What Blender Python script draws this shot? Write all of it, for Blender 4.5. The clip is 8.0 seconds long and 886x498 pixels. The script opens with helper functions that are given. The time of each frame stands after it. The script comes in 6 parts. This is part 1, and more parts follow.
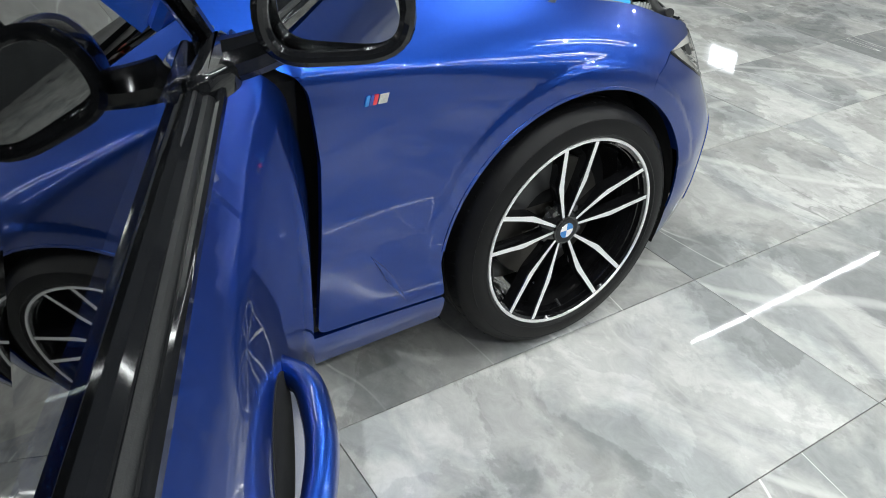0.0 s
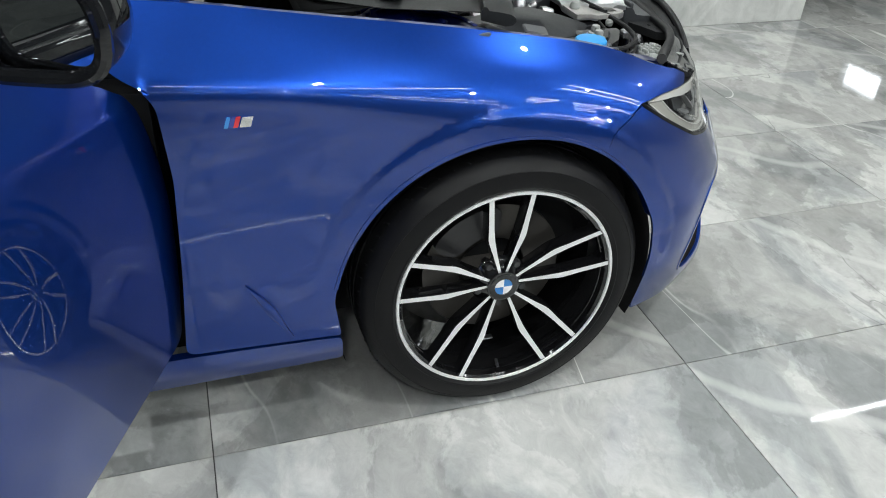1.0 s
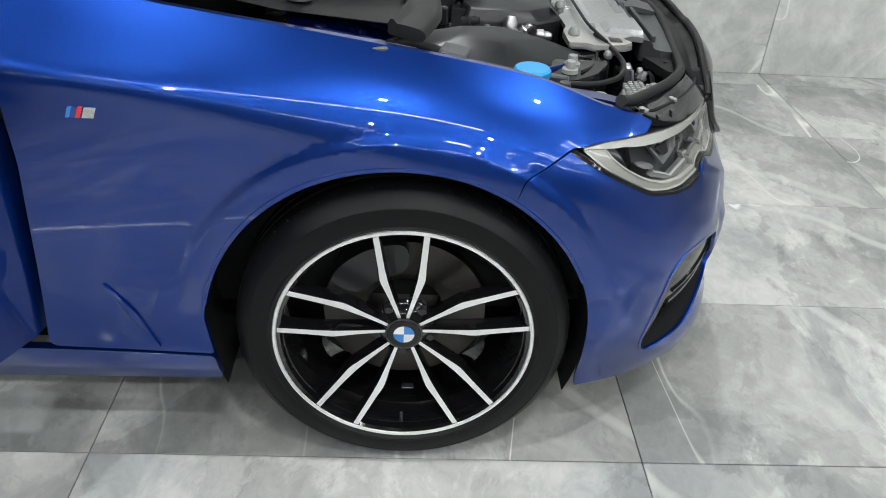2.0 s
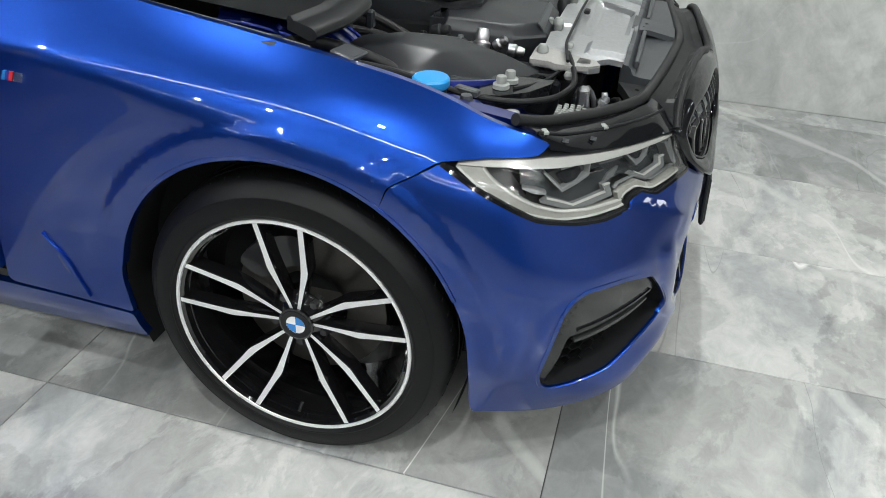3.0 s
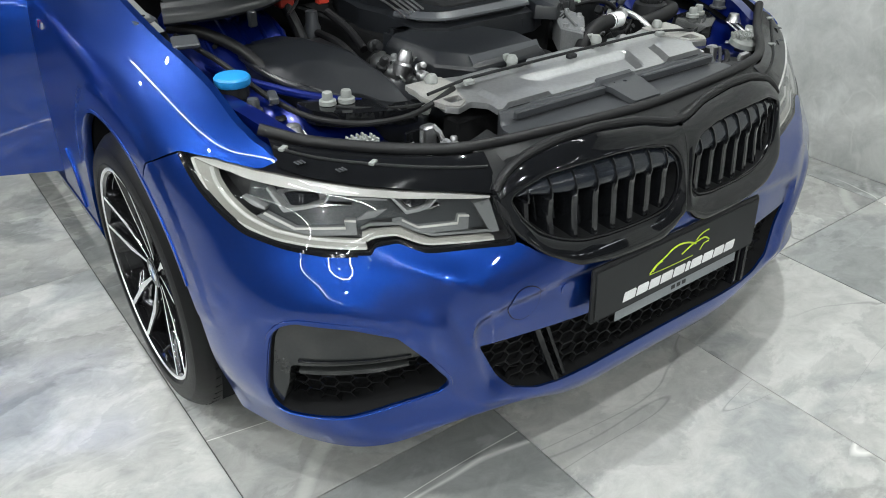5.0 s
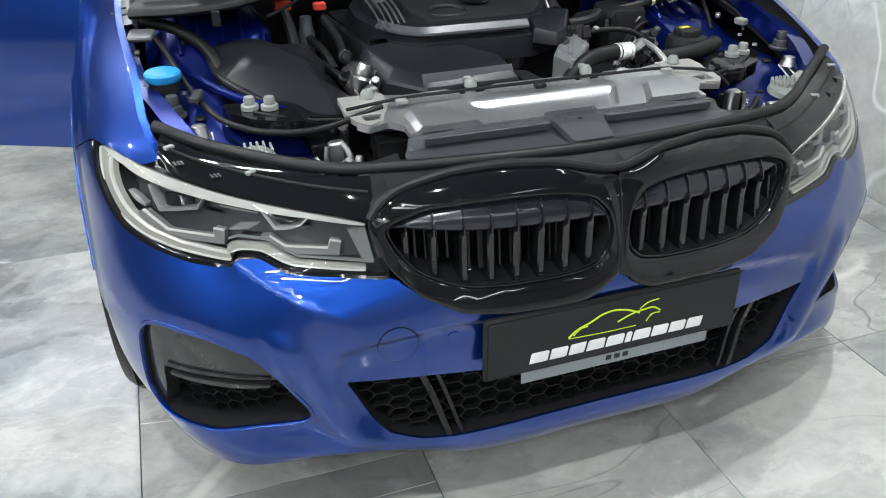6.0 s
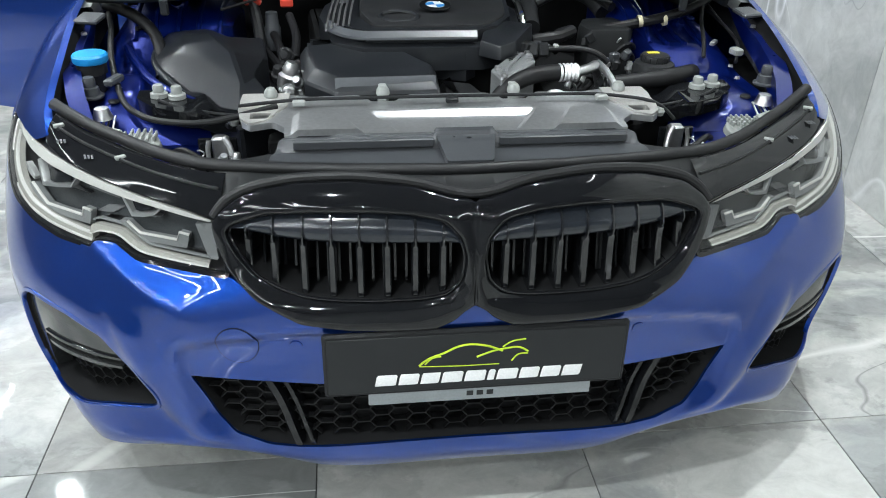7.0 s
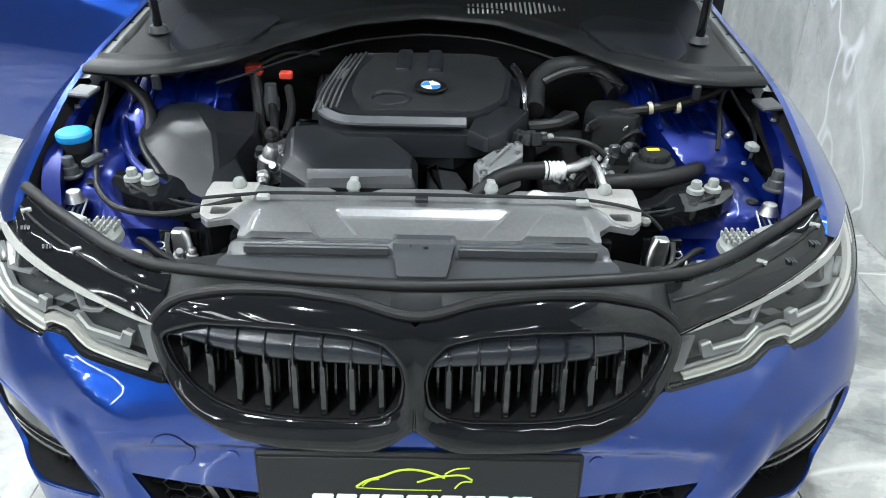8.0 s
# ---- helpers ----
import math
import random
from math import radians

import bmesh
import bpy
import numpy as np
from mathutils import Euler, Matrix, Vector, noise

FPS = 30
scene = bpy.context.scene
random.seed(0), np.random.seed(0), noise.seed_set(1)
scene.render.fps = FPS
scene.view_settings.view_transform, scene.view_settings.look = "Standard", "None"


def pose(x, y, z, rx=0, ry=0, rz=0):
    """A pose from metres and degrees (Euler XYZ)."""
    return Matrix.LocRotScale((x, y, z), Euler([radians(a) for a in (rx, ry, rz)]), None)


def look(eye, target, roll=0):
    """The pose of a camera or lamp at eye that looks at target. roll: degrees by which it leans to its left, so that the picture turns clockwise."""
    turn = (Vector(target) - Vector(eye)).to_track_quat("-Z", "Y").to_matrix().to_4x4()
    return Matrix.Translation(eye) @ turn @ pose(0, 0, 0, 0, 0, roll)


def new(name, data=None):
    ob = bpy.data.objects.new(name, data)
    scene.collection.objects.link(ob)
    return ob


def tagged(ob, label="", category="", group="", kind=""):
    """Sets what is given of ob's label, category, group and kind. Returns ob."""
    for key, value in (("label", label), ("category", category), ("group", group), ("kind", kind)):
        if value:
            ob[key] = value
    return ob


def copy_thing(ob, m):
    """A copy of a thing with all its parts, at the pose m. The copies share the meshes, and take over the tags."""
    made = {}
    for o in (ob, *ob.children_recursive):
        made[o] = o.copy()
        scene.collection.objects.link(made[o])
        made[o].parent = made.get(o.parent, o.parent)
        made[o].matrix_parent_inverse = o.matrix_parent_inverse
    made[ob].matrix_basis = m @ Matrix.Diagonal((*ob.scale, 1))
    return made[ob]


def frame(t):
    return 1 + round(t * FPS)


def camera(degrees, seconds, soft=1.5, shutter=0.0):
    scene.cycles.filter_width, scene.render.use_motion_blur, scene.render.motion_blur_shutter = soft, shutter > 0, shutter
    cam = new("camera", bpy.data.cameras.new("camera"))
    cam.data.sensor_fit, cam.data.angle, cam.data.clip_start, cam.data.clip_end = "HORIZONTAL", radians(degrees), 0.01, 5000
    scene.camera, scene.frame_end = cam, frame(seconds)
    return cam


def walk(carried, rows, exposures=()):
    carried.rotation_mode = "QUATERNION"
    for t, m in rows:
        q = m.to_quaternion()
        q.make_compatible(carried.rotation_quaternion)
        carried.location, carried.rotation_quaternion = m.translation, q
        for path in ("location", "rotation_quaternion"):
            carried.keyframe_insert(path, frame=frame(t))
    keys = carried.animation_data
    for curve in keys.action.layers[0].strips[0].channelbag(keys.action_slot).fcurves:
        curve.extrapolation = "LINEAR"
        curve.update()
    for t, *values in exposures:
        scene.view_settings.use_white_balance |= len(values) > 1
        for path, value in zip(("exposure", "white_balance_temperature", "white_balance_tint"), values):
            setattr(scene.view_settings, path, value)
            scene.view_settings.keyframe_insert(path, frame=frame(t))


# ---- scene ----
cam = camera(59.0, 8.0, 1.0)
PATH = [
    (0, (-2.072, 1.177, 1.343), (-0.69, 0.239, 0.243), 2.5),
    (0.5, (-2.085, 0.921, 1.337), (-0.597, 0.146, 0.249), 2.4),
    (1, (-2.169, 0.597, 1.353), (-0.592, 0.048, 0.253), 3.0),
    (1.5, (-2.091, 0.31, 1.315), (-0.445, -0.04, 0.234), 3.3),
    (2, (-2.086, 0.0, 1.313), (-0.408, -0.093, 0.228), 3.5),
    (3.5, (-1.921, -0.897, 1.326), (-0.368, -0.204, 0.272), 2.2),
    (4, (-1.755, -1.158, 1.335), (-0.33, -0.228, 0.284), 2.1),
    (4.2, (-1.626, -1.235, 1.33), (-0.274, -0.216, 0.265), 1.6),
    (5.3, (-1.089, -1.7, 1.301), (-0.191, -0.234, 0.28), 0.2),
    (5.5, (-0.963, -1.725, 1.277), (-0.143, -0.207, 0.266), 0.2),
    (6, (-0.696, -1.78, 1.288), (-0.113, -0.155, 0.278), 0.2),
    (6.5, (-0.427, -1.883, 1.301), (-0.039, -0.198, 0.295), 0.7),
    (7, (-0.195, -1.842, 1.286), (0.026, -0.127, 0.281), 1.3),
    (7.5, (-0.009, -1.805, 1.327), (0.045, -0.074, 0.327), 0.8),
    (8, (0.035, -1.704, 1.413), (0.043, 0.033, 0.421), 1.2),
]
walk(cam, [(t, look(eye, target, roll)) for t, eye, target, roll in PATH], [(0, .04, 6300, 11), (1, -.11, 6300, 11), (2, -.10, 6350, 12), (4, -.03, 6350, 11), (5.5, .12, 6280, 11), (6.5, .32, 6150, 10), (7, .45, 6100, 10), (8, .69, 6050, 10)])


# ---- light: a closed showroom, lit by rows of ceiling lamps and by bright windows at its far end ----
ROOM = (-8.0, 6.2, -8.0, 5.5, 3.3)          # x0, x1, y0, y1, ceiling height
TUBE_GLOW, SPOT_GLOW, WINDOW_GLOW = 50.0, 3360.0, 6.5

world = bpy.data.worlds.new("showroom_air")
scene.world = world
world.use_nodes = True
world.node_tree.nodes["Background"].inputs["Color"].default_value = (.75, .85, 1, 1)
world.node_tree.nodes["Background"].inputs["Strength"].default_value = .05
scene.view_settings.exposure = 0.0


# ---- materials ----
def node(tree, kind, links=None, operation="", **values):
    n = tree.nodes.new(kind)
    if operation:
        n.operation = operation
    for key, value in values.items():
        n.inputs[key.replace("_", " ")].default_value = value
    for key, source in (links or {}).items():
        tree.links.new(source, n.inputs[key])
    return n


def material(name, color, rough=.5, metal=0.0, coat=0.0, spread=.12, grain=60.0, bump=.0, bump_scale=400.0, rough_spread=.1, specular=.5):
    """A principled surface with a coarse and a fine variation of colour and gloss, at real-world size."""
    m = bpy.data.materials.new(name)
    m.use_nodes = True
    tree = m.node_tree
    p = tree.nodes["Principled BSDF"]
    where = node(tree, "ShaderNodeTexCoord").outputs["Object"]
    coarse = node(tree, "ShaderNodeTexNoise", {"Vector": where}, Scale=grain / 8, Detail=3.0)
    fine = node(tree, "ShaderNodeTexNoise", {"Vector": where}, Scale=grain * 4, Detail=2.0)
    both = tree.nodes.new("ShaderNodeMath")
    both.operation = "ADD"
    tree.links.new(coarse.outputs["Fac"], both.inputs[0])
    tree.links.new(fine.outputs["Fac"], both.inputs[1])
    tone = node(tree, "ShaderNodeMapRange", {"Value": both.outputs[0]})
    for key, value in (("From Min", .6), ("From Max", 1.4), ("To Min", 1 - spread), ("To Max", 1 + spread)):
        tone.inputs[key].default_value = value
    tint = node(tree, "ShaderNodeVectorMath", {"Scale": tone.outputs[0]}, "SCALE")
    tint.inputs[0].default_value = color
    tree.links.new(tint.outputs[0], p.inputs["Base Color"])
    gloss = node(tree, "ShaderNodeMapRange", {"Value": coarse.outputs["Fac"]})
    for key, value in (("From Min", .3), ("From Max", .7), ("To Min", max(0, rough * (1 - rough_spread))), ("To Max", rough * (1 + rough_spread))):
        gloss.inputs[key].default_value = value
    tree.links.new(gloss.outputs[0], p.inputs["Roughness"])
    p.inputs["Metallic"].default_value = metal
    p.inputs["Coat Weight"].default_value = coat
    p.inputs["Coat Roughness"].default_value = .02
    p.inputs["Specular IOR Level"].default_value = specular
    if bump:
        relief = node(tree, "ShaderNodeTexNoise", {"Vector": where}, Scale=bump_scale, Detail=2.0)
        b = node(tree, "ShaderNodeBump", {"Height": relief.outputs["Fac"]}, Strength=bump, Distance=.001)
        tree.links.new(b.outputs["Normal"], p.inputs["Normal"])
    return m


def glowing(name, color, strength):
    m = material(name, color, .4)
    p = m.node_tree.nodes["Principled BSDF"]
    p.inputs["Emission Color"].default_value = (*color, 1)
    p.inputs["Emission Strength"].default_value = strength
    return m


def clear(name, tint, gloss=1.5):
    """A thin clear cover: see-through, with a mirror gloss that grows at grazing angles."""
    m = bpy.data.materials.new(name)
    m.use_nodes = True
    tree = m.node_tree
    tree.nodes.clear()
    seen = node(tree, "ShaderNodeBsdfTransparent", Color=(*tint, 1))
    shine = node(tree, "ShaderNodeBsdfGlossy", Roughness=.015, Color=(1, 1, 1, 1))
    edge = node(tree, "ShaderNodeFresnel", IOR=gloss)
    mix = node(tree, "ShaderNodeMixShader", {"Fac": edge.outputs[0]})
    tree.links.new(seen.outputs[0], mix.inputs[1])
    tree.links.new(shine.outputs[0], mix.inputs[2])
    out = tree.nodes.new("ShaderNodeOutputMaterial")
    tree.links.new(mix.outputs[0], out.inputs["Surface"])
    return m


def car_paint():
    """Deep blue metallic paint under clear coat, with fine flakes."""
    m = material("blue_metallic_paint", (.0036, .0425, .285), .31, .86, 1.0, .05, 30)
    tree = m.node_tree
    p = tree.nodes["Principled BSDF"]
    p.inputs["Coat IOR"].default_value = 1.60
    p.inputs["Coat Roughness"].default_value = .008
    where = node(tree, "ShaderNodeTexCoord").outputs["Object"]
    flake = node(tree, "ShaderNodeTexVoronoi", {"Vector": where}, Scale=2600.0)
    b = node(tree, "ShaderNodeBump", {"Height": flake.outputs["Distance"]}, Strength=.10, Distance=.0004)
    tree.links.new(b.outputs["Normal"], p.inputs["Normal"])
    return m


def marble(name, light, dark, rough, tile=True, scale=1.0, relief=.0, layers=()):
    """Polished grey porcelain with clouds, pale veins and a few thin dark cracks; each tile is cut from another part of the pattern."""
    m = bpy.data.materials.new(name)
    m.use_nodes = True
    tree = m.node_tree
    p = tree.nodes["Principled BSDF"]
    where = node(tree, "ShaderNodeTexCoord").outputs["Object"]
    if tile:
        pick = node(tree, "ShaderNodeObjectInfo").outputs["Random"]
        far = node(tree, "ShaderNodeVectorMath", {"Scale": pick}, "SCALE")
        far.inputs[0].default_value = (37, 53, 29)
        add = node(tree, "ShaderNodeVectorMath")
        tree.links.new(where, add.inputs[0])
        tree.links.new(far.outputs[0], add.inputs[1])
        where = add.outputs[0]
    lean = node(tree, "ShaderNodeMapping", {"Vector": where})
    lean.inputs["Rotation"].default_value = (.3, .2, .6)
    lean.inputs["Scale"].default_value = (1.0 * scale, 1.35 * scale, 1.2 * scale)
    cloud = node(tree, "ShaderNodeTexNoise", {"Vector": lean.outputs[0]}, Scale=1.5, Detail=7.0, Roughness=.58, Distortion=.8)
    ramp = tree.nodes.new("ShaderNodeValToRGB")
    ramp.color_ramp.elements[0].position, ramp.color_ramp.elements[0].color = .44, (*dark, 1)
    ramp.color_ramp.elements[1].position, ramp.color_ramp.elements[1].color = .530, (*light, 1)
    tree.links.new(cloud.outputs["Fac"], ramp.inputs["Fac"])
    fleck = node(tree, "ShaderNodeTexNoise", {"Vector": lean.outputs[0]}, Scale=11.0, Detail=9.0, Roughness=.72, Distortion=.5)
    speck = node(tree, "ShaderNodeMapRange", {"Value": fleck.outputs["Fac"]})
    for key, value in (("From Min", .30), ("From Max", .70), ("To Min", .84), ("To Max", 1.18)):
        speck.inputs[key].default_value = value
    if tile:
        batch = node(tree, "ShaderNodeMapRange", {"Value": pick})
        batch.inputs["To Min"].default_value, batch.inputs["To Max"].default_value = .92, 1.06
        both = tree.nodes.new("ShaderNodeMath")
        both.operation = "MULTIPLY"
        tree.links.new(speck.outputs[0], both.inputs[0])
        tree.links.new(batch.outputs[0], both.inputs[1])
        speck = both
    # torn-edged layers, lighter over darker
    for size, low, soft in layers:
        layer = node(tree, "ShaderNodeTexNoise", {"Vector": lean.outputs[0]}, Scale=size, Detail=10.0, Roughness=.62, Distortion=.35)
        torn = node(tree, "ShaderNodeMapRange", {"Value": layer.outputs["Fac"]})
        for key, value in (("From Min", .5 - soft), ("From Max", .5 + soft), ("To Min", low), ("To Max", 1.04)):
            torn.inputs[key].default_value = value
        speck = node(tree, "ShaderNodeMath", {0: speck.outputs[0], 1: torn.outputs[0]}, "MULTIPLY")
    mottled = node(tree, "ShaderNodeVectorMath", {"Scale": speck.outputs[0]}, "SCALE")
    tree.links.new(ramp.outputs["Color"], mottled.inputs[0])
    base = mottled.outputs[0]

    drawn = node(tree, "ShaderNodeMapping", {"Vector": where})
    drawn.inputs["Rotation"].default_value = (.1, .1, .5)
    drawn.inputs["Scale"].default_value = (.45 * scale, 1.7 * scale, 1.3 * scale)

    def vein(size, width, twist, color, amount, base):
        warp = node(tree, "ShaderNodeTexNoise", {"Vector": drawn.outputs[0]}, Scale=size, Detail=3.0, Roughness=.5, Distortion=twist)
        off = tree.nodes.new("ShaderNodeMath")
        off.operation = "SUBTRACT"
        tree.links.new(warp.outputs["Fac"], off.inputs[0])
        off.inputs[1].default_value = .5
        flat = tree.nodes.new("ShaderNodeMath")
        flat.operation = "ABSOLUTE"
        tree.links.new(off.outputs[0], flat.inputs[0])
        line = node(tree, "ShaderNodeMapRange", {"Value": flat.outputs[0]})
        for key, value in (("From Min", 0), ("From Max", width), ("To Min", amount), ("To Max", 0)):
            line.inputs[key].default_value = value
        gate = node(tree, "ShaderNodeTexNoise", {"Vector": drawn.outputs[0]}, Scale=size * .8, Detail=1.0)
        some = node(tree, "ShaderNodeMapRange", {"Value": gate.outputs["Fac"]})
        for key, value in (("From Min", .50), ("From Max", .62)):
            some.inputs[key].default_value = value
        part_of = tree.nodes.new("ShaderNodeMath")
        part_of.operation = "MULTIPLY"
        tree.links.new(line.outputs[0], part_of.inputs[0])
        tree.links.new(some.outputs[0], part_of.inputs[1])
        mix = tree.nodes.new("ShaderNodeMixRGB")
        mix.inputs["Color2"].default_value = (*color, 1)
        tree.links.new(part_of.outputs[0], mix.inputs["Fac"])
        tree.links.new(base, mix.inputs["Color1"])
        return mix.outputs[0]

    base = vein(.8, .006, .3, tuple(min(1, c * 1.7) for c in light), .95, base)
    base = vein(.55, .0022, .8, tuple(min(1, c * 1.8) for c in light), .9, base)
    base = vein(2.1, .008, .25, tuple(min(1, c * 1.2) for c in light), .25, base)
    base = vein(1.2, .0022, .3, tuple(c * .35 for c in dark), .55, base)
    base = vein(.75, .0016, .5, tuple(c * .4 for c in dark), .4, base)
    band = node(tree, "ShaderNodeTexWave", {"Vector": lean.outputs[0]}, Scale=.22, Distortion=3.2, Detail=4.0, Detail_Scale=1.3, Detail_Roughness=.55)
    streak = node(tree, "ShaderNodeMapRange", {"Value": band.outputs["Fac"]})
    for key, value in (("From Min", .9972), ("From Max", .9999), ("To Min", 0), ("To Max", .42)):
        streak.inputs[key].default_value = value
    mix = tree.nodes.new("ShaderNodeMixRGB")
    mix.inputs["Color2"].default_value = (*(min(1, c * 1.3) for c in light), 1)
    tree.links.new(streak.outputs[0], mix.inputs["Fac"])
    tree.links.new(base, mix.inputs["Color1"])
    base = mix.outputs[0]
    tree.links.new(base, p.inputs["Base Color"])
    haze = node(tree, "ShaderNodeTexNoise", {"Vector": lean.outputs[0]}, Scale=6.0, Detail=4.0)
    gloss = node(tree, "ShaderNodeMapRange", {"Value": haze.outputs["Fac"]})
    for key, value in (("From Min", .3), ("From Max", .7), ("To Min", rough * .7), ("To Max", rough * 1.4)):
        gloss.inputs[key].default_value = value
    tree.links.new(gloss.outputs[0], p.inputs["Roughness"])
    if relief:
        b = node(tree, "ShaderNodeBump", {"Height": haze.outputs["Fac"]}, Strength=relief, Distance=.002)
        tree.links.new(b.outputs["Normal"], p.inputs["Normal"])
    return m


PAINT = car_paint()
GLOSS_BLACK = material("gloss_black_plastic", (.0070, .0075, .0087), .05, 0, 0, .1, 30, 0, 400, .1, .50)
PLASTIC = material("black_moulded_plastic", (.015, .0156, .0168), .48, 0, 0, .2, 60, .25, 900, .1, .22)
COVER_PLASTIC = material("dark_grey_cover_plastic", (.0120, .0134, .0160), .34, 0, 0, .22, 40, .2, 700, .15, .45)
PANEL_GREY = material("grey_moulded_panel", (.046, .049, .054), .36, 0, 0, .12, 40, .15, 600)
WHEEL_BLACK = material("gloss_black_wheel_lacquer", (.006, .006, .0066), .06, 0, .8, .1, 30)
# matt black for liners and trays, and in place of shade in hollows
SHADOW_BLACK = material("matt_shade_black", (.0132, .0134, .0142), .9, 0, 0, .12, 60, 0, 400, .1, .08)
BLADE_GREY = material("dark_grey_gloss_plastic", (.024, .0255, .0255), .13, 0, 0, .12, 40, 0, 400, .2, .6)
RUBBER = material("black_rubber", (.011, .011, .012), .48, 0, 0, .2, 40, .3, 500, .1, .35)
VISOR = material("satin_slate_plastic", (.0125, .0155, .0215), .22, 0, .3, .1, 40)
SLAT = material("satin_black_slat", (.0085, .0092, .0105), .14, 0, .7, .1, 40)
TYRE_RUBBER = material("tyre_rubber", (.0056, .0056, .0061), .44, 0, 0, .25, 30, .3, 800, .1, .20)
HOSE = material("ribbed_hose_rubber", (.008, .008, .009), .5, 0, 0, .15, 60, 0, 400, .1, .3)
MACHINED = material("diamond_cut_aluminium", (.92, .92, .92), .35, .6, 0, .06, 60)
ALU = material("cast_aluminium", (.55, .55, .56), .38, 1.0, 0, .15, 60, .3, 500)
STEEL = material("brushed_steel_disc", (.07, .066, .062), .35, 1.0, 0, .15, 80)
SILVER_PANEL = material("satin_silver_shroud", (0.504, 0.5124, 0.5208), .30, .8, 0, .14, 30, .2, 300)
WHITE_CLIP = material("white_nylon", (0.2652, 0.2769, 0.2652), .4, 0, 0, .06)
CAP_BLUE = material("bright_blue_plastic", (.02, .26, .62), .35, 0, 0, .08)
RED_CAP = material("red_plastic", (.50, .045, .025), .4, 0, 0, .1)
EMBLEM_BLUE = material("enamel_blue", (.03, .20, .55), .15, 0, .8, .04)
EMBLEM_WHITE = material("enamel_white", (.80, .80, .80), .15, 0, .8, .04)
EMBLEM_RED = material("enamel_red", (.55, .03, .04), .2, 0, .8, .04)
EMBLEM_NAVY = material("enamel_navy", (.03, .05, .25), .2, 0, .8, .04)
GUIDE_GREY = material("frosted_light_guide", (.155, .16, .16), .25, 0, .3, .08)
CHROME = material("chrome", (.80, .80, .80), .08, 1.0)
GUIDE_CREAM = material("cream_light_guide", (.27, .265, .24), .25, 0, .3, .08)
LAMP_WHITE = material("milky_light_guide", (.45, .445, .42), .2, 0, .3, .05)
LAMP_GREY = material("lamp_housing_grey", (.21, .215, .22), .25, .5, 0, .1)
LAMP_BRIGHT = material("satin_lamp_bracket", (.26, .265, .265), .3, .5, 0, .1, 60)
MESH_BLACK = material("black_grille_mesh", (.0065, .0066, .007), .42, 0, 0, .2, 60, 0, 400, .1, .25)
LAMP_SMOKE = material("smoked_lamp_bezel", (.045, .049, .052), .22, .2, 0, .2, 60)
PROJECTOR = material("dark_projector_glass", (.012, .013, .015), .04, 0, 0, .1, 60)
LAMP_DARK = material("lamp_housing_dark", (.028, .028, .030), .3, 0, 0, .1)
SIGN_BLACK = material("plate_dark_grey", (.016, .0175, .019), .4, 0, 0, .06, 60, 0, 400, .1, .3)
SIGN_WHITE = material("plate_white", (.82, .82, .82), .4)
SIGN_GREEN = material("plate_lime_green", (.55, .72, .03), .4)
SIGN_TAB = material("plate_grey_tab", (.22, .24, .25), .4)
MIRROR = material("silvered_glass", (.86, .88, .88), .01, 1.0, 0, .01, 10, 0, 1, 0)
LENS = clear("clear_lamp_cover", (.93, .94, .94), 1.5)
WINDOW_GLASS = clear("tinted_side_glass", (.05, .056, .056), 2.2)
TILE = marble("polished_grey_tile", (.46, .46, .44), (.33, .34, .335), .034, True, 1.0, .03, ((1.15, .80, .008), (2.9, .90, .012)))
WALL_STONE = marble("grey_stone_cladding", (.62, .625, .60), (.51, .52, .50), .08, True, .6, 0, ((1.0, .93, .01),))
GROUT = material("dark_grout", (.06, .06, .06), .8)
DARK_WALL = material("dark_grey_wall", (.06, .063, .066), .7, 0, 0, .1, 6)
PLASTER = material("pale_plaster", (.55, .56, .56), .8, 0, 0, .06, 6)
CEILING_PAINT = material("dark_ceiling_paint", (.06, .06, .063), .8, 0, 0, .1, 6)
TUBE = glowing("lamp_diffuser", (.97, 1.0, .96), TUBE_GLOW)
COWL_BLACK = material("matt_cowl_rubber", (.0120, .0128, .0135), .42, 0, 0, .2, 40, .2, 700, .1, .24)
CAST_GREY = material("grey_cast_alloy", (.20, .205, .21), .42, .3, 0, .2, 60, .4, 500)
CAST_PALE = material("pale_cast_alloy", (0.4048, 0.396, 0.3784), .45, .45, 0, .2, 60, .4, 400)
# darker copy of the body blue, for the shade under the bonnet
SHADED_PAINT = material("blue_paint_in_shade", (.0020, .0120, .150), .32, .55, .8, .12, 30)
# lamp highlight on the covers' bevels, put into a pale grey colour
HIGHLIGHT_GREY = material("satin_grey_highlight", (.062, .066, .073), .34, 0, 0, .15, 60)
FLANGE = material("grey_primer_flange", (.15, .155, .155), .42, 0, .2, .15, 50)
HALL_WALL = material("mid_grey_wall", (.24, .245, .25), .6, 0, 0, .1, 6)
SPOT = glowing("spot_lens", (.97, 1.0, .96), SPOT_GLOW)
DAYLIGHT = glowing("daylit_window", (.92, .97, 1.0), WINDOW_GLOW)


# ---- the car's painted skin: plan outline at bumper height, and an upright section at each station ----
STATIONS = []


def station(x, y, heights, setbacks):
    STATIONS.append((x, y, heights, setbacks))


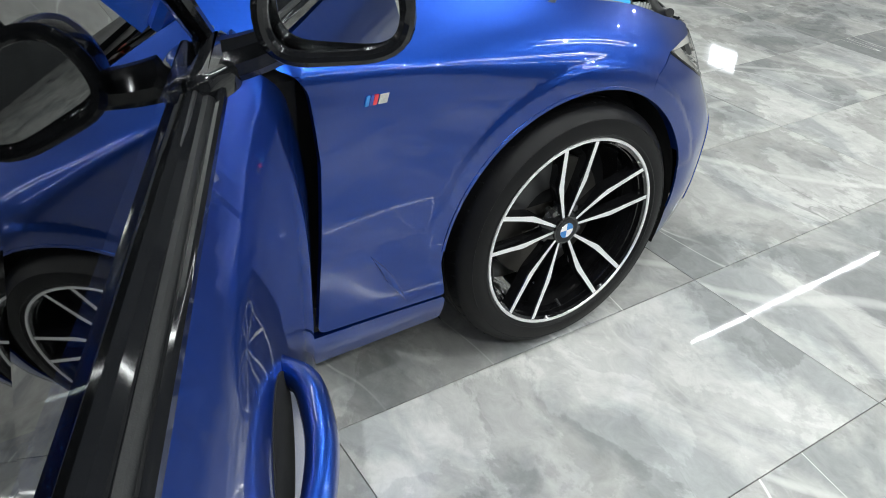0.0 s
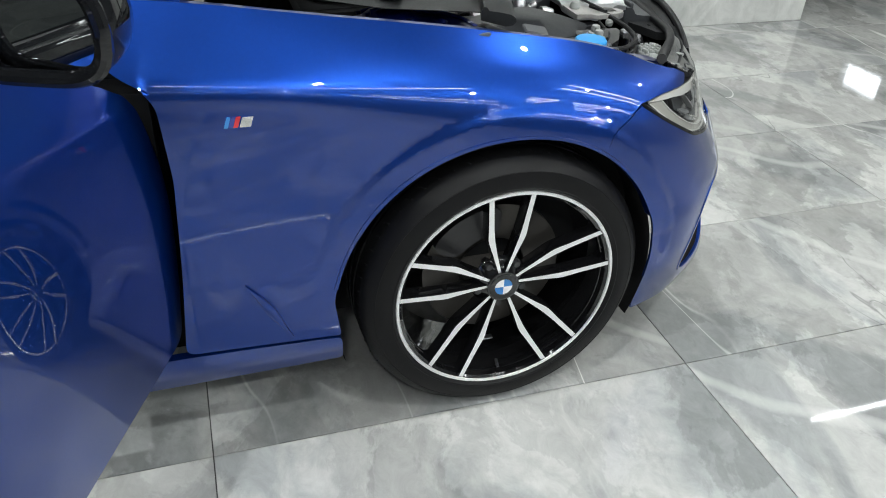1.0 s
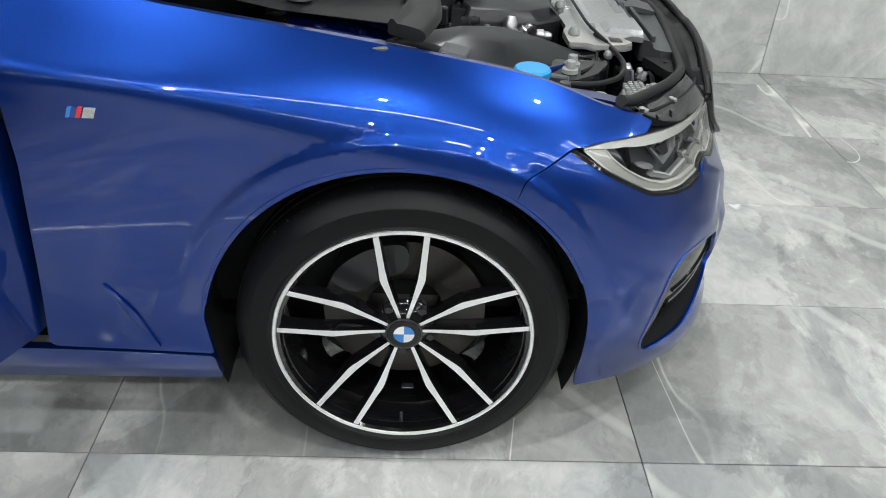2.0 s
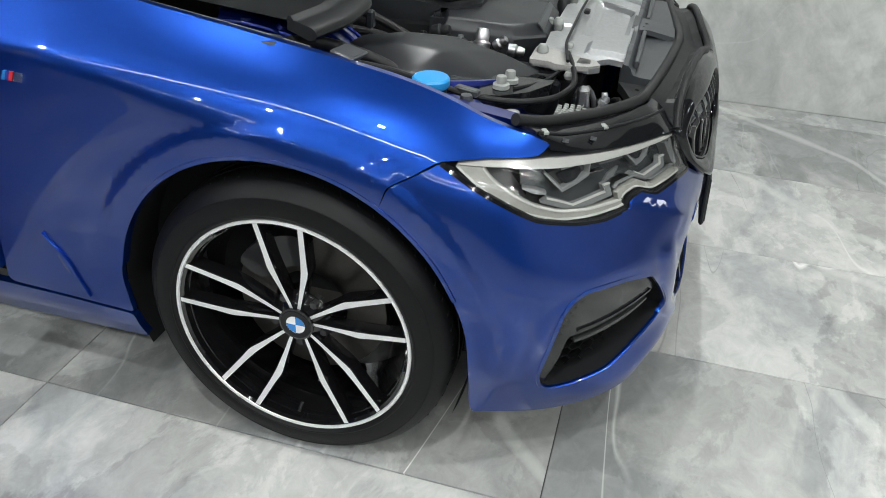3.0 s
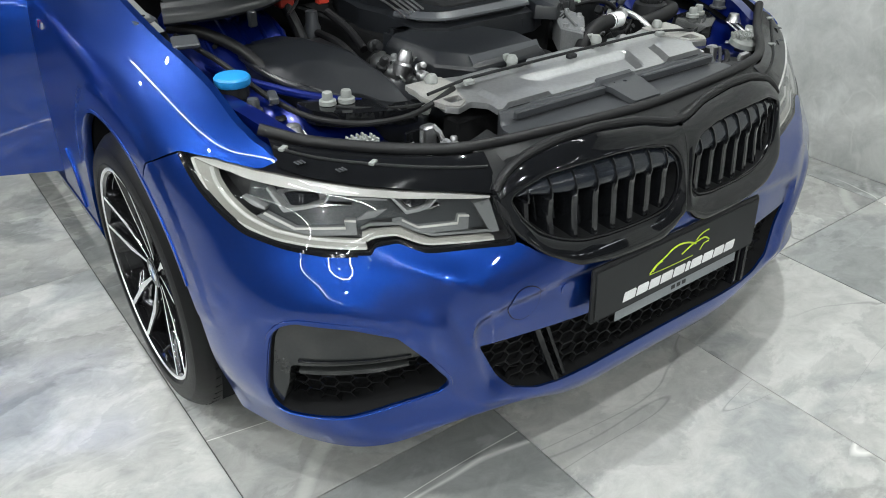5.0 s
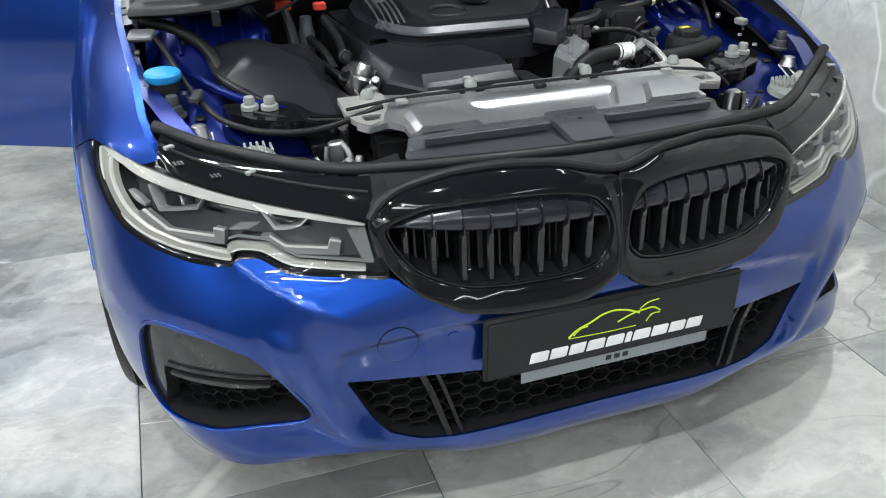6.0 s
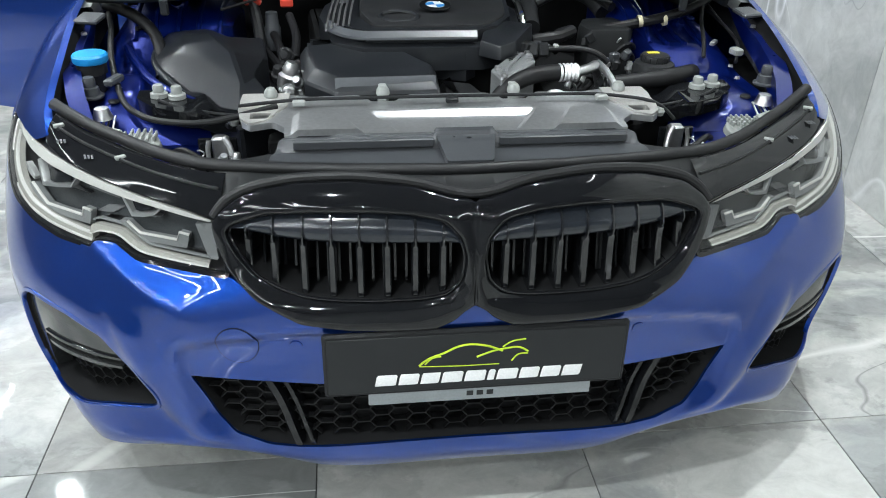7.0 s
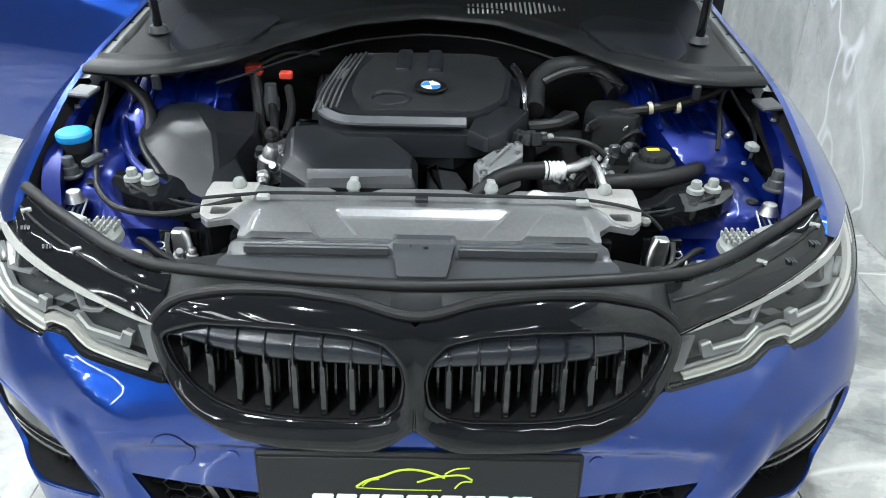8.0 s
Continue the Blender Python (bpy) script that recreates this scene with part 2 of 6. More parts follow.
station(0, -.768, [0.178, 0.218, .30, .39, .47, .54, .60, .67, .72, .76], [.018, -.002, .008, .006, 0, .003, .010, .024, .045, .085])
station(.25, -.763, [0.176, 0.217, .30, .39, .47, .54, .60, .67, .72, .76], [0.014, -0.003, .008, .006, 0, .006, .018, .034, .055, .095])
station(.42, -.746, [0.216, 0.236, .30, .39, .47, .54, .60, .67, .72, .76], [0.021, -0.003, .010, .004, 0, .015, .052, .072, .095, .135])
station(.54, -.722, [0.228, 0.247, .30, .39, .47, .54, .60, .67, .72, .76], [0.008, -0.010, .008, .002, .002, .024, .066, .092, .118, .155])
station(.68, -.655, [0.199, 0.234, .30, .39, .47, .54, .60, .67, .73, .77], [-0.010, -0.012, .012, .003, .004, .027, .065, .096, .124, .159])
station(.80, -.553, [.162, .222, .30, .39, .47, .54, .60, .67, .73, .77], [.042, .017, .010, .000, -.003, .018, .048, .079, .110, .145])
station(.868, -.42, [0.174, 0.238, .32, .40, .47, .54, .60, .67, .735, .765], [0.040, 0.023, -.006, -.011, -.013, -.003, .014, .040, .084, .116])
station(.893, -.25, [0.168, 0.235, .32, .40, .47, .55, .62, .70, .775, .822], [0.026, 0.017, .006, -.002, -.006, -.006, -.002, .012, .068, .130])
station(.903, 0, [.19, .27, .34, .42, .50, .60, .675, .735, .806, .872], [.030, .006, .004, .003, .002, 0, .001, .006, .042, .120])
station(.903, .35, [.19, .27, .34, .42, .50, .60, .70, .787, .826, .920], [.040, .006, .008, .010, .010, .010, .012, .014, .028, .126])
station(.905, .70, [.19, .27, .34, .42, .50, .60, .72, .826, .852, .962], [.040, .006, .007, .007, .006, .007, .014, .027, .040, .138])
station(.905, .95, [.19, .27, .34, .42, .50, .60, .72, .832, .860, .968], [.040, .006, .006, .005, .004, .007, .022, .038, .054, .145])
station(.905, 1.9, [.19, .27, .34, .42, .50, .60, .72, .845, .878, .975], [.040, .006, .006, .005, .004, .007, .022, .040, .056, .150])

station(.895, 2.85, [.19, .27, .34, .42, .50, .60, .70, .865, .935, 1.00], [.040, .006, .006, .006, .004, 0, .006, .020, .075, .165])
station(.80, 3.62, [.22, .30, .38, .46, .54, .62, .72, .88, .97, 1.04], [.030, .006, .004, .002, 0, 0, .010, .04, .075, .12])
station(.60, 3.85, [.24, .32, .40, .48, .56, .64, .74, .88, .99, 1.06], [.030, .006, .002, 0, 0, .01, .030, .05, .070, .10])
station(0, 3.93, [.24, .32, .40, .48, .56, .64, .74, .88, 1.0, 1.07], [.030, .006, .002, 0, 0, .01, .030, .05, .065, .09])


def smooth_slopes(h, f):
    """Slopes of a smooth curve without overshoot through the rows of f, h apart."""
    step = np.diff(f, axis=0) / h
    mean = np.zeros_like(f)
    left, right = step[:-1], step[1:]
    w1, w2 = 2 * h[1:] + h[:-1], h[1:] + 2 * h[:-1]
    ok = left * right > 0
    safe = lambda a: np.where(ok, a, 1.0)
    mean[1:-1] = np.where(ok, (w1 + w2) / (w1 / safe(left) + w2 / safe(right)), 0)
    mean[0], mean[-1] = step[0], step[-1]
    return mean


def glide(knots, f, x):
    """Values at x (n,) of the curves f (k, m) given at the knots."""
    h = np.diff(knots)[:, None]
    m = smooth_slopes(h, f)
    i = np.clip(np.searchsorted(knots, x) - 1, 0, len(knots) - 2)
    t = ((x - knots[i]) / h[i, 0])[:, None]
    return (2 * t**3 - 3 * t**2 + 1) * f[i] + (t**3 - 2 * t**2 + t) * h[i] * m[i] + (3 * t**2 - 2 * t**3) * f[i + 1] + (t**3 - t**2) * h[i] * m[i + 1]


_plan = np.array([[-STATIONS[1][0], STATIONS[1][1]]] + [[s[0], s[1]] for s in STATIONS] + [[-.60, 3.85]])


def _catmull(t):
    i = np.clip(t.astype(int), 0, len(STATIONS) - 2)
    u = (t - i)[:, None]
    a, b, c, d = (_plan[i + k] for k in range(4))
    return .5 * (2 * b + (c - a) * u + (2 * a - 5 * b + 4 * c - d) * u**2 + (3 * b - a - 3 * c + d) * u**3)


_tt = np.linspace(0, len(STATIONS) - 1, 1600)
_cc = _catmull(_tt)
_ss = np.r_[0, np.cumsum(np.linalg.norm(np.diff(_cc, axis=0), axis=1))]
S_KNOTS = np.interp(np.arange(len(STATIONS)), _tt, _ss)
def soften(f, sigma, axis, even_start):
    """A table smoothed along one axis; slopes carry on past its ends, or the table mirrors at its start."""
    f = np.moveaxis(f, axis, 0)
    k = int(3 * sigma) + 1
    w = np.exp(-.5 * (np.arange(-k, k + 1) / sigma) ** 2)
    w /= w.sum()
    head = f[k:0:-1] if even_start else 2 * f[:1] - f[k:0:-1]
    wide = np.concatenate([head, f, 2 * f[-1:] - f[-2:-k - 2:-1]])
    out = sum(w[i] * wide[i:i + len(f)] for i in range(2 * k + 1))
    return np.moveaxis(out, 0, axis)


# the plan outline at even steps, its curvature eased
_even = np.arange(0, _ss[-1], .005)
_line = np.stack([np.interp(_even, _ss, _cc[:, k]) for k in (0, 1)], 1)
_cc = np.stack([soften(_line[:, 0], 6.0, 0, False), soften(_line[:, 1], 6.0, 0, True)], 1)
_ss = _even
_nn = np.gradient(_cc, axis=0)
_nn = np.stack([-_nn[:, 1], _nn[:, 0]], 1)
_nn *= -1 / np.linalg.norm(_nn, axis=1)[:, None]
_hh = np.array([s[2] for s in STATIONS])
_dd = np.array([s[3] for s in STATIONS])
ROWS = _hh.shape[1]


# dense tables of the section's height and setback, smoothed so that the sheet metal has no flat spots
S_STEP, V_STEP = .005, .05
_sg = np.arange(0, S_KNOTS[-1], S_STEP)
_vg = np.linspace(0, ROWS - 1, 181)


def dense(f):
    f = glide(S_KNOTS, f, _sg)
    m = smooth_slopes(np.ones((ROWS - 1, 1)), f.T).T
    i = np.clip(_vg.astype(int), 0, ROWS - 2)
    t = _vg - i
    g = (2 * t**3 - 3 * t**2 + 1) * f[:, i] + (t**3 - 2 * t**2 + t) * m[:, i] + (3 * t**2 - 2 * t**3) * f[:, i + 1] + (t**3 - t**2) * m[:, i + 1]
    return soften(soften(g, 10.0, 0, True), 7.0, 1, False)


_zg, _bg = dense(_hh), dense(_dd)


def on_table(g, a, v):
    i = np.clip((a / S_STEP).astype(int), 0, len(_sg) - 2)
    j = np.clip((v / V_STEP).astype(int), 0, len(_vg) - 2)
    p, q = a / S_STEP - i, v / V_STEP - j
    return (1 - p) * ((1 - q) * g[i, j] + q * g[i, j + 1]) + p * ((1 - q) * g[i + 1, j] + q * g[i + 1, j + 1])


def sunk_side(v):
    """How far out the sunk middle of the bumper reaches, row by row."""
    return np.interp(v, [1.2, 2.07, 3.04, 3.5, 3.8, 4.4], [.372, .476, .508, .513, .507, .49])


def sunk_top(s):
    """The row of its upper edge."""
    return np.interp(s, [0, .30, .43, .50], [4.35, 4.28, 4.08, 3.84])


def skin(s, v, lift=0.0):
    """Points of the right-hand skin (n, 3): s metres round the plan from the nose (below 0: the left side), v from 0 (bottom) to 9 (top edge)."""
    s, v = np.atleast_1d(np.asarray(s, float)), np.atleast_1d(np.asarray(v, float))
    a = np.abs(s)
    z, back = on_table(_zg, a, v), on_table(_bg, a, v) - lift
    cx, cy = np.interp(a, _ss, _cc[:, 0]), np.interp(a, _ss, _cc[:, 1])
    # flared band round the front wheel arch, and the sunk middle of the bumper
    band = np.hypot(cy - .012, z - .33)
    back = back - np.where(a > .9, .0042 * np.clip((.428 - band) / .008, 0, 1) * np.clip((z - .42) / .16, 0, 1) ** np.where(cy > 0, 1, .3), 0)
    fall = lambda t: 1 / (1 + np.exp(np.clip(t, -40, 40)))
    back = back + .012 * fall((a - sunk_side(v)) / .0026) * fall((v - sunk_top(a)) / .05) * fall((2.1 - v) / .22) * (a < .8)
    # pressed shoulder line along the wing, fading out over the front wheel
    back = back - .0070 * np.interp(v, [6.9, 7.88, 8.42], [0, 1, 0]) * np.clip((a - 1.66) / .22, 0, 1) * (a < 2.112)
    ease = lambda t: np.clip(t, 0, 1) ** 2 * (3 - 2 * np.clip(t, 0, 1))
    # crowned strake between the corner intake and the sunk middle
    across = (a - np.interp(v, [1.2, 2.07, 3.04, 4.2], [.455, .522, .566, .604])) / .042
    back = back - .009 * np.clip(1 - across**2, 0, 1) * ease((v - 1.0) / .5) * (1 - ease((v - 3.9) / .7))
    nx, ny = np.interp(a, _ss, _nn[:, 0]), np.interp(a, _ss, _nn[:, 1])
    return np.stack([-np.sign(s + 1e-12) * (cx - nx * back), cy - ny * back, z], 1)


_vv = np.linspace(0, ROWS - 1, 400)


def rise(s, z):
    """The row v at which the skin at s has the height z."""
    return float(np.interp(z, skin(np.full(400, float(s)), _vv)[:, 2], _vv))
# ---- end of skin ----


# ---- mesh tools ----
def part(name, verts, faces, mat, parent=None, label="", smooth=35):
    """One mesh object, under its thing or part."""
    me = bpy.data.meshes.new(name)
    me.from_pydata([tuple(map(float, v)) for v in verts], [], [tuple(map(int, f)) for f in faces])
    me.validate()
    me.materials.append(mat)
    if smooth:
        me.shade_smooth()
        me.set_sharp_from_angle(angle=radians(smooth))
    ob = new(name, me)
    ob.parent = parent
    return tagged(ob, label)


def joined(*pieces):
    """Several (verts, faces) as one."""
    verts, faces = [], []
    for v, f in pieces:
        n = len(verts)
        verts += [tuple(p) for p in v]
        faces += [tuple(i + n for i in face) for face in f]
    return verts, faces


def moved(piece, m):
    return [tuple(m @ Vector(v)) for v in piece[0]], piece[1]


def even(points, step, ease=2, closed=True):
    """A line resampled at even steps, its corners eased."""
    p = np.array(points, float)
    if closed:
        p = np.vstack([p, p[:1]])
    run = np.r_[0, np.cumsum(np.linalg.norm(np.diff(p, axis=0), axis=1))]
    n = max(3, int(round(run[-1] / step)))
    at = np.linspace(0, run[-1], n + 1)
    q = np.stack([np.interp(at, run, p[:, k]) for k in range(p.shape[1])], 1)
    if closed:
        q = q[:-1]
    for _ in range(ease):
        if closed:
            q = .5 * q + .25 * (np.roll(q, 1, 0) + np.roll(q, -1, 0))
        else:
            q[1:-1] = .5 * q[1:-1] + .25 * (q[:-2] + q[2:])
    return q


def within(points, loop):
    x, y = points[:, 0], points[:, 1]
    inside = np.zeros(len(points), bool)
    for (x0, y0), (x1, y1) in zip(loop, np.roll(loop, -1, 0)):
        cross = (y0 > y) != (y1 > y)
        inside ^= cross & (x < (x1 - x0) * (y - y0) / (y1 - y0 + 1e-15) + x0)
    return inside


V_SIZE = .07


def panel(outline, holes=(), lift=0.0, depth=.012, step=.014, ease=2, ground=skin, creases=()):
    """A sheet of the skin trimmed to an outline of (s, v), with holes, and its edges folded inwards by depth."""
    from mathutils.geometry import delaunay_2d_cdt
    size = np.array([1, V_SIZE])
    loops = [even(np.array(o, float) * size, step * .6, ease) for o in (outline, *holes)]
    lines = [even(np.array(l, float) * size, step * .6, 1, False) for l in creases]
    edge = np.vstack(loops + lines)
    lo, hi = loops[0].min(0), loops[0].max(0)
    gx, gy = np.meshgrid(np.arange(lo[0], hi[0], step), np.arange(lo[1], hi[1], step))
    gx[1::2] += step / 2
    grid = np.stack([gx.ravel(), gy.ravel()], 1)
    keep = within(grid, loops[0])
    for h in loops[1:]:
        keep &= ~within(grid, h)
    grid = grid[keep]
    near = np.array([np.min(((edge - g) ** 2).sum(1)) for g in grid]) if len(grid) else np.zeros(0)
    grid = grid[near > (.55 * step) ** 2]
    pts = np.vstack([edge, grid])
    ring, start = [], 0
    for l in loops:
        ring += [(start + i, start + (i + 1) % len(l)) for i in range(len(l))]
        start += len(l)
    for l in lines:
        ring += [(start + i, start + i + 1) for i in range(len(l) - 1)]
        start += len(l)
    out, _, tris, origin, _, _ = delaunay_2d_cdt([Vector(p) for p in pts], ring, [], 0, 1e-7)
    flat = np.array([(v.x, v.y) for v in out])
    tris = np.array([t for t in tris if len(t) == 3])
    mid = flat[tris].mean(1)
    keep = within(mid, loops[0])
    for h in loops[1:]:
        keep &= ~within(mid, h)
    tris = tris[keep]
    if callable(lift):
        lift = lift(flat)
    top = ground(flat[:, 0], flat[:, 1] / V_SIZE, lift)
    out_way = ground(flat[:, 0], flat[:, 1] / V_SIZE, lift + .01) - top
    a, b, c = (top[tris[:, k]] for k in range(3))
    wrong = (np.cross(b - a, c - a) * out_way[tris[:, 0]]).sum(1) < 0
    tris[wrong] = tris[wrong][:, ::-1]
    verts, faces = [tuple(v) for v in top], [tuple(t) for t in tris]
    if depth:
        back = ground(flat[:, 0], flat[:, 1] / V_SIZE, lift - depth)
        count = {}
        for a, b, c in faces:
            for e in ((a, b), (b, c), (c, a)):
                count[tuple(sorted(e))] = count.get(tuple(sorted(e)), 0) + 1
        rim = [e for e, k in count.items() if k == 1]
        place = {}
        for i in {i for e in rim for i in e}:
            place[i] = len(verts)
            verts.append(tuple(back[i]))
        faces += [(a, b, place[b], place[a]) for a, b in rim]
    return verts, faces


def well(outline, depth, lift=0.0, ease=2):
    """A pit sunk into the skin: its side walls and its floor."""
    loop = even(np.array(outline, float) * (1, V_SIZE), .008, ease)
    n = len(loop)
    rows = [skin(loop[:, 0], loop[:, 1] / V_SIZE, lift - depth * f) for f in (0, .5, 1)]
    walls = ([tuple(p) for r in rows for p in r], [(k * n + i, k * n + (i + 1) % n, (k + 1) * n + (i + 1) % n, (k + 1) * n + i) for k in range(2) for i in range(n)])
    return joined(walls, panel(outline, (), lift - depth, 0, .02, ease))


def ribbon(line, width, lift=0.0, thick=.006, step=.01, ground=skin, taper=None, straight=False):
    """A raised strip of the given width that runs along a line of (s, v) on the skin."""
    size = np.array([1, V_SIZE])
    mid = np.array(line, float) * size if straight else even(np.array(line, float) * size, step, 3, False)
    way = np.gradient(mid, axis=0)
    way /= np.linalg.norm(way, axis=1)[:, None] + 1e-9
    side = np.stack([-way[:, 1], way[:, 0]], 1)
    n = len(mid)
    half = width / 2 * (np.ones(n) if taper is None else np.interp(np.linspace(0, 1, n), np.linspace(0, 1, len(taper)), taper))[:, None]
    rows = []
    for off, up in ((-1, -thick), (-1, -.2 * thick), (-.7, 0), (.7, 0), (1, -.2 * thick), (1, -thick)):
        q = mid + off * half * side
        rows.append(ground(q[:, 0], q[:, 1] / V_SIZE, lift + up))
    verts = [tuple(p) for r in rows for p in r]
    faces = [(k * n + i, k * n + i + 1, (k + 1) * n + i + 1, (k + 1) * n + i) for k in range(5) for i in range(n - 1)]
    faces += [tuple(k * n for k in range(6)), tuple(k * n + n - 1 for k in range(6))[::-1]]
    return verts, faces


def tube(points, r, sides=10, step=.02, ease=3, closed=False, ribs=0.0):
    """A round hose or bar along a line of places; ribs: the height of corrugations."""
    p = even(points, step, ease, closed)
    n = len(p)
    way = np.roll(p, -1, 0) - np.roll(p, 1, 0) if closed else np.gradient(p, axis=0)
    way /= np.linalg.norm(way, axis=1)[:, None] + 1e-9
    up = np.cross(way[0], (0, 0, 1.0))
    if np.linalg.norm(up) < .1:
        up = np.cross(way[0], (1.0, 0, 0))
    verts, faces = [], []
    for i in range(n):
        up = up - way[i] * (up @ way[i])
        up /= np.linalg.norm(up) + 1e-9
        other = np.cross(way[i], up)
        rr = (r[0] + (r[1] - r[0]) * i / (n - 1) if isinstance(r, tuple) else r) + (ribs if i % 2 else 0)
        for k in range(sides):
            a = 2 * math.pi * k / sides
            verts.append(tuple(p[i] + rr * (math.cos(a) * up + math.sin(a) * other)))
    for i in range(n if closed else n - 1):
        j = (i + 1) % n
        faces += [(i * sides + k, i * sides + (k + 1) % sides, j * sides + (k + 1) % sides, j * sides + k) for k in range(sides)]
    if not closed:
        faces += [tuple(range(sides))[::-1], tuple((n - 1) * sides + k for k in range(sides))]
    return verts, faces


def lathe(profile, m=Matrix(), sides=48, arc=1.0):
    """A turned body: profile rows of (radius, height), about the z axis of m."""
    verts, faces = [], []
    n = len(profile)
    for k in range(sides + (arc < 1)):
        a = 2 * math.pi * arc * k / sides
        verts += [tuple(m @ Vector((r * math.cos(a), r * math.sin(a), h))) for r, h in profile]
    for k in range(sides):
        j = (k + 1) % sides if arc == 1 else k + 1
        for i in range(n - 1):
            faces.append((k * n + i, j * n + i, j * n + i + 1, k * n + i + 1))
    return verts, faces


def inset(loop, by):
    """A closed (n, 2) loop moved inwards."""
    p = np.array(loop, float)
    area = np.sum(p[:, 0] * np.roll(p[:, 1], -1) - np.roll(p[:, 0], -1) * p[:, 1])
    d = np.roll(p, -1, 0) - np.roll(p, 1, 0)
    d /= np.linalg.norm(d, axis=1)[:, None] + 1e-9
    return p + by * np.sign(area) * np.stack([-d[:, 1], d[:, 0]], 1)


def prism(outline, z0, z1, bevel=.006, m=Matrix(), step=.012, ease=2, draft=0.0, top=None, round_edge=.3):
    """An upright body over an outline (x, y), with eased corners and a rounded top edge. top: a function that adds to the height at (x, y)."""
    p = even(outline, step, ease)
    area = np.sum(p[:, 0] * np.roll(p[:, 1], -1) - np.roll(p[:, 0], -1) * p[:, 1])
    if area < 0:
        p = p[::-1]
    n = len(p)
    rings = [(p, z0), (inset(p, draft), z1 - bevel), (inset(p, draft + bevel * round_edge), z1 - bevel * round_edge), (inset(p, draft + bevel), z1)]
    verts = []
    for k, (q, z) in enumerate(rings):
        verts += [tuple(m @ Vector((x, y, z + (top(x, y) if top and k else 0)))) for x, y in q]
    faces = [(k * n + i, k * n + (i + 1) % n, (k + 1) * n + (i + 1) % n, (k + 1) * n + i) for k in range(3) for i in range(n)]
    faces += [tuple(3 * n + i for i in range(n)), tuple(range(n))[::-1]]
    return verts, faces


def block(w, d, h, bevel=.003, m=Matrix()):
    """A box with rounded edges, standing on the origin of m."""
    b = min(bevel, w / 3, d / 3, h / 3)
    out = [(-w / 2 + b, -d / 2), (w / 2 - b, -d / 2), (w / 2, -d / 2 + b), (w / 2, d / 2 - b), (w / 2 - b, d / 2), (-w / 2 + b, d / 2), (-w / 2, d / 2 - b), (-w / 2, -d / 2 + b)]
    p = np.array(out)
    verts = []
    for k, (shrink, z) in enumerate(((b, 0), (0, b), (0, h - b), (b, h))):
        q = p * (1 - 2 * shrink / np.array([w, d]))
        verts += [tuple(m @ Vector((x, y, z))) for x, y in q]
    faces = [(k * 8 + i, k * 8 + (i + 1) % 8, (k + 1) * 8 + (i + 1) % 8, (k + 1) * 8 + i) for k in range(3) for i in range(8)]
    faces += [tuple(range(8))[::-1], tuple(24 + i for i in range(8))]
    return verts, faces


def chiselled(top, base, drop, bevel=.004, ridges=(), faces=None):
    """A moulded body of flat faces with narrow bevelled edges: top and ridge points, the faces between them, and walls down from the first base points to a depth."""
    bm = bmesh.new()
    vs = [bm.verts.new(p) for p in [*top, *ridges]]
    low = [bm.verts.new((p[0], p[1], drop)) for p in top[:base]]
    for f in faces:
        bm.faces.new([vs[i] for i in f])
    for i in range(base):
        j = (i + 1) % base
        bm.faces.new((vs[i], vs[j], low[j], low[i]))
    bmesh.ops.recalc_face_normals(bm, faces=bm.faces)
    bmesh.ops.bevel(bm, geom=[e for e in bm.edges if len(e.link_faces) == 2], offset=bevel, segments=1, affect="EDGES", clamp_overlap=True)
    bmesh.ops.triangulate(bm, faces=[f for f in bm.faces if len(f.verts) > 4])
    bm.verts.index_update()
    out = [tuple(v.co) for v in bm.verts], [tuple(v.index for v in f.verts) for f in bm.faces]
    bm.free()
    return out


def turned(x, y, z, rx=0, ry=0, rz=0):
    return pose(x, y, z, rx, ry, rz)


def thing(name, place, label, category, group=""):
    ob = new(name)
    ob.location = place
    ob.empty_display_size = .1
    return tagged(ob, label, category, group)


# ---- the showroom ----
X0, X1, Y0, Y1, TOP = ROOM
WALL_X, WALL_END = 1.66, -2.95


def slab(x0, x1, y0, y1, z0, z1):
    return block(x1 - x0, y1 - y0, z1 - z0, .0005, turned((x0 + x1) / 2, (y0 + y1) / 2, z0))


floor = tagged(part("floor", *slab(X0, X1, Y0, Y1, -.06, -.0045), GROUT, None, "", 0), "polished grey marble-look floor tiles with thin dark joints", "floor", kind="structure")
for name, box_of in (("wall_west", (X0 - .2, X0, Y0 - .2, Y1 + .2)), ("wall_north", (X0, X1, Y1, Y1 + .2)), ("wall_far_east", (X1, X1 + .2, Y0, Y1))):
    tagged(part(name, *slab(*box_of, 0, TOP), DARK_WALL, None, "", 0), "dark grey plain showroom wall", "wall", kind="structure")
ceiling = tagged(part("ceiling", *slab(X0 - .2, X1 + .2, Y0 - .2, Y1 + .2, TOP, TOP + .1), CEILING_PAINT, None, "", 0), "dark painted showroom ceiling", "ceiling", kind="structure")
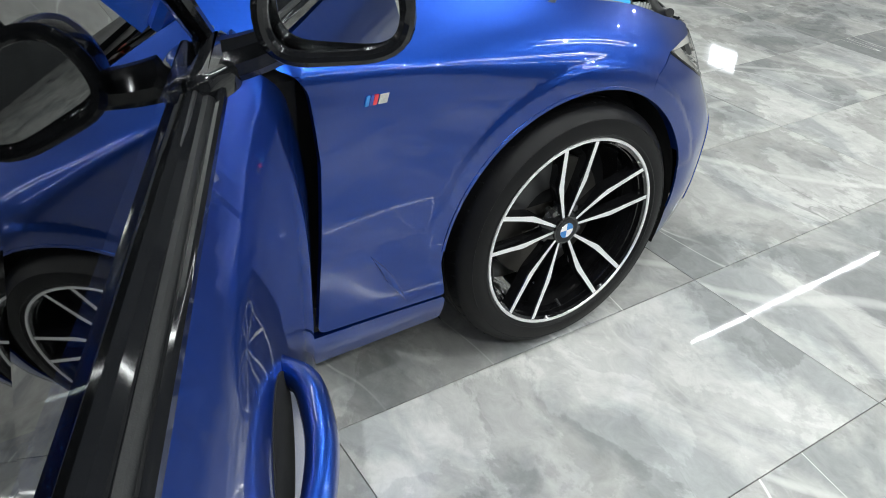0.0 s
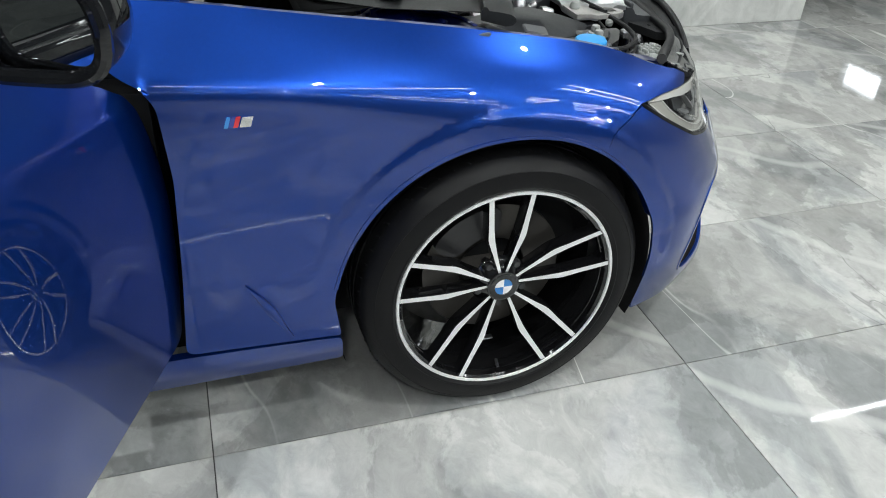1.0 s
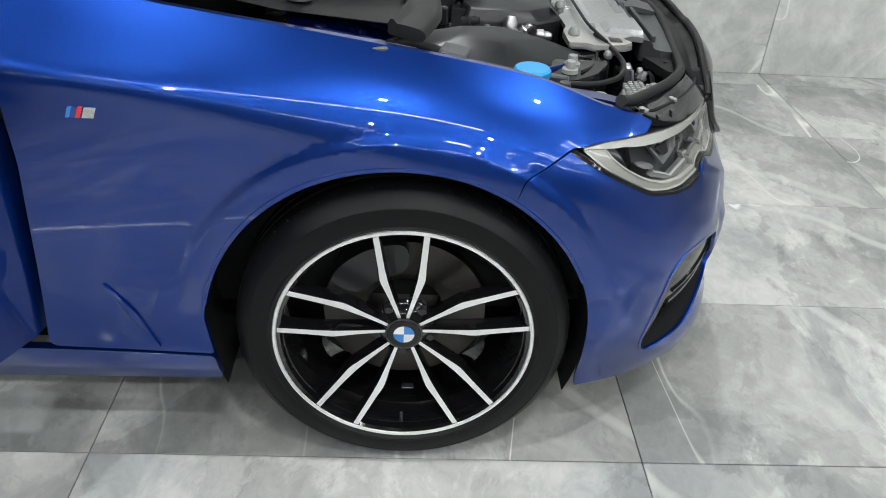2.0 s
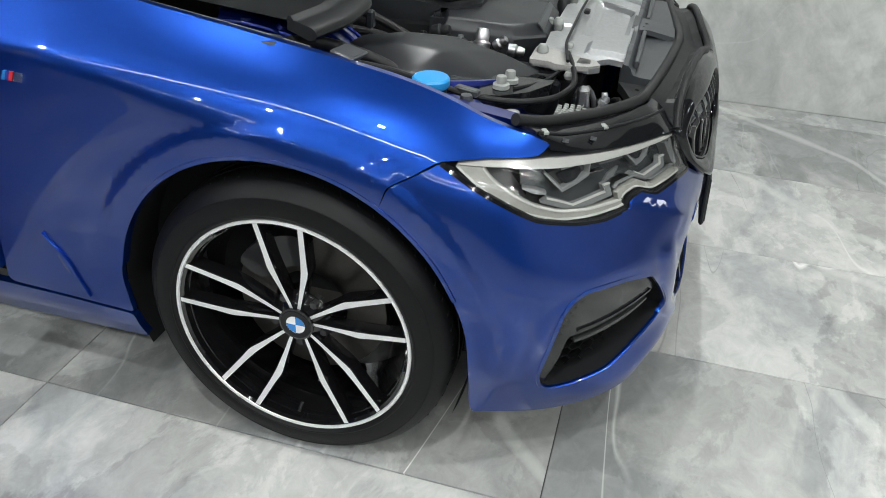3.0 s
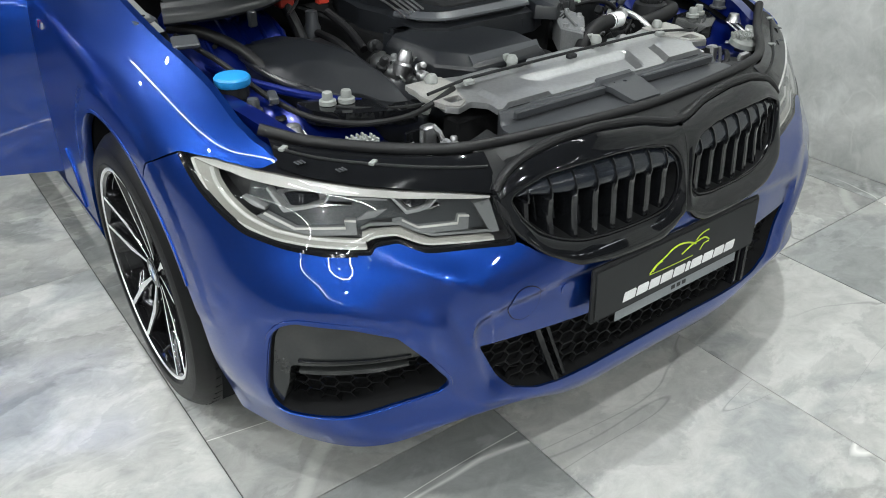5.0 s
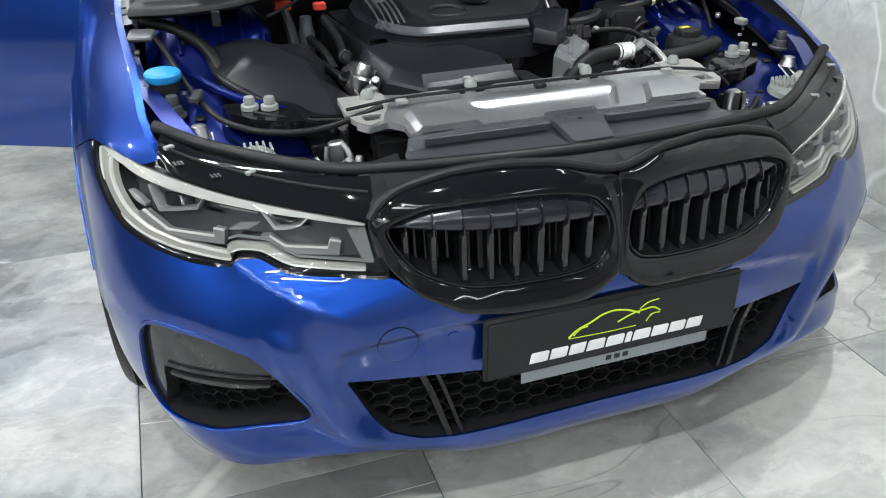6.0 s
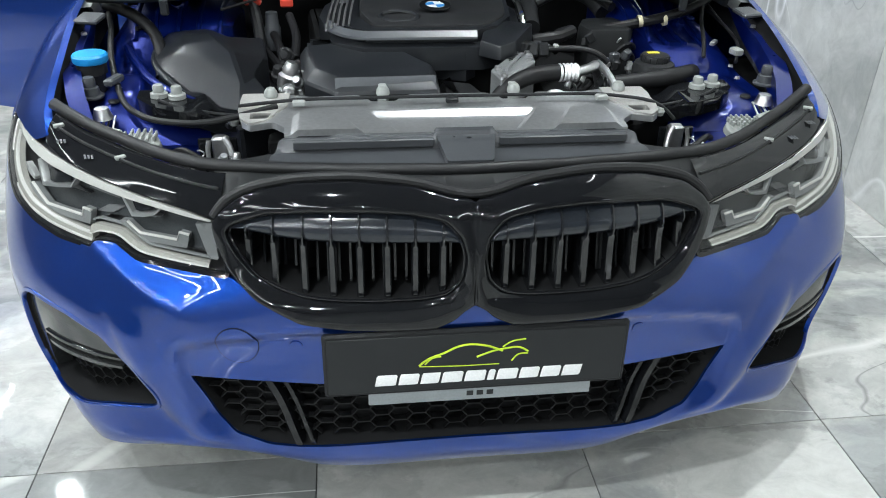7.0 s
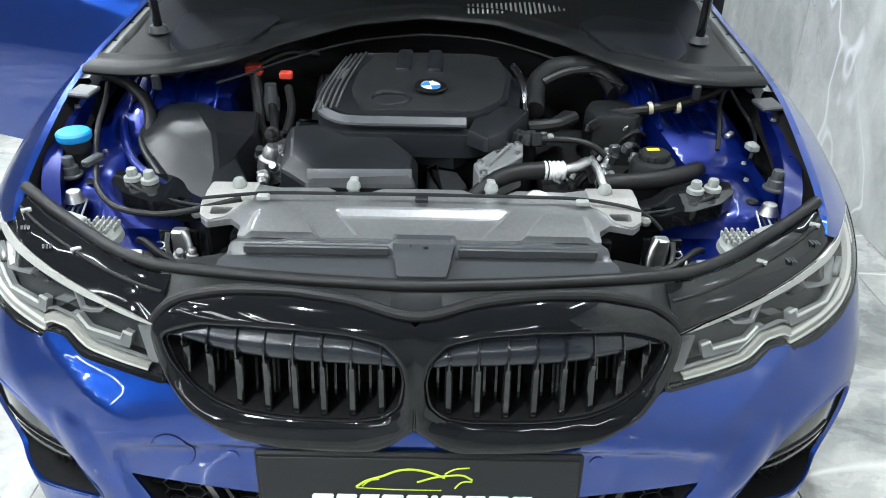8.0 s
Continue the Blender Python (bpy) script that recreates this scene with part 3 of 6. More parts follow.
# south wall with two bright high windows near the far corner
south = tagged(part("wall_south", *joined(slab(X0, 4.45, Y0 - .2, Y0, 0, TOP), slab(5.0, 5.4, Y0 - .2, Y0, 0, TOP), slab(6.1, X1, Y0 - .2, Y0, 0, TOP), *(slab(a, b, Y0 - .2, Y0, z0, z1) for a, b in ((4.45, 5.0), (5.4, 6.1)) for z0, z1 in ((0, 2.18), (2.50, TOP)))), HALL_WALL, None, "", 0), "mid-grey wall with two bright high windows", "wall", kind="structure")
for a, b in ((4.45, 5.0), (5.4, 6.1)):
    tagged(part("window_1", *slab(a + .02, b - .02, Y0 - .12, Y0 - .10, 2.18, 2.50), DAYLIGHT, None, "", 0), "bright daylit showroom window", "window", kind="structure")
# stone-clad wall beside the car: core and slabs
core = tagged(part("wall_east", *slab(WALL_X + .012, WALL_X + .25, WALL_END + .005, Y1, 0, TOP), GROUT, None, "", 0), "wall clad in pale grey veined stone slabs", "wall", kind="structure")

# ceiling lamps: long linear lamps along the car, and small spots
def linear_lamp():
    lamp = thing("ceiling_lamp", (0, 0, TOP), "long white linear lamp on dark ceiling", "ceiling lamp", "rows of ceiling lamps")
    part("housing", *block(.040, 1.46, .05, .006, turned(0, 0, -.056)), PLASTER, lamp)
    part("diffuser", *block(.022, 1.44, .012, .004, turned(0, 0, -.069)), TUBE, lamp)
    return lamp


first = linear_lamp()
# the last three, at x = 1.25, are added to brighten the stone wall
spots = [(x, y) for x in (-6.4, -4.4) for y in (-6.6, -5.1, -3.6)] + [(x, -2.1) for x in (-6.4, -5.4)] + [(x, y) for x in (-4.05, -2.6, -2.25) for y in (-5.1, -3.6)] + [(-3.2, y) for y in (-.9, .6, 2.1, 3.6)] + [(-7.3, y) for y in (-.6, .9, 2.4, 3.9)] + [(1.25, y) for y in (-6.1, -4.6, -.6, .9, 2.4)]
first.matrix_basis = pose(spots[0][0], spots[0][1], TOP)
for x, y in spots[1:]:
    copy_thing(first, pose(x, y, TOP))


def spot_lamp():
    lamp = thing("spot_lamp", (0, 0, TOP), "small round ceiling spot lamp", "ceiling lamp", "ceiling spots")
    part("ring", *lathe([(.034, -.004), (.038, -.014), (.052, -.014), (.056, 0)], Matrix(), 24), PLASTER, lamp)
    part("lens", *lathe([(0, -.010), (.031, -.009), (.034, -.002)], Matrix(), 24), SPOT, lamp)
    return lamp


first = spot_lamp()
spots = [(x, y) for i, x in enumerate((-5.4, -3.9, -2.4, -.9, .6)) for j, y in enumerate((-6.4, -4.9, -3.4, -1.9, -.4, 1.1, 2.6, 4.1)) if (i + j) % 2 == 0 and (i, j) != (4, 2)]
first.matrix_basis = pose(spots[0][0], spots[0][1], TOP)
for x, y in spots[1:]:
    copy_thing(first, pose(x, y, TOP))

# floor tiles, 0.6 by 1.2 m, and wall slabs
TX, TY = .30, -.535
tile_mesh = None
rng = random.Random(4)
for i in range(math.floor((X0 - TX) / .6), math.ceil((X1 - TX) / .6)):
    for j in range(math.floor((Y0 - TY) / 1.2), math.ceil((Y1 - TY) / 1.2)):
        x, y = TX + .6 * i + .3, TY + 1.2 * j + .6
        if x > WALL_X + .3 and y > -2.0:
            continue
        if tile_mesh is None:
            first = part("tile", *block(.5975, 1.1975, .008, .0008), TILE, floor, "", 0)
            tile_mesh = first.data
        else:
            first = new("tile", tile_mesh)
            first.parent = floor
        first.location = (x, y, -.008)
        first.rotation_euler = (radians(rng.uniform(-.06, .06)), radians(rng.uniform(-.06, .06)), 0)
slab_mesh = None
for j in range(8):
    for k in range(2):
        y = WALL_END + .01 + 1.2 * j + .6
        if y > Y1:
            continue
        if slab_mesh is None:
            first = part("stone_slab", *block(.02, 1.197, 1.647, .001), WALL_STONE, core, "", 0)
            slab_mesh = first.data
        else:
            first = new("stone_slab", slab_mesh)
            first.parent = core
        first.location = (WALL_X + .003, y, .0015 + 1.65 * k)


# ---- the car: its nose points along -y, its right flank along -x; the front axle is at y = 0 ----
car = thing("car", (0, 0, 0), "blue metallic saloon car, bonnet and door open, on tiles", "car")

HEADLIGHT = [(1.142, 7.45), (1.06, 7.78), (1.003, 7.88), (.92, 7.86), (.845, 7.74), (.722, 7.49), (.607, 7.34), (.491, 7.17), (.435, 6.98),
             (.424, 6.4), (.412, 5.73), (.503, 5.83), (.585, 5.86), (.606, 5.90), (.640, 6.11), (.652, 6.14), (.690, 6.10), (.698, 6.07), (.700, 5.90),
             (.784, 5.92), (.868, 6.10), (.955, 6.39), (1.027, 6.84), (1.10, 7.23)]
INTAKE = [(.893, 3.64), (.878, 4.0), (.845, 4.16), (.744, 4.04), (.661, 3.77), (.611, 3.12), (.560, 2.36), (.570, 2.17), (.670, 1.87),
          (.762, 1.50), (.837, 1.39), (.910, 1.29), (.924, 1.81), (.908, 2.75)]
KIDNEY_OUT = [(0, 8.02), (.037, 8.16), (.092, 8.50), (.202, 8.69), (.296, 8.55), (.385, 8.03), (.430, 7.37), (.443, 6.98), (.435, 6.5),
              (.415, 6.0), (.368, 5.32), (.293, 4.70), (.209, 4.50), (.134, 4.46), (.062, 4.47), (.030, 4.72), (.012, 5.02), (0, 5.10)]
KIDNEY_IN = [(.416, 6.86), (.404, 7.05), (.340, 7.50), (.265, 7.66), (.185, 7.70), (.110, 7.64), (.052, 7.42), (.024, 6.95), (.015, 6.43), (.022, 5.80),
             (.046, 5.42), (.090, 5.30), (.150, 5.28), (.210, 5.29), (.275, 5.37), (.319, 5.55), (.365, 5.86), (.398, 6.36)]
LOWER_GRILLE = [(.500, 3.04), (.346, 2.92), (.243, 2.82), (.12, 2.80), (0, 2.80)]
LOWER_GRILLE_BACK = [(0, 1.36), (.12, 1.34), (.25, 1.28), (.307, 1.25), (.367, 1.28), (.425, 1.58), (.458, 2.07)]
ARCH_Y, ARCH_Z, ARCH_R = .012, .330, .372


def mirrored(line):
    return [(-s, v) for s, v in line]


def arch(y0, y1, n=14):
    """The edge of the wheel arch, as (s, v), between two places along the car."""
    out = []
    a0, a1 = (math.acos(max(-1, min(1, (y - ARCH_Y) / ARCH_R))) for y in (y0, y1))
    for k in range(n + 1):
        a = a0 + (a1 - a0) * k / n
        y, z = ARCH_Y + ARCH_R * math.cos(a), ARCH_Z + ARCH_R * math.sin(a)
        s = float(np.interp(y, _cc[_ss > .95][:, 1], _ss[_ss > .95]))
        out.append((s, rise(s, z)))
    return out


def flare(y0, y1, r=.428, n=24):
    """The upper edge of the flared band round the wheel arch."""
    out = []
    for y in np.linspace(y0, y1, n + 1):
        s = float(np.interp(y, _cc[_ss > .95][:, 1], _ss[_ss > .95]))
        out.append((s, rise(s, ARCH_Z + max(1e-6, r * r - (y - ARCH_Y) ** 2) ** .5)))
    return out


SEAM = 1.243
seam_y = float(np.interp(SEAM, _ss, _cc[:, 1]))

# bumper: from arch to arch, under the lamps and the grille
bumper_top = [HEADLIGHT[0]] + HEADLIGHT[:9:-1] + [(.405, 5.70)] + KIDNEY_OUT[10:]
bumper_side = arch(ARCH_Y - ARCH_R + .001, seam_y)[::-1] + [(SEAM - .003, rise(SEAM, ARCH_Z + (ARCH_R**2 - (seam_y - ARCH_Y)**2) ** .5))]
right_rim = [(.30, 0), (.55, 0), (.80, 0), (1.00, 0), (1.055, 0), (1.062, .6), (1.064, 1.4)] + bumper_side[::-1][1:] + [(1.226, 6.72), (1.193, 7.0)] + bumper_top
bumper_rim = right_rim + mirrored(right_rim)[::-1][1:]
grille_rim = LOWER_GRILLE + mirrored(LOWER_GRILLE)[::-1][1:] + mirrored(LOWER_GRILLE_BACK)[::-1] + LOWER_GRILLE_BACK[1:]
LEDGE = [(.694, 5.98), (.622, 5.56), (.550, 5.10), (.489, 4.70), (.452, 4.34)]
LIP = [(.888, 4.0), (.862, 4.40), (.791, 4.58), (.720, 4.36), (.662, 3.98), (.604, 3.30), (.552, 2.62)]


def beside(points, line):
    """Distance of points from a polyline, with the sign of the side, and how far along it the nearest place lies."""
    best, sign, along, gone = np.full(len(points), 9.0), np.ones(len(points)), np.zeros(len(points)), 0.0
    for a, b in zip(line[:-1], line[1:]):
        way = b - a
        size = np.linalg.norm(way)
        f = np.clip(((points - a) @ way) / size ** 2, 0, 1)
        away = points - a - f[:, None] * way
        d = np.linalg.norm(away, axis=1)
        near = d < best
        best = np.where(near, d, best)
        sign = np.where(near, np.sign(way[0] * away[:, 1] - way[1] * away[:, 0]), sign)
        along = np.where(near, gone + f * size, along)
        gone += size
    return best * sign, along, gone


def bumper_form(flat):
    """The pressed ledge from the lamp towards the towing cover and the lip round each air intake."""
    q = np.stack([np.abs(flat[:, 0]), flat[:, 1]], 1)
    d, along, size = beside(q, even(np.array(LEDGE) * (1, V_SIZE), .01, 1, False))
    d = -d
    fade = np.clip((size - along) / .10, 0, 1)
    ledge = .0075 * np.where(d < 0, np.clip(1 + d / .075, 0, 1), np.clip(1 - d / .060, 0, 1)) ** 2 * fade
    d, along, size = beside(q, even(np.array(LIP) * (1, V_SIZE), .01, 1, False))
    fade = np.clip(along / .15, 0, 1) * np.clip((size - along) / .08, 0, 1)
    lip = .0030 * np.exp(-(d / .022) ** 2) * fade
    return ledge + lip


bumper = part("front_bumper", *panel(bumper_rim, [INTAKE, mirrored(INTAKE), grille_rim], bumper_form, .006, .010, 1, skin, [[(k * a, b) for a, b in line] for k in (1, -1) for line in (LEDGE, LIP, flare(-.400, seam_y), flare(-.385, seam_y, .420), [(float(sunk_side(w)) + .007, w) for w in (1.75, 2.1, 2.5, 3.04, 3.5, 3.8)], [(float(sunk_side(w)), w) for w in (3.12, 3.4, 3.7)], [(float(sunk_side(w)) - .007, w) for w in (3.15, 3.4, 3.7)], [(q, float(sunk_top(q)) + .12) for q in (.03, .15, .30, .40, .49)], [(q, float(sunk_top(q)) - .12) for q in (.03, .15, .30, .40, .48)])]), PAINT, car, "glossy blue sculpted front bumper")

# towing-eye cover and parking sensor: discs set in a fine groove
tow = np.array([(.405 + .036 * math.cos(a), 3.97 + .036 / V_SIZE * math.sin(a)) for a in np.linspace(0, 2 * math.pi, 32, False)])
part("tow_cover", *panel(tow, (), .0016, .004, .008, 1), PAINT, bumper)
part("cover_groove", *panel((tow - (.405, 3.97)) * 1.04 + (.405, 3.97), (), .0006, 0, .008, 1), SHADOW_BLACK, bumper)
for s0 in (.305, -.305):
    dot = [(s0 + .012 * math.cos(a), 3.9 + .012 / V_SIZE * math.sin(a)) for a in np.linspace(0, 2 * math.pi, 20, False)]
    part("parking_sensor", *panel(dot, (), .0015, .003, .006, 0), PAINT, bumper)

# front wings
for side in (1, -1):
    rim = [(.916, 8.26), (.965, 8.70), (1.03, 9), (1.2, 9), (1.5, 9), (1.8, 9), (2.1, 9), (2.36, 9)]
    rim += [(2.240, 8.62), (2.165, 8.2), (2.115, 7.7), (2.094, 6.9), (2.084, 5.7), (2.096, 3.75), (2.112, 1.5), (2.1, 1.36), (1.95, 1.28), (1.80, 1.18)]
    rim += arch(ARCH_Y + ARCH_R - .002, seam_y)
    rim += [(1.229, 6.73), (1.196, 7.01), (1.147, 7.47), (1.06, 7.80), (1.003, 7.92), (.95, 7.95)]
    if side < 0:
        rim = mirrored(rim)
    wing = part("front_wing", *panel(rim, (), .001, .014, .012, 1, skin, [[(side * a, b) for a, b in flare(seam_y + .006, .415, r)] for r in (.428,)] + [[(side * a, b) for a, b in flare(seam_y + .006, .405, .420)], [(side * a, 7.88) for a in (1.67, 1.8, 1.95, 2.10)]]), PAINT, car, "glossy blue front wing with flared wheel arch")
    # air breather crease low behind the wheel
    crease = [(1.985, rise(1.985, .445)), (1.955, rise(1.955, .40)), (1.925, rise(1.925, .345)), (1.90, rise(1.90, .302))]
    part("air_breather", *ribbon(crease if side > 0 else mirrored(crease), .018, .0075, .008, .010, skin, [.05, .6, 1, .5, .05]), PAINT, wing)
    # rolled edge of the wheel opening
    lip = [(q, v + .05) for q, v in arch(ARCH_Y + ARCH_R - .006, ARCH_Y - ARCH_R + .03, 26)]
    part("arch_lip", *ribbon(lip if side > 0 else mirrored(lip), .010, .0025, .022, .016), PAINT, wing)
    # door sill below the wing and on along the flank
    sill = [(1.795, .1), (1.80, 1.12), (1.95, 1.22), (2.1, 1.28), (2.9, 1.3), (3.3, 1.3), (3.3, .0), (2.2, .0)]
    part("side_sill", *panel(sill if side > 0 else mirrored(sill), (), .004, .02, .016, 1), PAINT, car)
    # badge: three slanted bars and a bright block
    for k, (mat, w, h) in enumerate(((EMBLEM_BLUE, .007, .018), (EMBLEM_NAVY, .007, .018), (EMBLEM_RED, .008, .018), (CHROME, .019, .018))):
        s0 = 1.984 - .0082 * k - (.008 if k == 3 else 0)
        bar = [(s0 + w / 2 + .002, .772), (s0 - w / 2 + .002, .772), (s0 - w / 2 - .004, .790), (s0 + w / 2 - .004, .790)]
        bar = [(q, rise(q, z)) for q, z in bar]
        part("badge_bar", *panel(bar if side > 0 else mirrored(bar), (), .0045, .004, .004, 0), mat, wing)

# wheel housings
for x in (-1, 1):
    part("wheel_housing", *lathe([(.376, 0), (.378, -.30), (.1, -.31)], turned(x * .872, ARCH_Y, ARCH_Z, 0, -90, 0) @ turned(0, 0, 0, 0, 0, -113) @ Matrix.Diagonal((1, 1, -x, 1)), 48, .628), SHADOW_BLACK, car, "black felt wheel housing")


def build_wheel(name, mat_label):
    """An alloy wheel about the x axis, its outer face towards -x, centred on the hub."""
    axle = turned(0, 0, 0, 0, -90, 0)          # local z points along -x
    wheel = part(name, *lathe([(.250, .006), (.249, -.004), (.236, -.012), (.226, -.045), (.222, -.12), (.236, -.19), (.25, -.20)], axle, 72), WHEEL_BLACK, None, mat_label)
    tyre = [(.250, .002), (.256, .010), (.260, .0128), (.2615, .0146), (.264, .0150), (.266, .0138), (.274, .0146), (.288, .0135), (.2995, .0100), (.3005, .0108), (.304, .0085), (.316, -.003), (.3255, -.014), (.329, -.026)]
    for g in (-.062, -.098, -.134, -.17):
        tyre += [(.3305, g + .006), (.3235, g + .0045), (.3235, g - .0045), (.3305, g - .006)]
    tyre += [(.329, -.20), (.32, -.214), (.30, -.222), (.25, -.21)]
    t = part("tyre", *lathe(tyre, axle, 96), TYRE_RUBBER, wheel, "black low-profile tyre")
    cuts = []
    for k in range(60):
        a = 2 * math.pi * k / 60
        for h, lean in ((-.036, 25), (-.19, -25)):
            m = axle @ turned(0, 0, 0, 0, 0, math.degrees(a)) @ turned(.3268, 0, h, lean, 0, 0)
            cuts.append(block(.006, .0035, .03, .001, m @ turned(0, 0, -.015)))
    tagged(part("tread_sipe", *joined(*cuts), SHADOW_BLACK, t), kind="stuff")
    part("rim_ring", *lathe([(.2465, .0075), (.2480, .0105), (.2535, .0105), (.256, .007)], axle, 96), MACHINED, wheel, "diamond-cut bright rim edge")
    part("inner_ring", *lathe([(.246, .008), (.240, .003), (.236, -.02)], axle, 96), WHEEL_BLACK, wheel)
    for k in range(5):
        turn = 72 * k - 2.3
        for sign in (-1, 1):
            path = even([(.0350, .0078), (.085, .0222), (.128, .0345), (.137, .0362), (.19, .0412), (.2485, .0468)], .0105, 0, False)
            rows = []
            for r, off in path:
                f = max(0, (r - .035) / .2135)
                w = float(np.interp(f, [0, .25, .44, .50, .60, 1], [.0042, .0060, .0090, .0088, .0074, .0066]))
                face = -.022 + .030 * f**1.2
                rows.append([(off - w, face - .034), (off - w * 1.12, face - .004), (off - w * .82, face), (off + w * .82, face), (off + w * 1.12, face - .004), (off + w, face - .034)])
            verts, faces, bright = [], [], []
            for (r, _), row in zip(path, rows):
                for off, h in row:
                    a = radians(90 - turn)
                    u, q = r, sign * off
                    # up is z; towards the nose is -y
                    py, pz = -(u * math.cos(a) + q * math.sin(a)), u * math.sin(a) - q * math.cos(a)
                    verts.append((-h, py, pz))
            n = len(path)
            for i in range(n - 1):
                for j in range(5):
                    f = (i * 6 + j, i * 6 + j + 1, i * 6 + j + 7, i * 6 + j + 6)
                    (bright if j == 2 else faces).append(f)
            spoke = part("spoke", verts, faces, WHEEL_BLACK, wheel)
            part("spoke_face", [(x - .0006, y, z) for x, y, z in verts], bright, MACHINED, spoke)
    # web between the paired spokes, hub and nuts
    hub = part("hub", *lathe([(.0, -.040), (.066, -.046), (.062, -.040), (.048, -.030), (.038, -.024), (.034, -.022)], axle, 40), WHEEL_BLACK, wheel)
    part("hub_ring", *lathe([(.0375, -.021), (.0375, -.0165), (.033, -.0155), (.0315, -.0175)], axle, 40), WHEEL_BLACK, hub)
    for k in range(5):
        a = radians(72 * k + 34)
        part("wheel_nut", *lathe([(0, 0), (.008, 0), (.010, -.004), (.010, -.03)], axle @ turned(.056 * math.cos(a), .056 * math.sin(a), -.030), 6), LAMP_DARK, hub)
    emblem(wheel, axle @ turned(0, 0, -.0165), .0335)
    part("valve", *tube([(-.0, .0, -.224), (.018, .0, -.214)], .004, 8), RUBBER, wheel)
    part("balance_weight", *block(.026, .003, .016, .001, turned(.10, -.012, -.2215, 90, 0, 90)), ALU, wheel)
    return wheel


def emblem(parent, m, r):
    """A plain round emblem: dark ring with bright edge, and a blue and white quartered disc."""
    e = part("emblem", *lathe([(r * .62, .0012), (r * .64, .0022), (r * .97, .0022), (r, .001), (r, -.002)], m, 40), GLOSS_BLACK, parent)
    for k in range(4):
        fan = [(0, 0, .0016)] + [(r * .62 * math.cos(a), r * .62 * math.sin(a), .0014) for a in np.linspace(math.pi / 2 * k, math.pi / 2 * (k + 1), 9)]
        part("emblem_quarter", [tuple(m @ Vector(p)) for p in fan], [(0, i, i + 1) for i in range(1, 9)], EMBLEM_BLUE if k % 2 else EMBLEM_WHITE, e)
    part("emblem_edge", *lathe([(r * .60, .001), (r * .62, .0026), (r * .65, .001)], m, 40), CHROME, e)
    return e


HUB = (-.893, 0, .328)
wheel = build_wheel("wheel", "black and silver double-spoke alloy wheel")
wheel.parent = car
wheel.location = HUB
for x, y, turn in ((.893, 0, 180), (-.893, 2.851, 0), (.893, 2.851, 180)):
    w = copy_thing(wheel, pose(x, y, .328, 0, 0, turn))
    w.parent = car
for x in (-1, 1):
    m = turned(x * .775, 0, .328, 0, -90 * x, 0)
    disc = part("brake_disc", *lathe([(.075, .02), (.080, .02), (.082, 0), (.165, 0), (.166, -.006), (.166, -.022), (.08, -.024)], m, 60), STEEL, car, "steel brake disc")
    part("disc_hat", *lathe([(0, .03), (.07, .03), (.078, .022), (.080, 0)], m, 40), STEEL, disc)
    for a, mat in ((150, LAMP_DARK),):
        cal = even([(math.cos(t) * r, math.sin(t) * r) for r, t in ([(.175, radians(a - 32 + 6.4 * k)) for k in range(11)] + [(.105, radians(a + 32 - 6.4 * k)) for k in range(11)])], .01, 2)
        part("brake_caliper", *prism(cal, -.045, .035, .01, m), mat, car, "dark grey brake caliper")

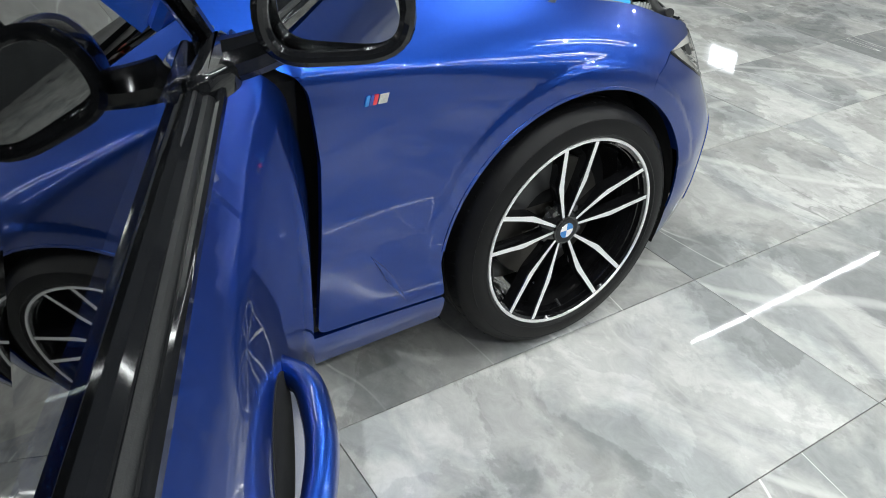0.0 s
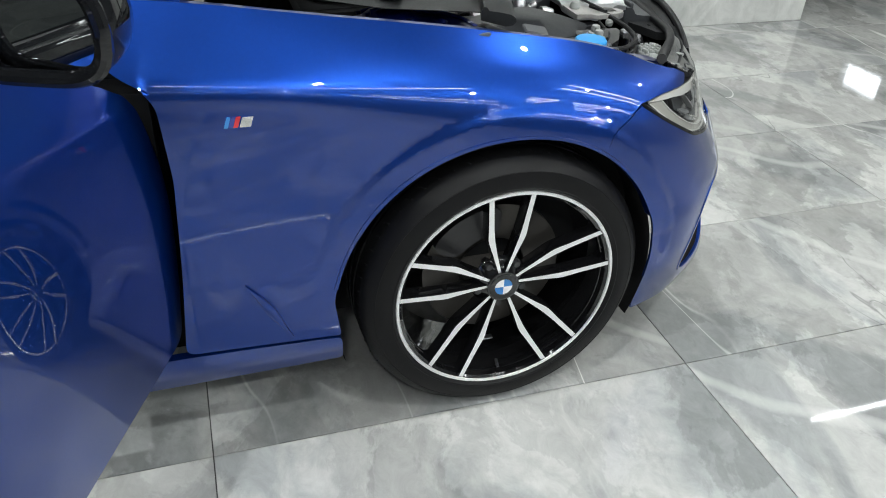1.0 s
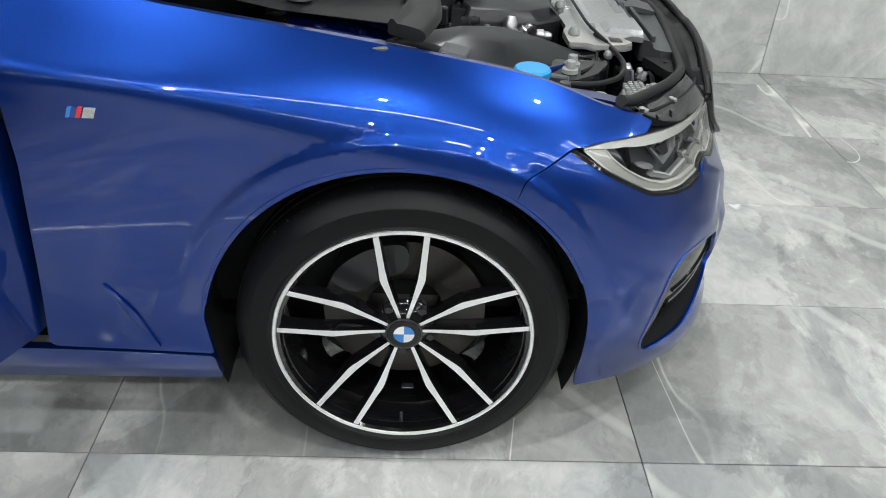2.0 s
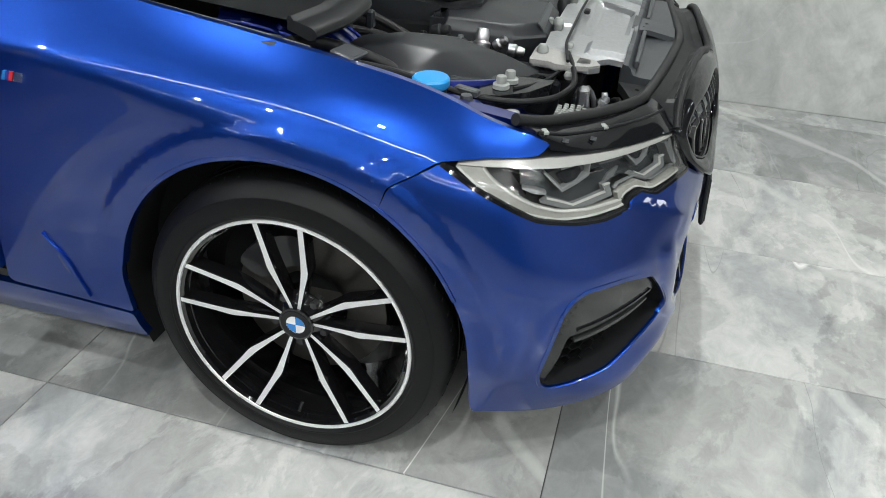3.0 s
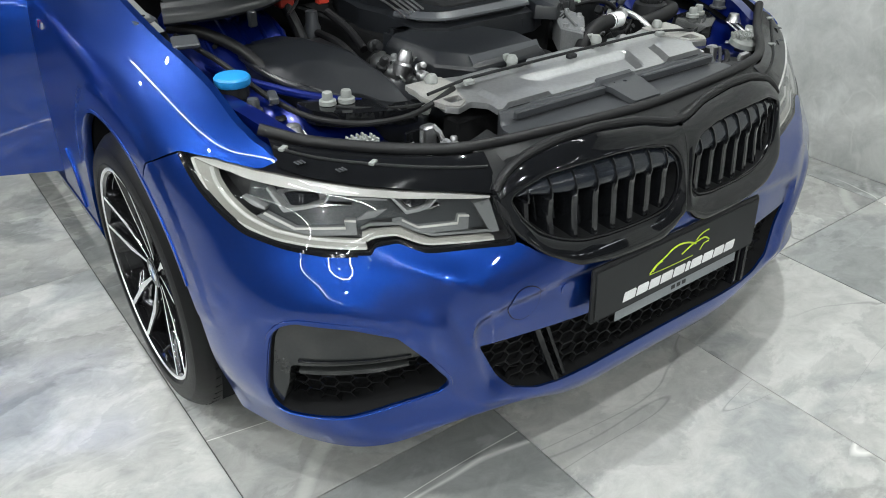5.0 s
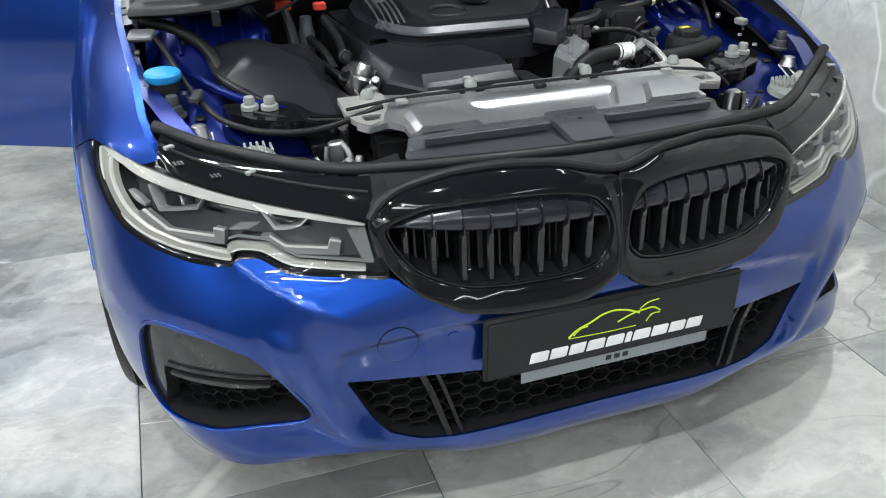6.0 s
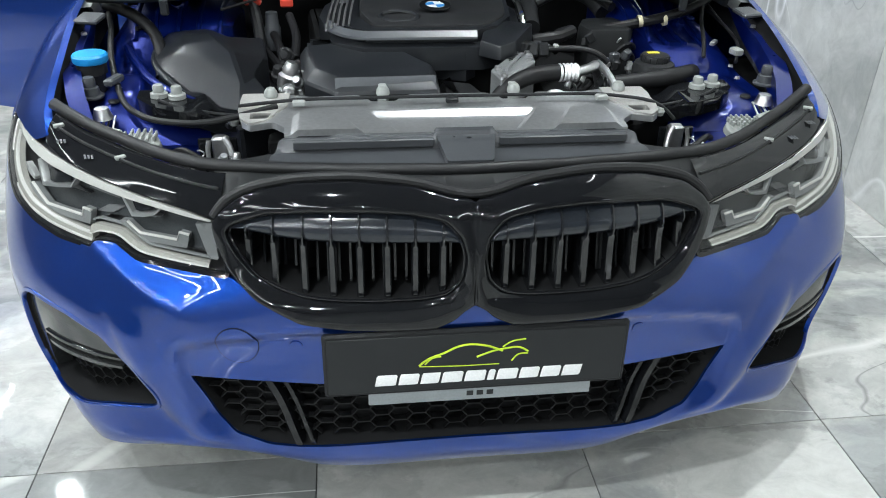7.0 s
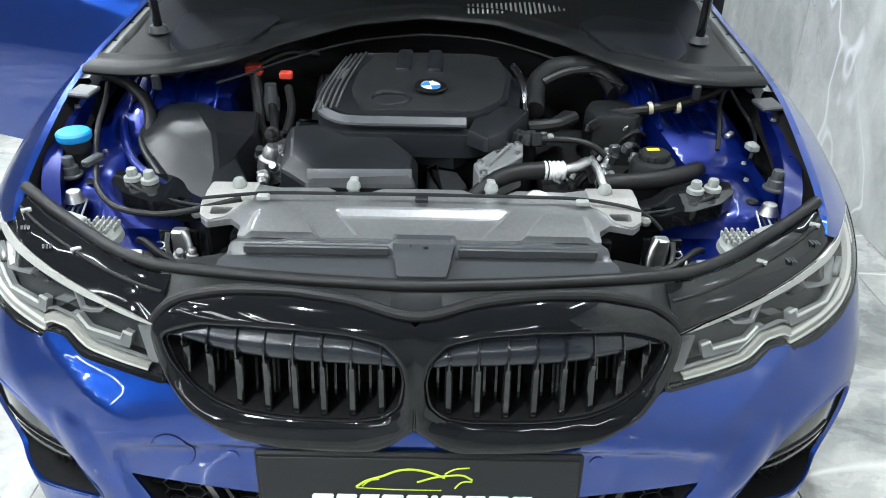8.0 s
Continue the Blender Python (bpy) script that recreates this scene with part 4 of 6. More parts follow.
# headlamps
for side in (1, -1):
    flip = (lambda l: l) if side > 0 else mirrored
    lamp = part("headlight", *well(flip(HEADLIGHT), .055, -.0055, 1), LAMP_DARK, car, "clear headlight with pale light guides in dark housing")
    cover = part("lamp_cover", *panel(flip(HEADLIGHT), (), .001, .004, .010, 1), LENS, lamp, "clear glossy lamp cover")
    cover.visible_shadow = False
    seal_line = HEADLIGHT[9:] + HEADLIGHT[:1]
    part("lamp_seal", *ribbon(flip(seal_line), .008, .0022, .012, .006), GLOSS_BLACK, lamp)
    upper = [(.443, 6.99), (.506, 7.13), (.61, 7.29), (.722, 7.44), (.84, 7.68), (.93, 7.80), (1.0, 7.81), (1.062, 7.71), (1.118, 7.48), (1.07, 7.55), (1.02, 7.61), (.939, 7.54), (.839, 7.41), (.744, 7.26), (.655, 7.16), (.57, 7.08), (.446, 6.93)]
    part("light_guide", *panel(flip(upper), (), -.007, .014, .008, 1), LAMP_WHITE, lamp, "milky white upper light guide")
    lower = [(1.116, 7.46), (1.083, 7.22), (1.035, 6.88), (.975, 6.55), (.91, 6.29), (.827, 6.12), (.73, 6.01), (.710, 6.01), (.712, 6.15), (.73, 6.16), (.819, 6.27), (.901, 6.45), (.96, 6.71), (1.012, 7.04), (1.05, 7.32), (1.068, 7.53)]
    part("light_guide", *panel(flip(lower), (), -.007, .014, .008, 1), GUIDE_CREAM, lamp, "cream lower light guide")
    notch = [(.720, 6.17), (.710, 6.18), (.704, 6.27), (.650, 6.30), (.616, 6.10), (.592, 5.99), (.451, 5.88), (.449, 5.97), (.583, 6.08), (.607, 6.20), (.640, 6.41), (.706, 6.40), (.720, 6.34)]
    part("light_guide", *panel(flip(notch), (), -.006, .012, .007, 0), GUIDE_CREAM, lamp)
    for edge, wide in ((lower[:8], .0036), (lower[8:], .0026), (notch[1:7], .0030)):
        part("guide_line", *ribbon(flip(edge), wide, -.0045, .006, .008), LAMP_WHITE, lamp)
    part("guide_line", *ribbon(flip([(.722, 6.44), (.704, 6.52), (.640, 6.50), (.606, 6.30), (.580, 6.16), (.449, 6.06)]), .003, -.010, .006, .008, skin, None, True), GUIDE_GREY, lamp)
    hooks = ([(.945, 6.72), (.93, 6.80), (.89, 6.62), (.86, 6.47), (.752, 6.46), (.755, 6.63), (.732, 6.61), (.73, 6.29), (.823, 6.31), (.89, 6.47)],
             [(.657, 6.55), (.637, 6.58), (.605, 6.37), (.520, 6.36), (.515, 6.54), (.492, 6.51), (.497, 6.19), (.600, 6.21), (.627, 6.36)])
    for hook, n in zip(hooks, (7, 6)):
        blade = part("light_guide", *panel(flip(hook), (), -.013, .012, .007, 0), GUIDE_GREY, lamp, "smoky hooked light guide")
        part("guide_line", *ribbon(flip(hook[1:n]), .0030, -.0105, .004, .008, skin, None, True), LAMP_WHITE, blade)
    # two dark projector modules, each in a bright folded bracket
    for cup, v_line, fold in (([(.920, 7.30), (.885, 7.38), (.800, 7.34), (.792, 7.10), (.830, 6.98), (.888, 6.92)], [(.934, 7.40), (.908, 7.12), (.888, 6.90), (.842, 6.97), (.798, 7.05), (.784, 7.34)], [(.842, 6.97), (.79, 7.02), (.742, 6.99)]),
                              ([(.652, 7.14), (.625, 7.18), (.565, 7.08), (.575, 6.90), (.605, 6.82), (.626, 6.80)], [(.662, 7.22), (.642, 6.98), (.626, 6.76), (.600, 6.79), (.576, 6.87), (.556, 7.10)], [(.600, 6.79), (.575, 6.80), (.556, 6.86)])):
        cx, cy = (sum(p[k] for p in cup) / len(cup) for k in (0, 1))
        pocket = part("lamp_module", *panel(flip(cup), (), -.024, .03, .012, 0), LAMP_DARK, lamp, "dark faceted projector lamp module")
        inner = [(cx + .66 * (a - cx), cy + .66 * (b - cy)) for a, b in cup]
        part("projector", *panel(flip(inner), (), (lambda f, c=(cx, cy * V_SIZE): -.012 - .5 * np.abs(np.abs(f[:, 0]) - c[0]) * .35), .012, .008, 0), PROJECTOR, pocket, "glossy dark projector lens")
        part("module_edge", *ribbon(flip(v_line), .0075, -.011, .014, .01, skin, [.5, 1, 1.2, 1, .8, .4], True), LAMP_BRIGHT, pocket, "grey folded bracket")
        part("module_edge", *ribbon(flip(fold), .005, -.013, .010, .01, skin, [1, .8, .3], True), CHROME, pocket)
        part("module_edge", *ribbon(flip([cup[1], cup[2]]), .004, -.014, .010, .01, skin, None, True), GUIDE_GREY, pocket)
    part("trim_blade", *ribbon(flip([(.985, 7.10), (.955, 6.98), (.930, 6.90)]), .010, -.014, .01, .01, skin, [.3, 1, .6]), LAMP_BRIGHT, lamp)
    part("trim_blade", *ribbon(flip([(.75, 7.14), (.70, 7.10), (.665, 7.06)]), .006, -.016, .01, .01, skin, [.4, 1, .6]), LAMP_GREY, lamp)
    wall = [(.478, 6.80), (.446, 6.88), (.434, 6.02), (.452, 6.02)]
    part("lamp_wall", *panel(flip(wall), (), -.012, .02, .008, 0), GUIDE_GREY, lamp)
    bezel = [(.985, 7.05), (.93, 6.72), (.86, 6.34), (.74, 6.24), (.70, 6.50), (.66, 6.52), (.60, 6.16), (.45, 6.04), (.455, 6.86), (.55, 6.98), (.66, 7.12), (.76, 7.24), (.90, 7.44), (.99, 7.5)]
    part("lamp_bezel", *panel(flip(bezel), (), -.034, .012, .016, 0), LAMP_SMOKE, lamp, "smoky dark inner bezel")
    for k in range(7):
        v0 = 6.52 + .028 * k
        part("bezel_rib", *ribbon(flip([(.735 - .004 * k, v0), (.690 - .004 * k, v0 + .06)]), .0022, -.030, .004, .01, skin, None, True), LAMP_GREY, lamp)

# double grille: rounded gloss surround, slats and shutter
def kidney_ring(flip_sign, n=168):
    """One half of the surround: rings between the outer and the inner outline, with a rounded section."""
    middle = np.array([.21, 6.45 * V_SIZE])
    outer = even(np.array(KIDNEY_OUT) * (1, V_SIZE), .004, 3)
    inner = even(np.array(KIDNEY_IN) * (1, V_SIZE), .004, 4)
    outer[:, 0] = np.maximum(outer[:, 0], 0)
    turn_in = np.arctan2(*(inner - middle).T[::-1])
    reach = np.linalg.norm(inner - middle, axis=1)
    order = np.argsort(turn_in)
    ring = even(outer, .0095, 0)
    ring[:, 0] = np.where(ring[:, 0] < .0025, 0, ring[:, 0])
    turn = np.arctan2(*(ring - middle).T[::-1])
    near = np.interp(turn, turn_in[order], reach[order], period=2 * math.pi)
    inside = middle + near[:, None] * np.stack([np.cos(turn), np.sin(turn)], 1)
    rows = []
    joint = np.clip(1 - ring[:, 0] / .02, 0, 1)
    low_run = np.clip((6.6 - ring[:, 1] / V_SIZE) / 1.3, 0, 1)
    low_run = low_run**2 * (3 - 2 * low_run)
    for f, up in ((0, -.012), (0, -.002), (.025, .0035), (.06, .0065), (.12, .0090), (.25, .0108), (.45, .0122), (.68, .0130), (.84, .0128), (.92, .0112), (.97, .0070), (.99, .0025), (1, -.003), (1, -.05)):
        q = ring + f * (inside - ring)
        # the lower run leans back towards the opening, its outer edge proud
        dip = float(np.interp(f, [0, .02, .06, .14, .30, .60, .84, .92, .97, 1], [-.002, .007, .0125, .0160, .0158, .0112, .0060, .0030, -.001, -.008]))
        mixed = up + low_run * (dip - up) if up > -.011 else up
        lift = mixed + joint * np.maximum(0, .011 - mixed) * (1 - f)
        rows.append(skin(flip_sign * (q[:, 0] + 1e-9), q[:, 1] / V_SIZE, lift))
    m, k = len(ring), len(rows)
    faces = [(a * m + i, a * m + (i + 1) % m, (a + 1) * m + (i + 1) % m, (a + 1) * m + i) for a in range(k - 1) for i in range(m)]
    return [tuple(p) for r in rows for p in r], [f[::-1] if flip_sign < 0 else f for f in faces]


surround = part("radiator_grille", *joined(kidney_ring(1), kidney_ring(-1)), GLOSS_BLACK, car, "gloss black double radiator grille", 60)
for side in (1, -1):
    flip = (lambda l: l) if side > 0 else mirrored
    part("grille_shutter", *well(flip(KIDNEY_IN), .09, -.006), SHADOW_BLACK, surround)
    loop_in = even(np.array(KIDNEY_IN) * (1, V_SIZE), .006, 5) / (1, V_SIZE)
    loop_in = inset(loop_in * (1, V_SIZE), .0015) / (1, V_SIZE)
    bead = skin(side * loop_in[:, 0], loop_in[:, 1], .001)
    part("grille_bead", *tube([tuple(p) for p in bead], .0024, 8, .006, 0, True), GLOSS_BLACK, surround)
    top_s = [.015, .024, .052, .110, .185, .265, .340, .404, .416]
    top_v = [6.60, 6.98, 7.40, 7.62, 7.69, 7.65, 7.48, 7.05, 6.90]
    # upper blade: a rolled strip across the opening
    cols = np.linspace(.0165, .412, 70)
    upper = np.minimum(glide(np.array(top_s), np.array(top_v)[:, None], cols)[:, 0] - .02, 7.68)
    under = np.minimum(np.interp(cols, [.013, .047, .147, .282, .329, .378, .412], [6.72, 6.74, 6.75, 6.79, 6.81, 6.88, 6.90]), upper - .02)
    rows = []
    for f, up in ((-.03, -.05), (-.02, -.014), (0, -.006), (.10, .000), (.35, .004), (.65, .001), (.9, -.008), (1.0, -.014), (1.02, -.04)):
        rows.append(skin(side * cols, under + f * (upper - under), up))
    n = len(cols)
    part("grille_visor", [tuple(p) for r in rows for p in r], [(a * n + i, a * n + i + 1, (a + 1) * n + i + 1, (a + 1) * n + i)[::side] for a in range(len(rows) - 1) for i in range(n - 1)], VISOR, surround, "satin slate-black upper grille blade", 50)
    for s0 in (.053, .099, .145, .190, .236, .283, .334, .380):
        low = float(np.interp(s0, [.015, .022, .046, .090, .150, .210, .275, .319, .365, .398, .416], [6.4, 5.80, 5.42, 5.30, 5.28, 5.29, 5.37, 5.55, 5.86, 6.36, 6.86]))
        high = float(np.interp(s0, top_s, top_v))
        m = 18
        vs = np.sort(np.r_[np.linspace(low - .55, high + .01, m - 2), 6.70, 6.74])
        fore = np.interp(vs, [low, low + .6, 6.62, 6.85, high - .2, high], [-.010, -.006, -.001, .008, .006, -.004])
        wide = np.interp(vs, [5.9, 6.70, 6.74], [.0066, .0062, .0022])
        rows = []
        for off, dx in ((-.060, -1), (-.003, -1), (0, -.6), (0, .6), (-.003, 1), (-.060, 1)):
            rows.append(skin(side * (s0 + dx * wide), vs, off + fore))
        verts = [tuple(p) for r in rows for p in r]
        faces = [(a * m + i, a * m + i + 1, (a + 1) * m + i + 1, (a + 1) * m + i) for a in range(5) for i in range(m - 1)]
        part("grille_slat", verts, faces, SLAT, surround)
    for k in range(19):
        s0 = .036 + .0190 * k
        line = flip([(s0, 5.45 + (.4 if s0 > .3 else 0)), (s0, 6.75)])
        part("shutter_flap", *ribbon(line, .0060, -.045, .014, .02), SLAT, surround)

# lower grille: honeycomb behind the opening, two slanted fins
def honeycomb(rim, lift, cell=.046, bar=.0030, squash=.44):
    """Six-sided wire mesh on the skin inside a rim, as real bars."""
    loop = even(np.array(rim, float) * (1, V_SIZE), .01, 1)
    lo, hi = loop.min(0), loop.max(0)
    dx, dy = cell, cell * squash
    rows = int((hi[1] - lo[1]) / dy) + 2
    cols = int((hi[0] - lo[0]) / (dx * .75)) + 2
    pieces = []
    for c in range(cols):
        for r in range(rows):
            x, y = lo[0] + c * dx * .75, lo[1] + (r + .5 * (c % 2)) * dy
            if not within(np.array([[x, y]]), loop)[0]:
                continue
            path = [(x - dx * .5, y), (x - dx * .25, y + dy * .5), (x + dx * .25, y + dy * .5), (x + dx * .5, y)]
            pieces.append(ribbon([(px, py / V_SIZE) for px, py in path], bar, lift, .012, dx * .25, skin, None, True))
    return joined(*pieces)


grille = part("lower_grille", *well(grille_rim, .07, -.0055, 2), SHADOW_BLACK, car, "black honeycomb lower grille")
tagged(part("honeycomb", *honeycomb(grille_rim, -.024), MESH_BLACK, grille), kind="stuff")
for side in (1, -1):
    fin = [(side * .365, 3.0), (side * .34, 2.3), (side * .312, 1.25)]
    part("grille_fin", *ribbon(fin, .016, -.003, .045, .012), GLOSS_BLACK, grille)
    fin = [(side * .338, 3.0), (side * .314, 2.3), (side * .287, 1.25)]
    part("grille_fin", *ribbon(fin, .010, -.008, .04, .012), GLOSS_BLACK, grille)
    flip = (lambda l: l) if side > 0 else mirrored
    corner = part("corner_intake", *well(flip(INTAKE), .075, -.0055, 2), SHADOW_BLACK, car, "black corner intake with gloss upper blade")
    lip_line = even(np.array(INTAKE) * (1, V_SIZE), .01, 2)
    lip_line = inset(lip_line, -.006) / (1, V_SIZE)
    part("intake_surround", *ribbon(flip([tuple(p) for p in lip_line] + [tuple(lip_line[0])]), .009, .0022, .010, .010), PAINT, corner, "blue raised intake edge")
    blade = [(.890, 3.64), (.876, 3.97), (.845, 4.12), (.744, 4.0), (.664, 3.73), (.613, 3.10), (.70, 2.98), (.80, 2.88), (.868, 2.82), (.880, 2.2), (.905, 1.42), (.920, 1.81), (.905, 2.75)]
    part("intake_blade", *panel(flip(blade), (), -.012, .03, .012, 1), BLADE_GREY, corner, "dark grey gloss intake blade")
    part("intake_bar", *ribbon(flip([(.852, 2.66), (.78, 2.71), (.70, 2.79), (.640, 2.90)]), .011, -.010, .03, .012, skin, [.8, 1, 1, .5]), BLADE_GREY, corner)
    part("intake_lip", *ribbon(flip([(.85, 2.98), (.78, 3.02), (.70, 3.08), (.635, 3.14)]), .006, -.008, .01, .012), GLOSS_BLACK, corner)
    low = flip([(.90, 2.62), (.60, 2.75), (.56, 2.3), (.67, 1.8), (.76, 1.45), (.90, 1.35)])
    tagged(part("honeycomb", *honeycomb(low, -.045), MESH_BLACK, corner), kind="stuff")

# show plate in its holder
plate_m = turned(.008, -.768, .436, 90 - 3, 0, 0)
holder = part("plate_holder", *block(.534, .128, .012, .004, turned(.008, -.770, .436, 90 - 3, 0, 0) @ turned(0, 0, -.004)), PLASTIC, car, "black show plate with lime and white design")
part("plate", *block(.520, .112, .003, .001, plate_m @ turned(0, 0, .0095)), SIGN_BLACK, holder)
part("plate_tab", *block(.40, .030, .004, .002, plate_m @ turned(.008, -.072, .004)), SIGN_TAB, holder)
for k in range(3):
    part("tab_bar", *block(.012, .010, .001, .0003, plate_m @ turned(-.012 + .018 * k, -.072, .0078)), SIGN_BLACK, holder)
for k, w in enumerate((.036, .034, .032, .036, .036, .012, .036, .034, .034, .033)):
    x = -.178 + sum((.036, .034, .032, .036, .036, .012, .036, .034, .034, .033)[:k]) + .0045 * k + w / 2
    lean = [(x - w / 2 - .002, -.042), (x + w / 2 - .002, -.042), (x + w / 2 + .002, -.020), (x - w / 2 + .002, -.020)]
    part("letter_bar", *prism(lean, .0122, .0136, .0004, plate_m, .006, 0), SIGN_WHITE, holder)
for arc_line, r in (([(-.10, -.004), (-.085, .010), (-.055, .020), (-.035, .032), (-.01, .036), (.02, .030), (.045, .018)], .0022),
                    ([(.0, .008), (.03, .020), (.075, .026), (.09, .014)], .002), ([(-.10, -.006), (-.03, -.009), (.04, -.009)], .0012),
                    ([(-.09, -.002), (-.078, .012), (-.062, .013)], .0016), ([(.045, .026), (.06, .038), (.085, .040)], .0016), ([(.062, -.004), (.072, .012), (.09, .010)], .0016)):
    part("plate_stroke", *tube([tuple(plate_m @ Vector((x - .003, y, .0120))) for x, y in arc_line], r, 8, .006), SIGN_GREEN, holder)


# ---- driver's door, swung open on its front hinges ----
HINGE, SWING = Vector((-.885, .700, 0)), 66.5
swing = Matrix.Translation(HINGE) @ pose(0, 0, 0, 0, 0, SWING) @ Matrix.Translation(-HINGE)


def swung(piece):
    return moved(piece, swing)


def door_crease(y):
    """Height of the pressed shoulder line along the door."""
    return np.interp(y, [.68, .83, 1.0, 1.15, 1.35, 1.6, 1.85], [.806, .830, .856, .872, .883, .892, .898])


def door_skin(s, v, lift=0.0):
    """The door's outer sheet: straight along the car, arched in its upright section."""
    s = np.atleast_1d(np.asarray(s, float))
    z = skin(s, v)[:, 2]
    y = np.interp(s, _ss, _cc[:, 1])
    over = z - door_crease(y)
    low = np.minimum(z, door_crease(y)) - .58
    back = .0022 + np.where(low > 0, .565, .16) * low**2 - lift
    # the shoulder folds over sharply and rolls on towards the window
    fold = .0016 * np.logaddexp(0, np.clip(over / .0016, -30, 90))
    shelf = .95 - door_crease(y)
    full = .104 - .0022 - .565 * (door_crease(y) - .58) ** 2
    back = back + .52 * fold + (full - .52 * shelf) / shelf**2 * np.maximum(over, 0) ** 2
    return np.stack([-.905 + back, y, z], 1)


door_rim = [(2.275, 8.70), (2.205, 8.42), (2.145, 7.95), (2.110, 7.3), (2.098, 6.7), (2.090, 5.7), (2.102, 3.75), (2.116, 1.9), (2.14, 1.75), (2.6, 1.75), (3.12, 1.75), (3.20, 2.3), (3.24, 4.0), (3.25, 6.0), (3.24, 7.3), (3.23, 8.72), (2.7, 8.72)]
door = part("front_door", *swung(panel(door_rim, (), .001, .02, .016, 1, door_skin, [[(1.43 + y, rise(1.43 + y, float(door_crease(y)) + dz)) for y in np.linspace(.72, 1.78, 12)] for dz in (-.006, -.002, .002, .006)])), PAINT, car, "open glossy blue front door")
part("door_inner", *swung(panel(door_rim, (), -.085, .0, .04, 1, door_skin)), PLASTIC, door, "black inner door trim")
edge = even(np.array(door_rim) * (1, V_SIZE), .02, 1) / (1, V_SIZE)
outer, inner = door_skin(edge[:, 0], edge[:, 1], -.018), door_skin(edge[:, 0], edge[:, 1], -.086)
n = len(edge)
part("door_edge", *swung(([*outer, *inner], [(i, (i + 1) % n, n + (i + 1) % n, n + i) for i in range(n)])), PAINT, door)
for x0, z0, w, h, mat, name in ((-.812, .950, .012, .022, GLOSS_BLACK, "belt_moulding"), (-.797, .953, .017, .018, COWL_BLACK, "belt_seal"), (-.785, .948, .006, .030, RUBBER, "belt_seal")):
    part(name, *swung(block(w, .96, h, .006, turned(x0, 1.295, z0))), mat, door)
# handle: an arched pull over a black patch painted as the dish's shade
hx, hy, hz = -.874, 1.47, .795
part("door_handle", *swung(tube([(hx + .01, hy - .12, hz - .008), (hx - .028, hy - .09, hz), (hx - .040, hy, hz + .002), (hx - .030, hy + .09, hz), (hx + .01, hy + .12, hz - .008)], .016, 12, .015)), PAINT, door, "blue pull handle")
dish = [(hy + .10 * math.cos(a), hz + .03 * math.sin(a)) for a in np.linspace(0, 2 * math.pi, 28, False)]
part("handle_dish_shade", *swung(panel([(1.43 + y, rise(1.43 + y, z)) for y, z in dish], (), .0025, .003, .012, 1, door_skin)), SHADOW_BLACK, door)
# window: tinted pane in a black frame
sash = [(-.782, .84, .958), (-.777, 1.76, .968), (-.735, 1.80, 1.18), (-.688, 1.72, 1.335), (-.672, 1.45, 1.385), (-.682, 1.22, 1.335), (-.733, 1.02, 1.15)]
pane = part("door_glass", *swung((sash, [tuple(range(len(sash)))[::-1]])), WINDOW_GLASS, door, "dark tinted side window", 0)
part("window_frame", *swung(tube(sash, .017, 10, .03, 1, True)), GLOSS_BLACK, door, "gloss black window frame")
part("hinge", *swung(block(.05, .06, .05, .006, turned(-.85, .755, .70))), PAINT, door)
part("door_check", *swung(tube([(-.84, .72, .55), (-.86, .90, .55)], .010, 8)), PLASTIC, door)

# door mirror
mm = swing @ turned(-.985, 1.02, 1.056) @ Matrix.Translation((.034, 0, .008)) @ Matrix.Diagonal((.77, .9, .86, 1))
shape = [(-.125, -.015), (-.115, -.055), (-.07, -.072), (.07, -.075), (.105, -.055), (.115, 0), (.10, .05), (.06, .072), (-.06, .076), (-.112, .05)]
rings = even(shape, .012, 3)
prof = [(1.0, .012), (1.03, .0), (1.04, -.02), (1.0, -.06), (.86, -.10), (.6, -.125), (.3, -.135)]
verts = [tuple(mm @ Vector((x * k, h, z * k))) for k, h in prof for x, z in rings]
n = len(rings)
faces = [(a * n + i, a * n + (i + 1) % n, (a + 1) * n + (i + 1) % n, (a + 1) * n + i) for a in range(len(prof) - 1) for i in range(n)] + [tuple((len(prof) - 1) * n + i for i in range(n))]
mirror = part("door_mirror", verts, faces, GLOSS_BLACK, door, "gloss black door mirror")
rim_pts = [tuple(mm @ Vector((x * .985, .012, z * .985))) for x, z in rings]
part("mirror_rim", *tube(rim_pts, .0105, 10, .012, 1, True), GLOSS_BLACK, mirror)
glass = [tuple(mm @ Vector((x * .95, -.004 - .13 * x, z * .95))) for x, z in rings]
part("mirror_glass", glass, [tuple(range(n))], MIRROR, mirror, "", 0)
part("mirror_arm", *tube([tuple(mm @ Vector(p)) for p in ((.07, -.04, -.06), (.12, -.05, -.085), (.17, -.05, -.095))], (.026, .03), 10, .02), GLOSS_BLACK, mirror)
part("mirror_base", *swung(prism([(-.830, .90), (-.79, .87), (-.765, 1.06), (-.80, 1.07), (-.835, 1.0)], .955, .992, .012)), GLOSS_BLACK, mirror)

# added black blocks that close off the cabin and shade the door gap
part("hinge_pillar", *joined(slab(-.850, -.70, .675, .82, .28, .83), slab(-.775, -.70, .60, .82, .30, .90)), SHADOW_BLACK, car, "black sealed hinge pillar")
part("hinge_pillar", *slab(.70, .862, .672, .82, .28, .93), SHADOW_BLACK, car)


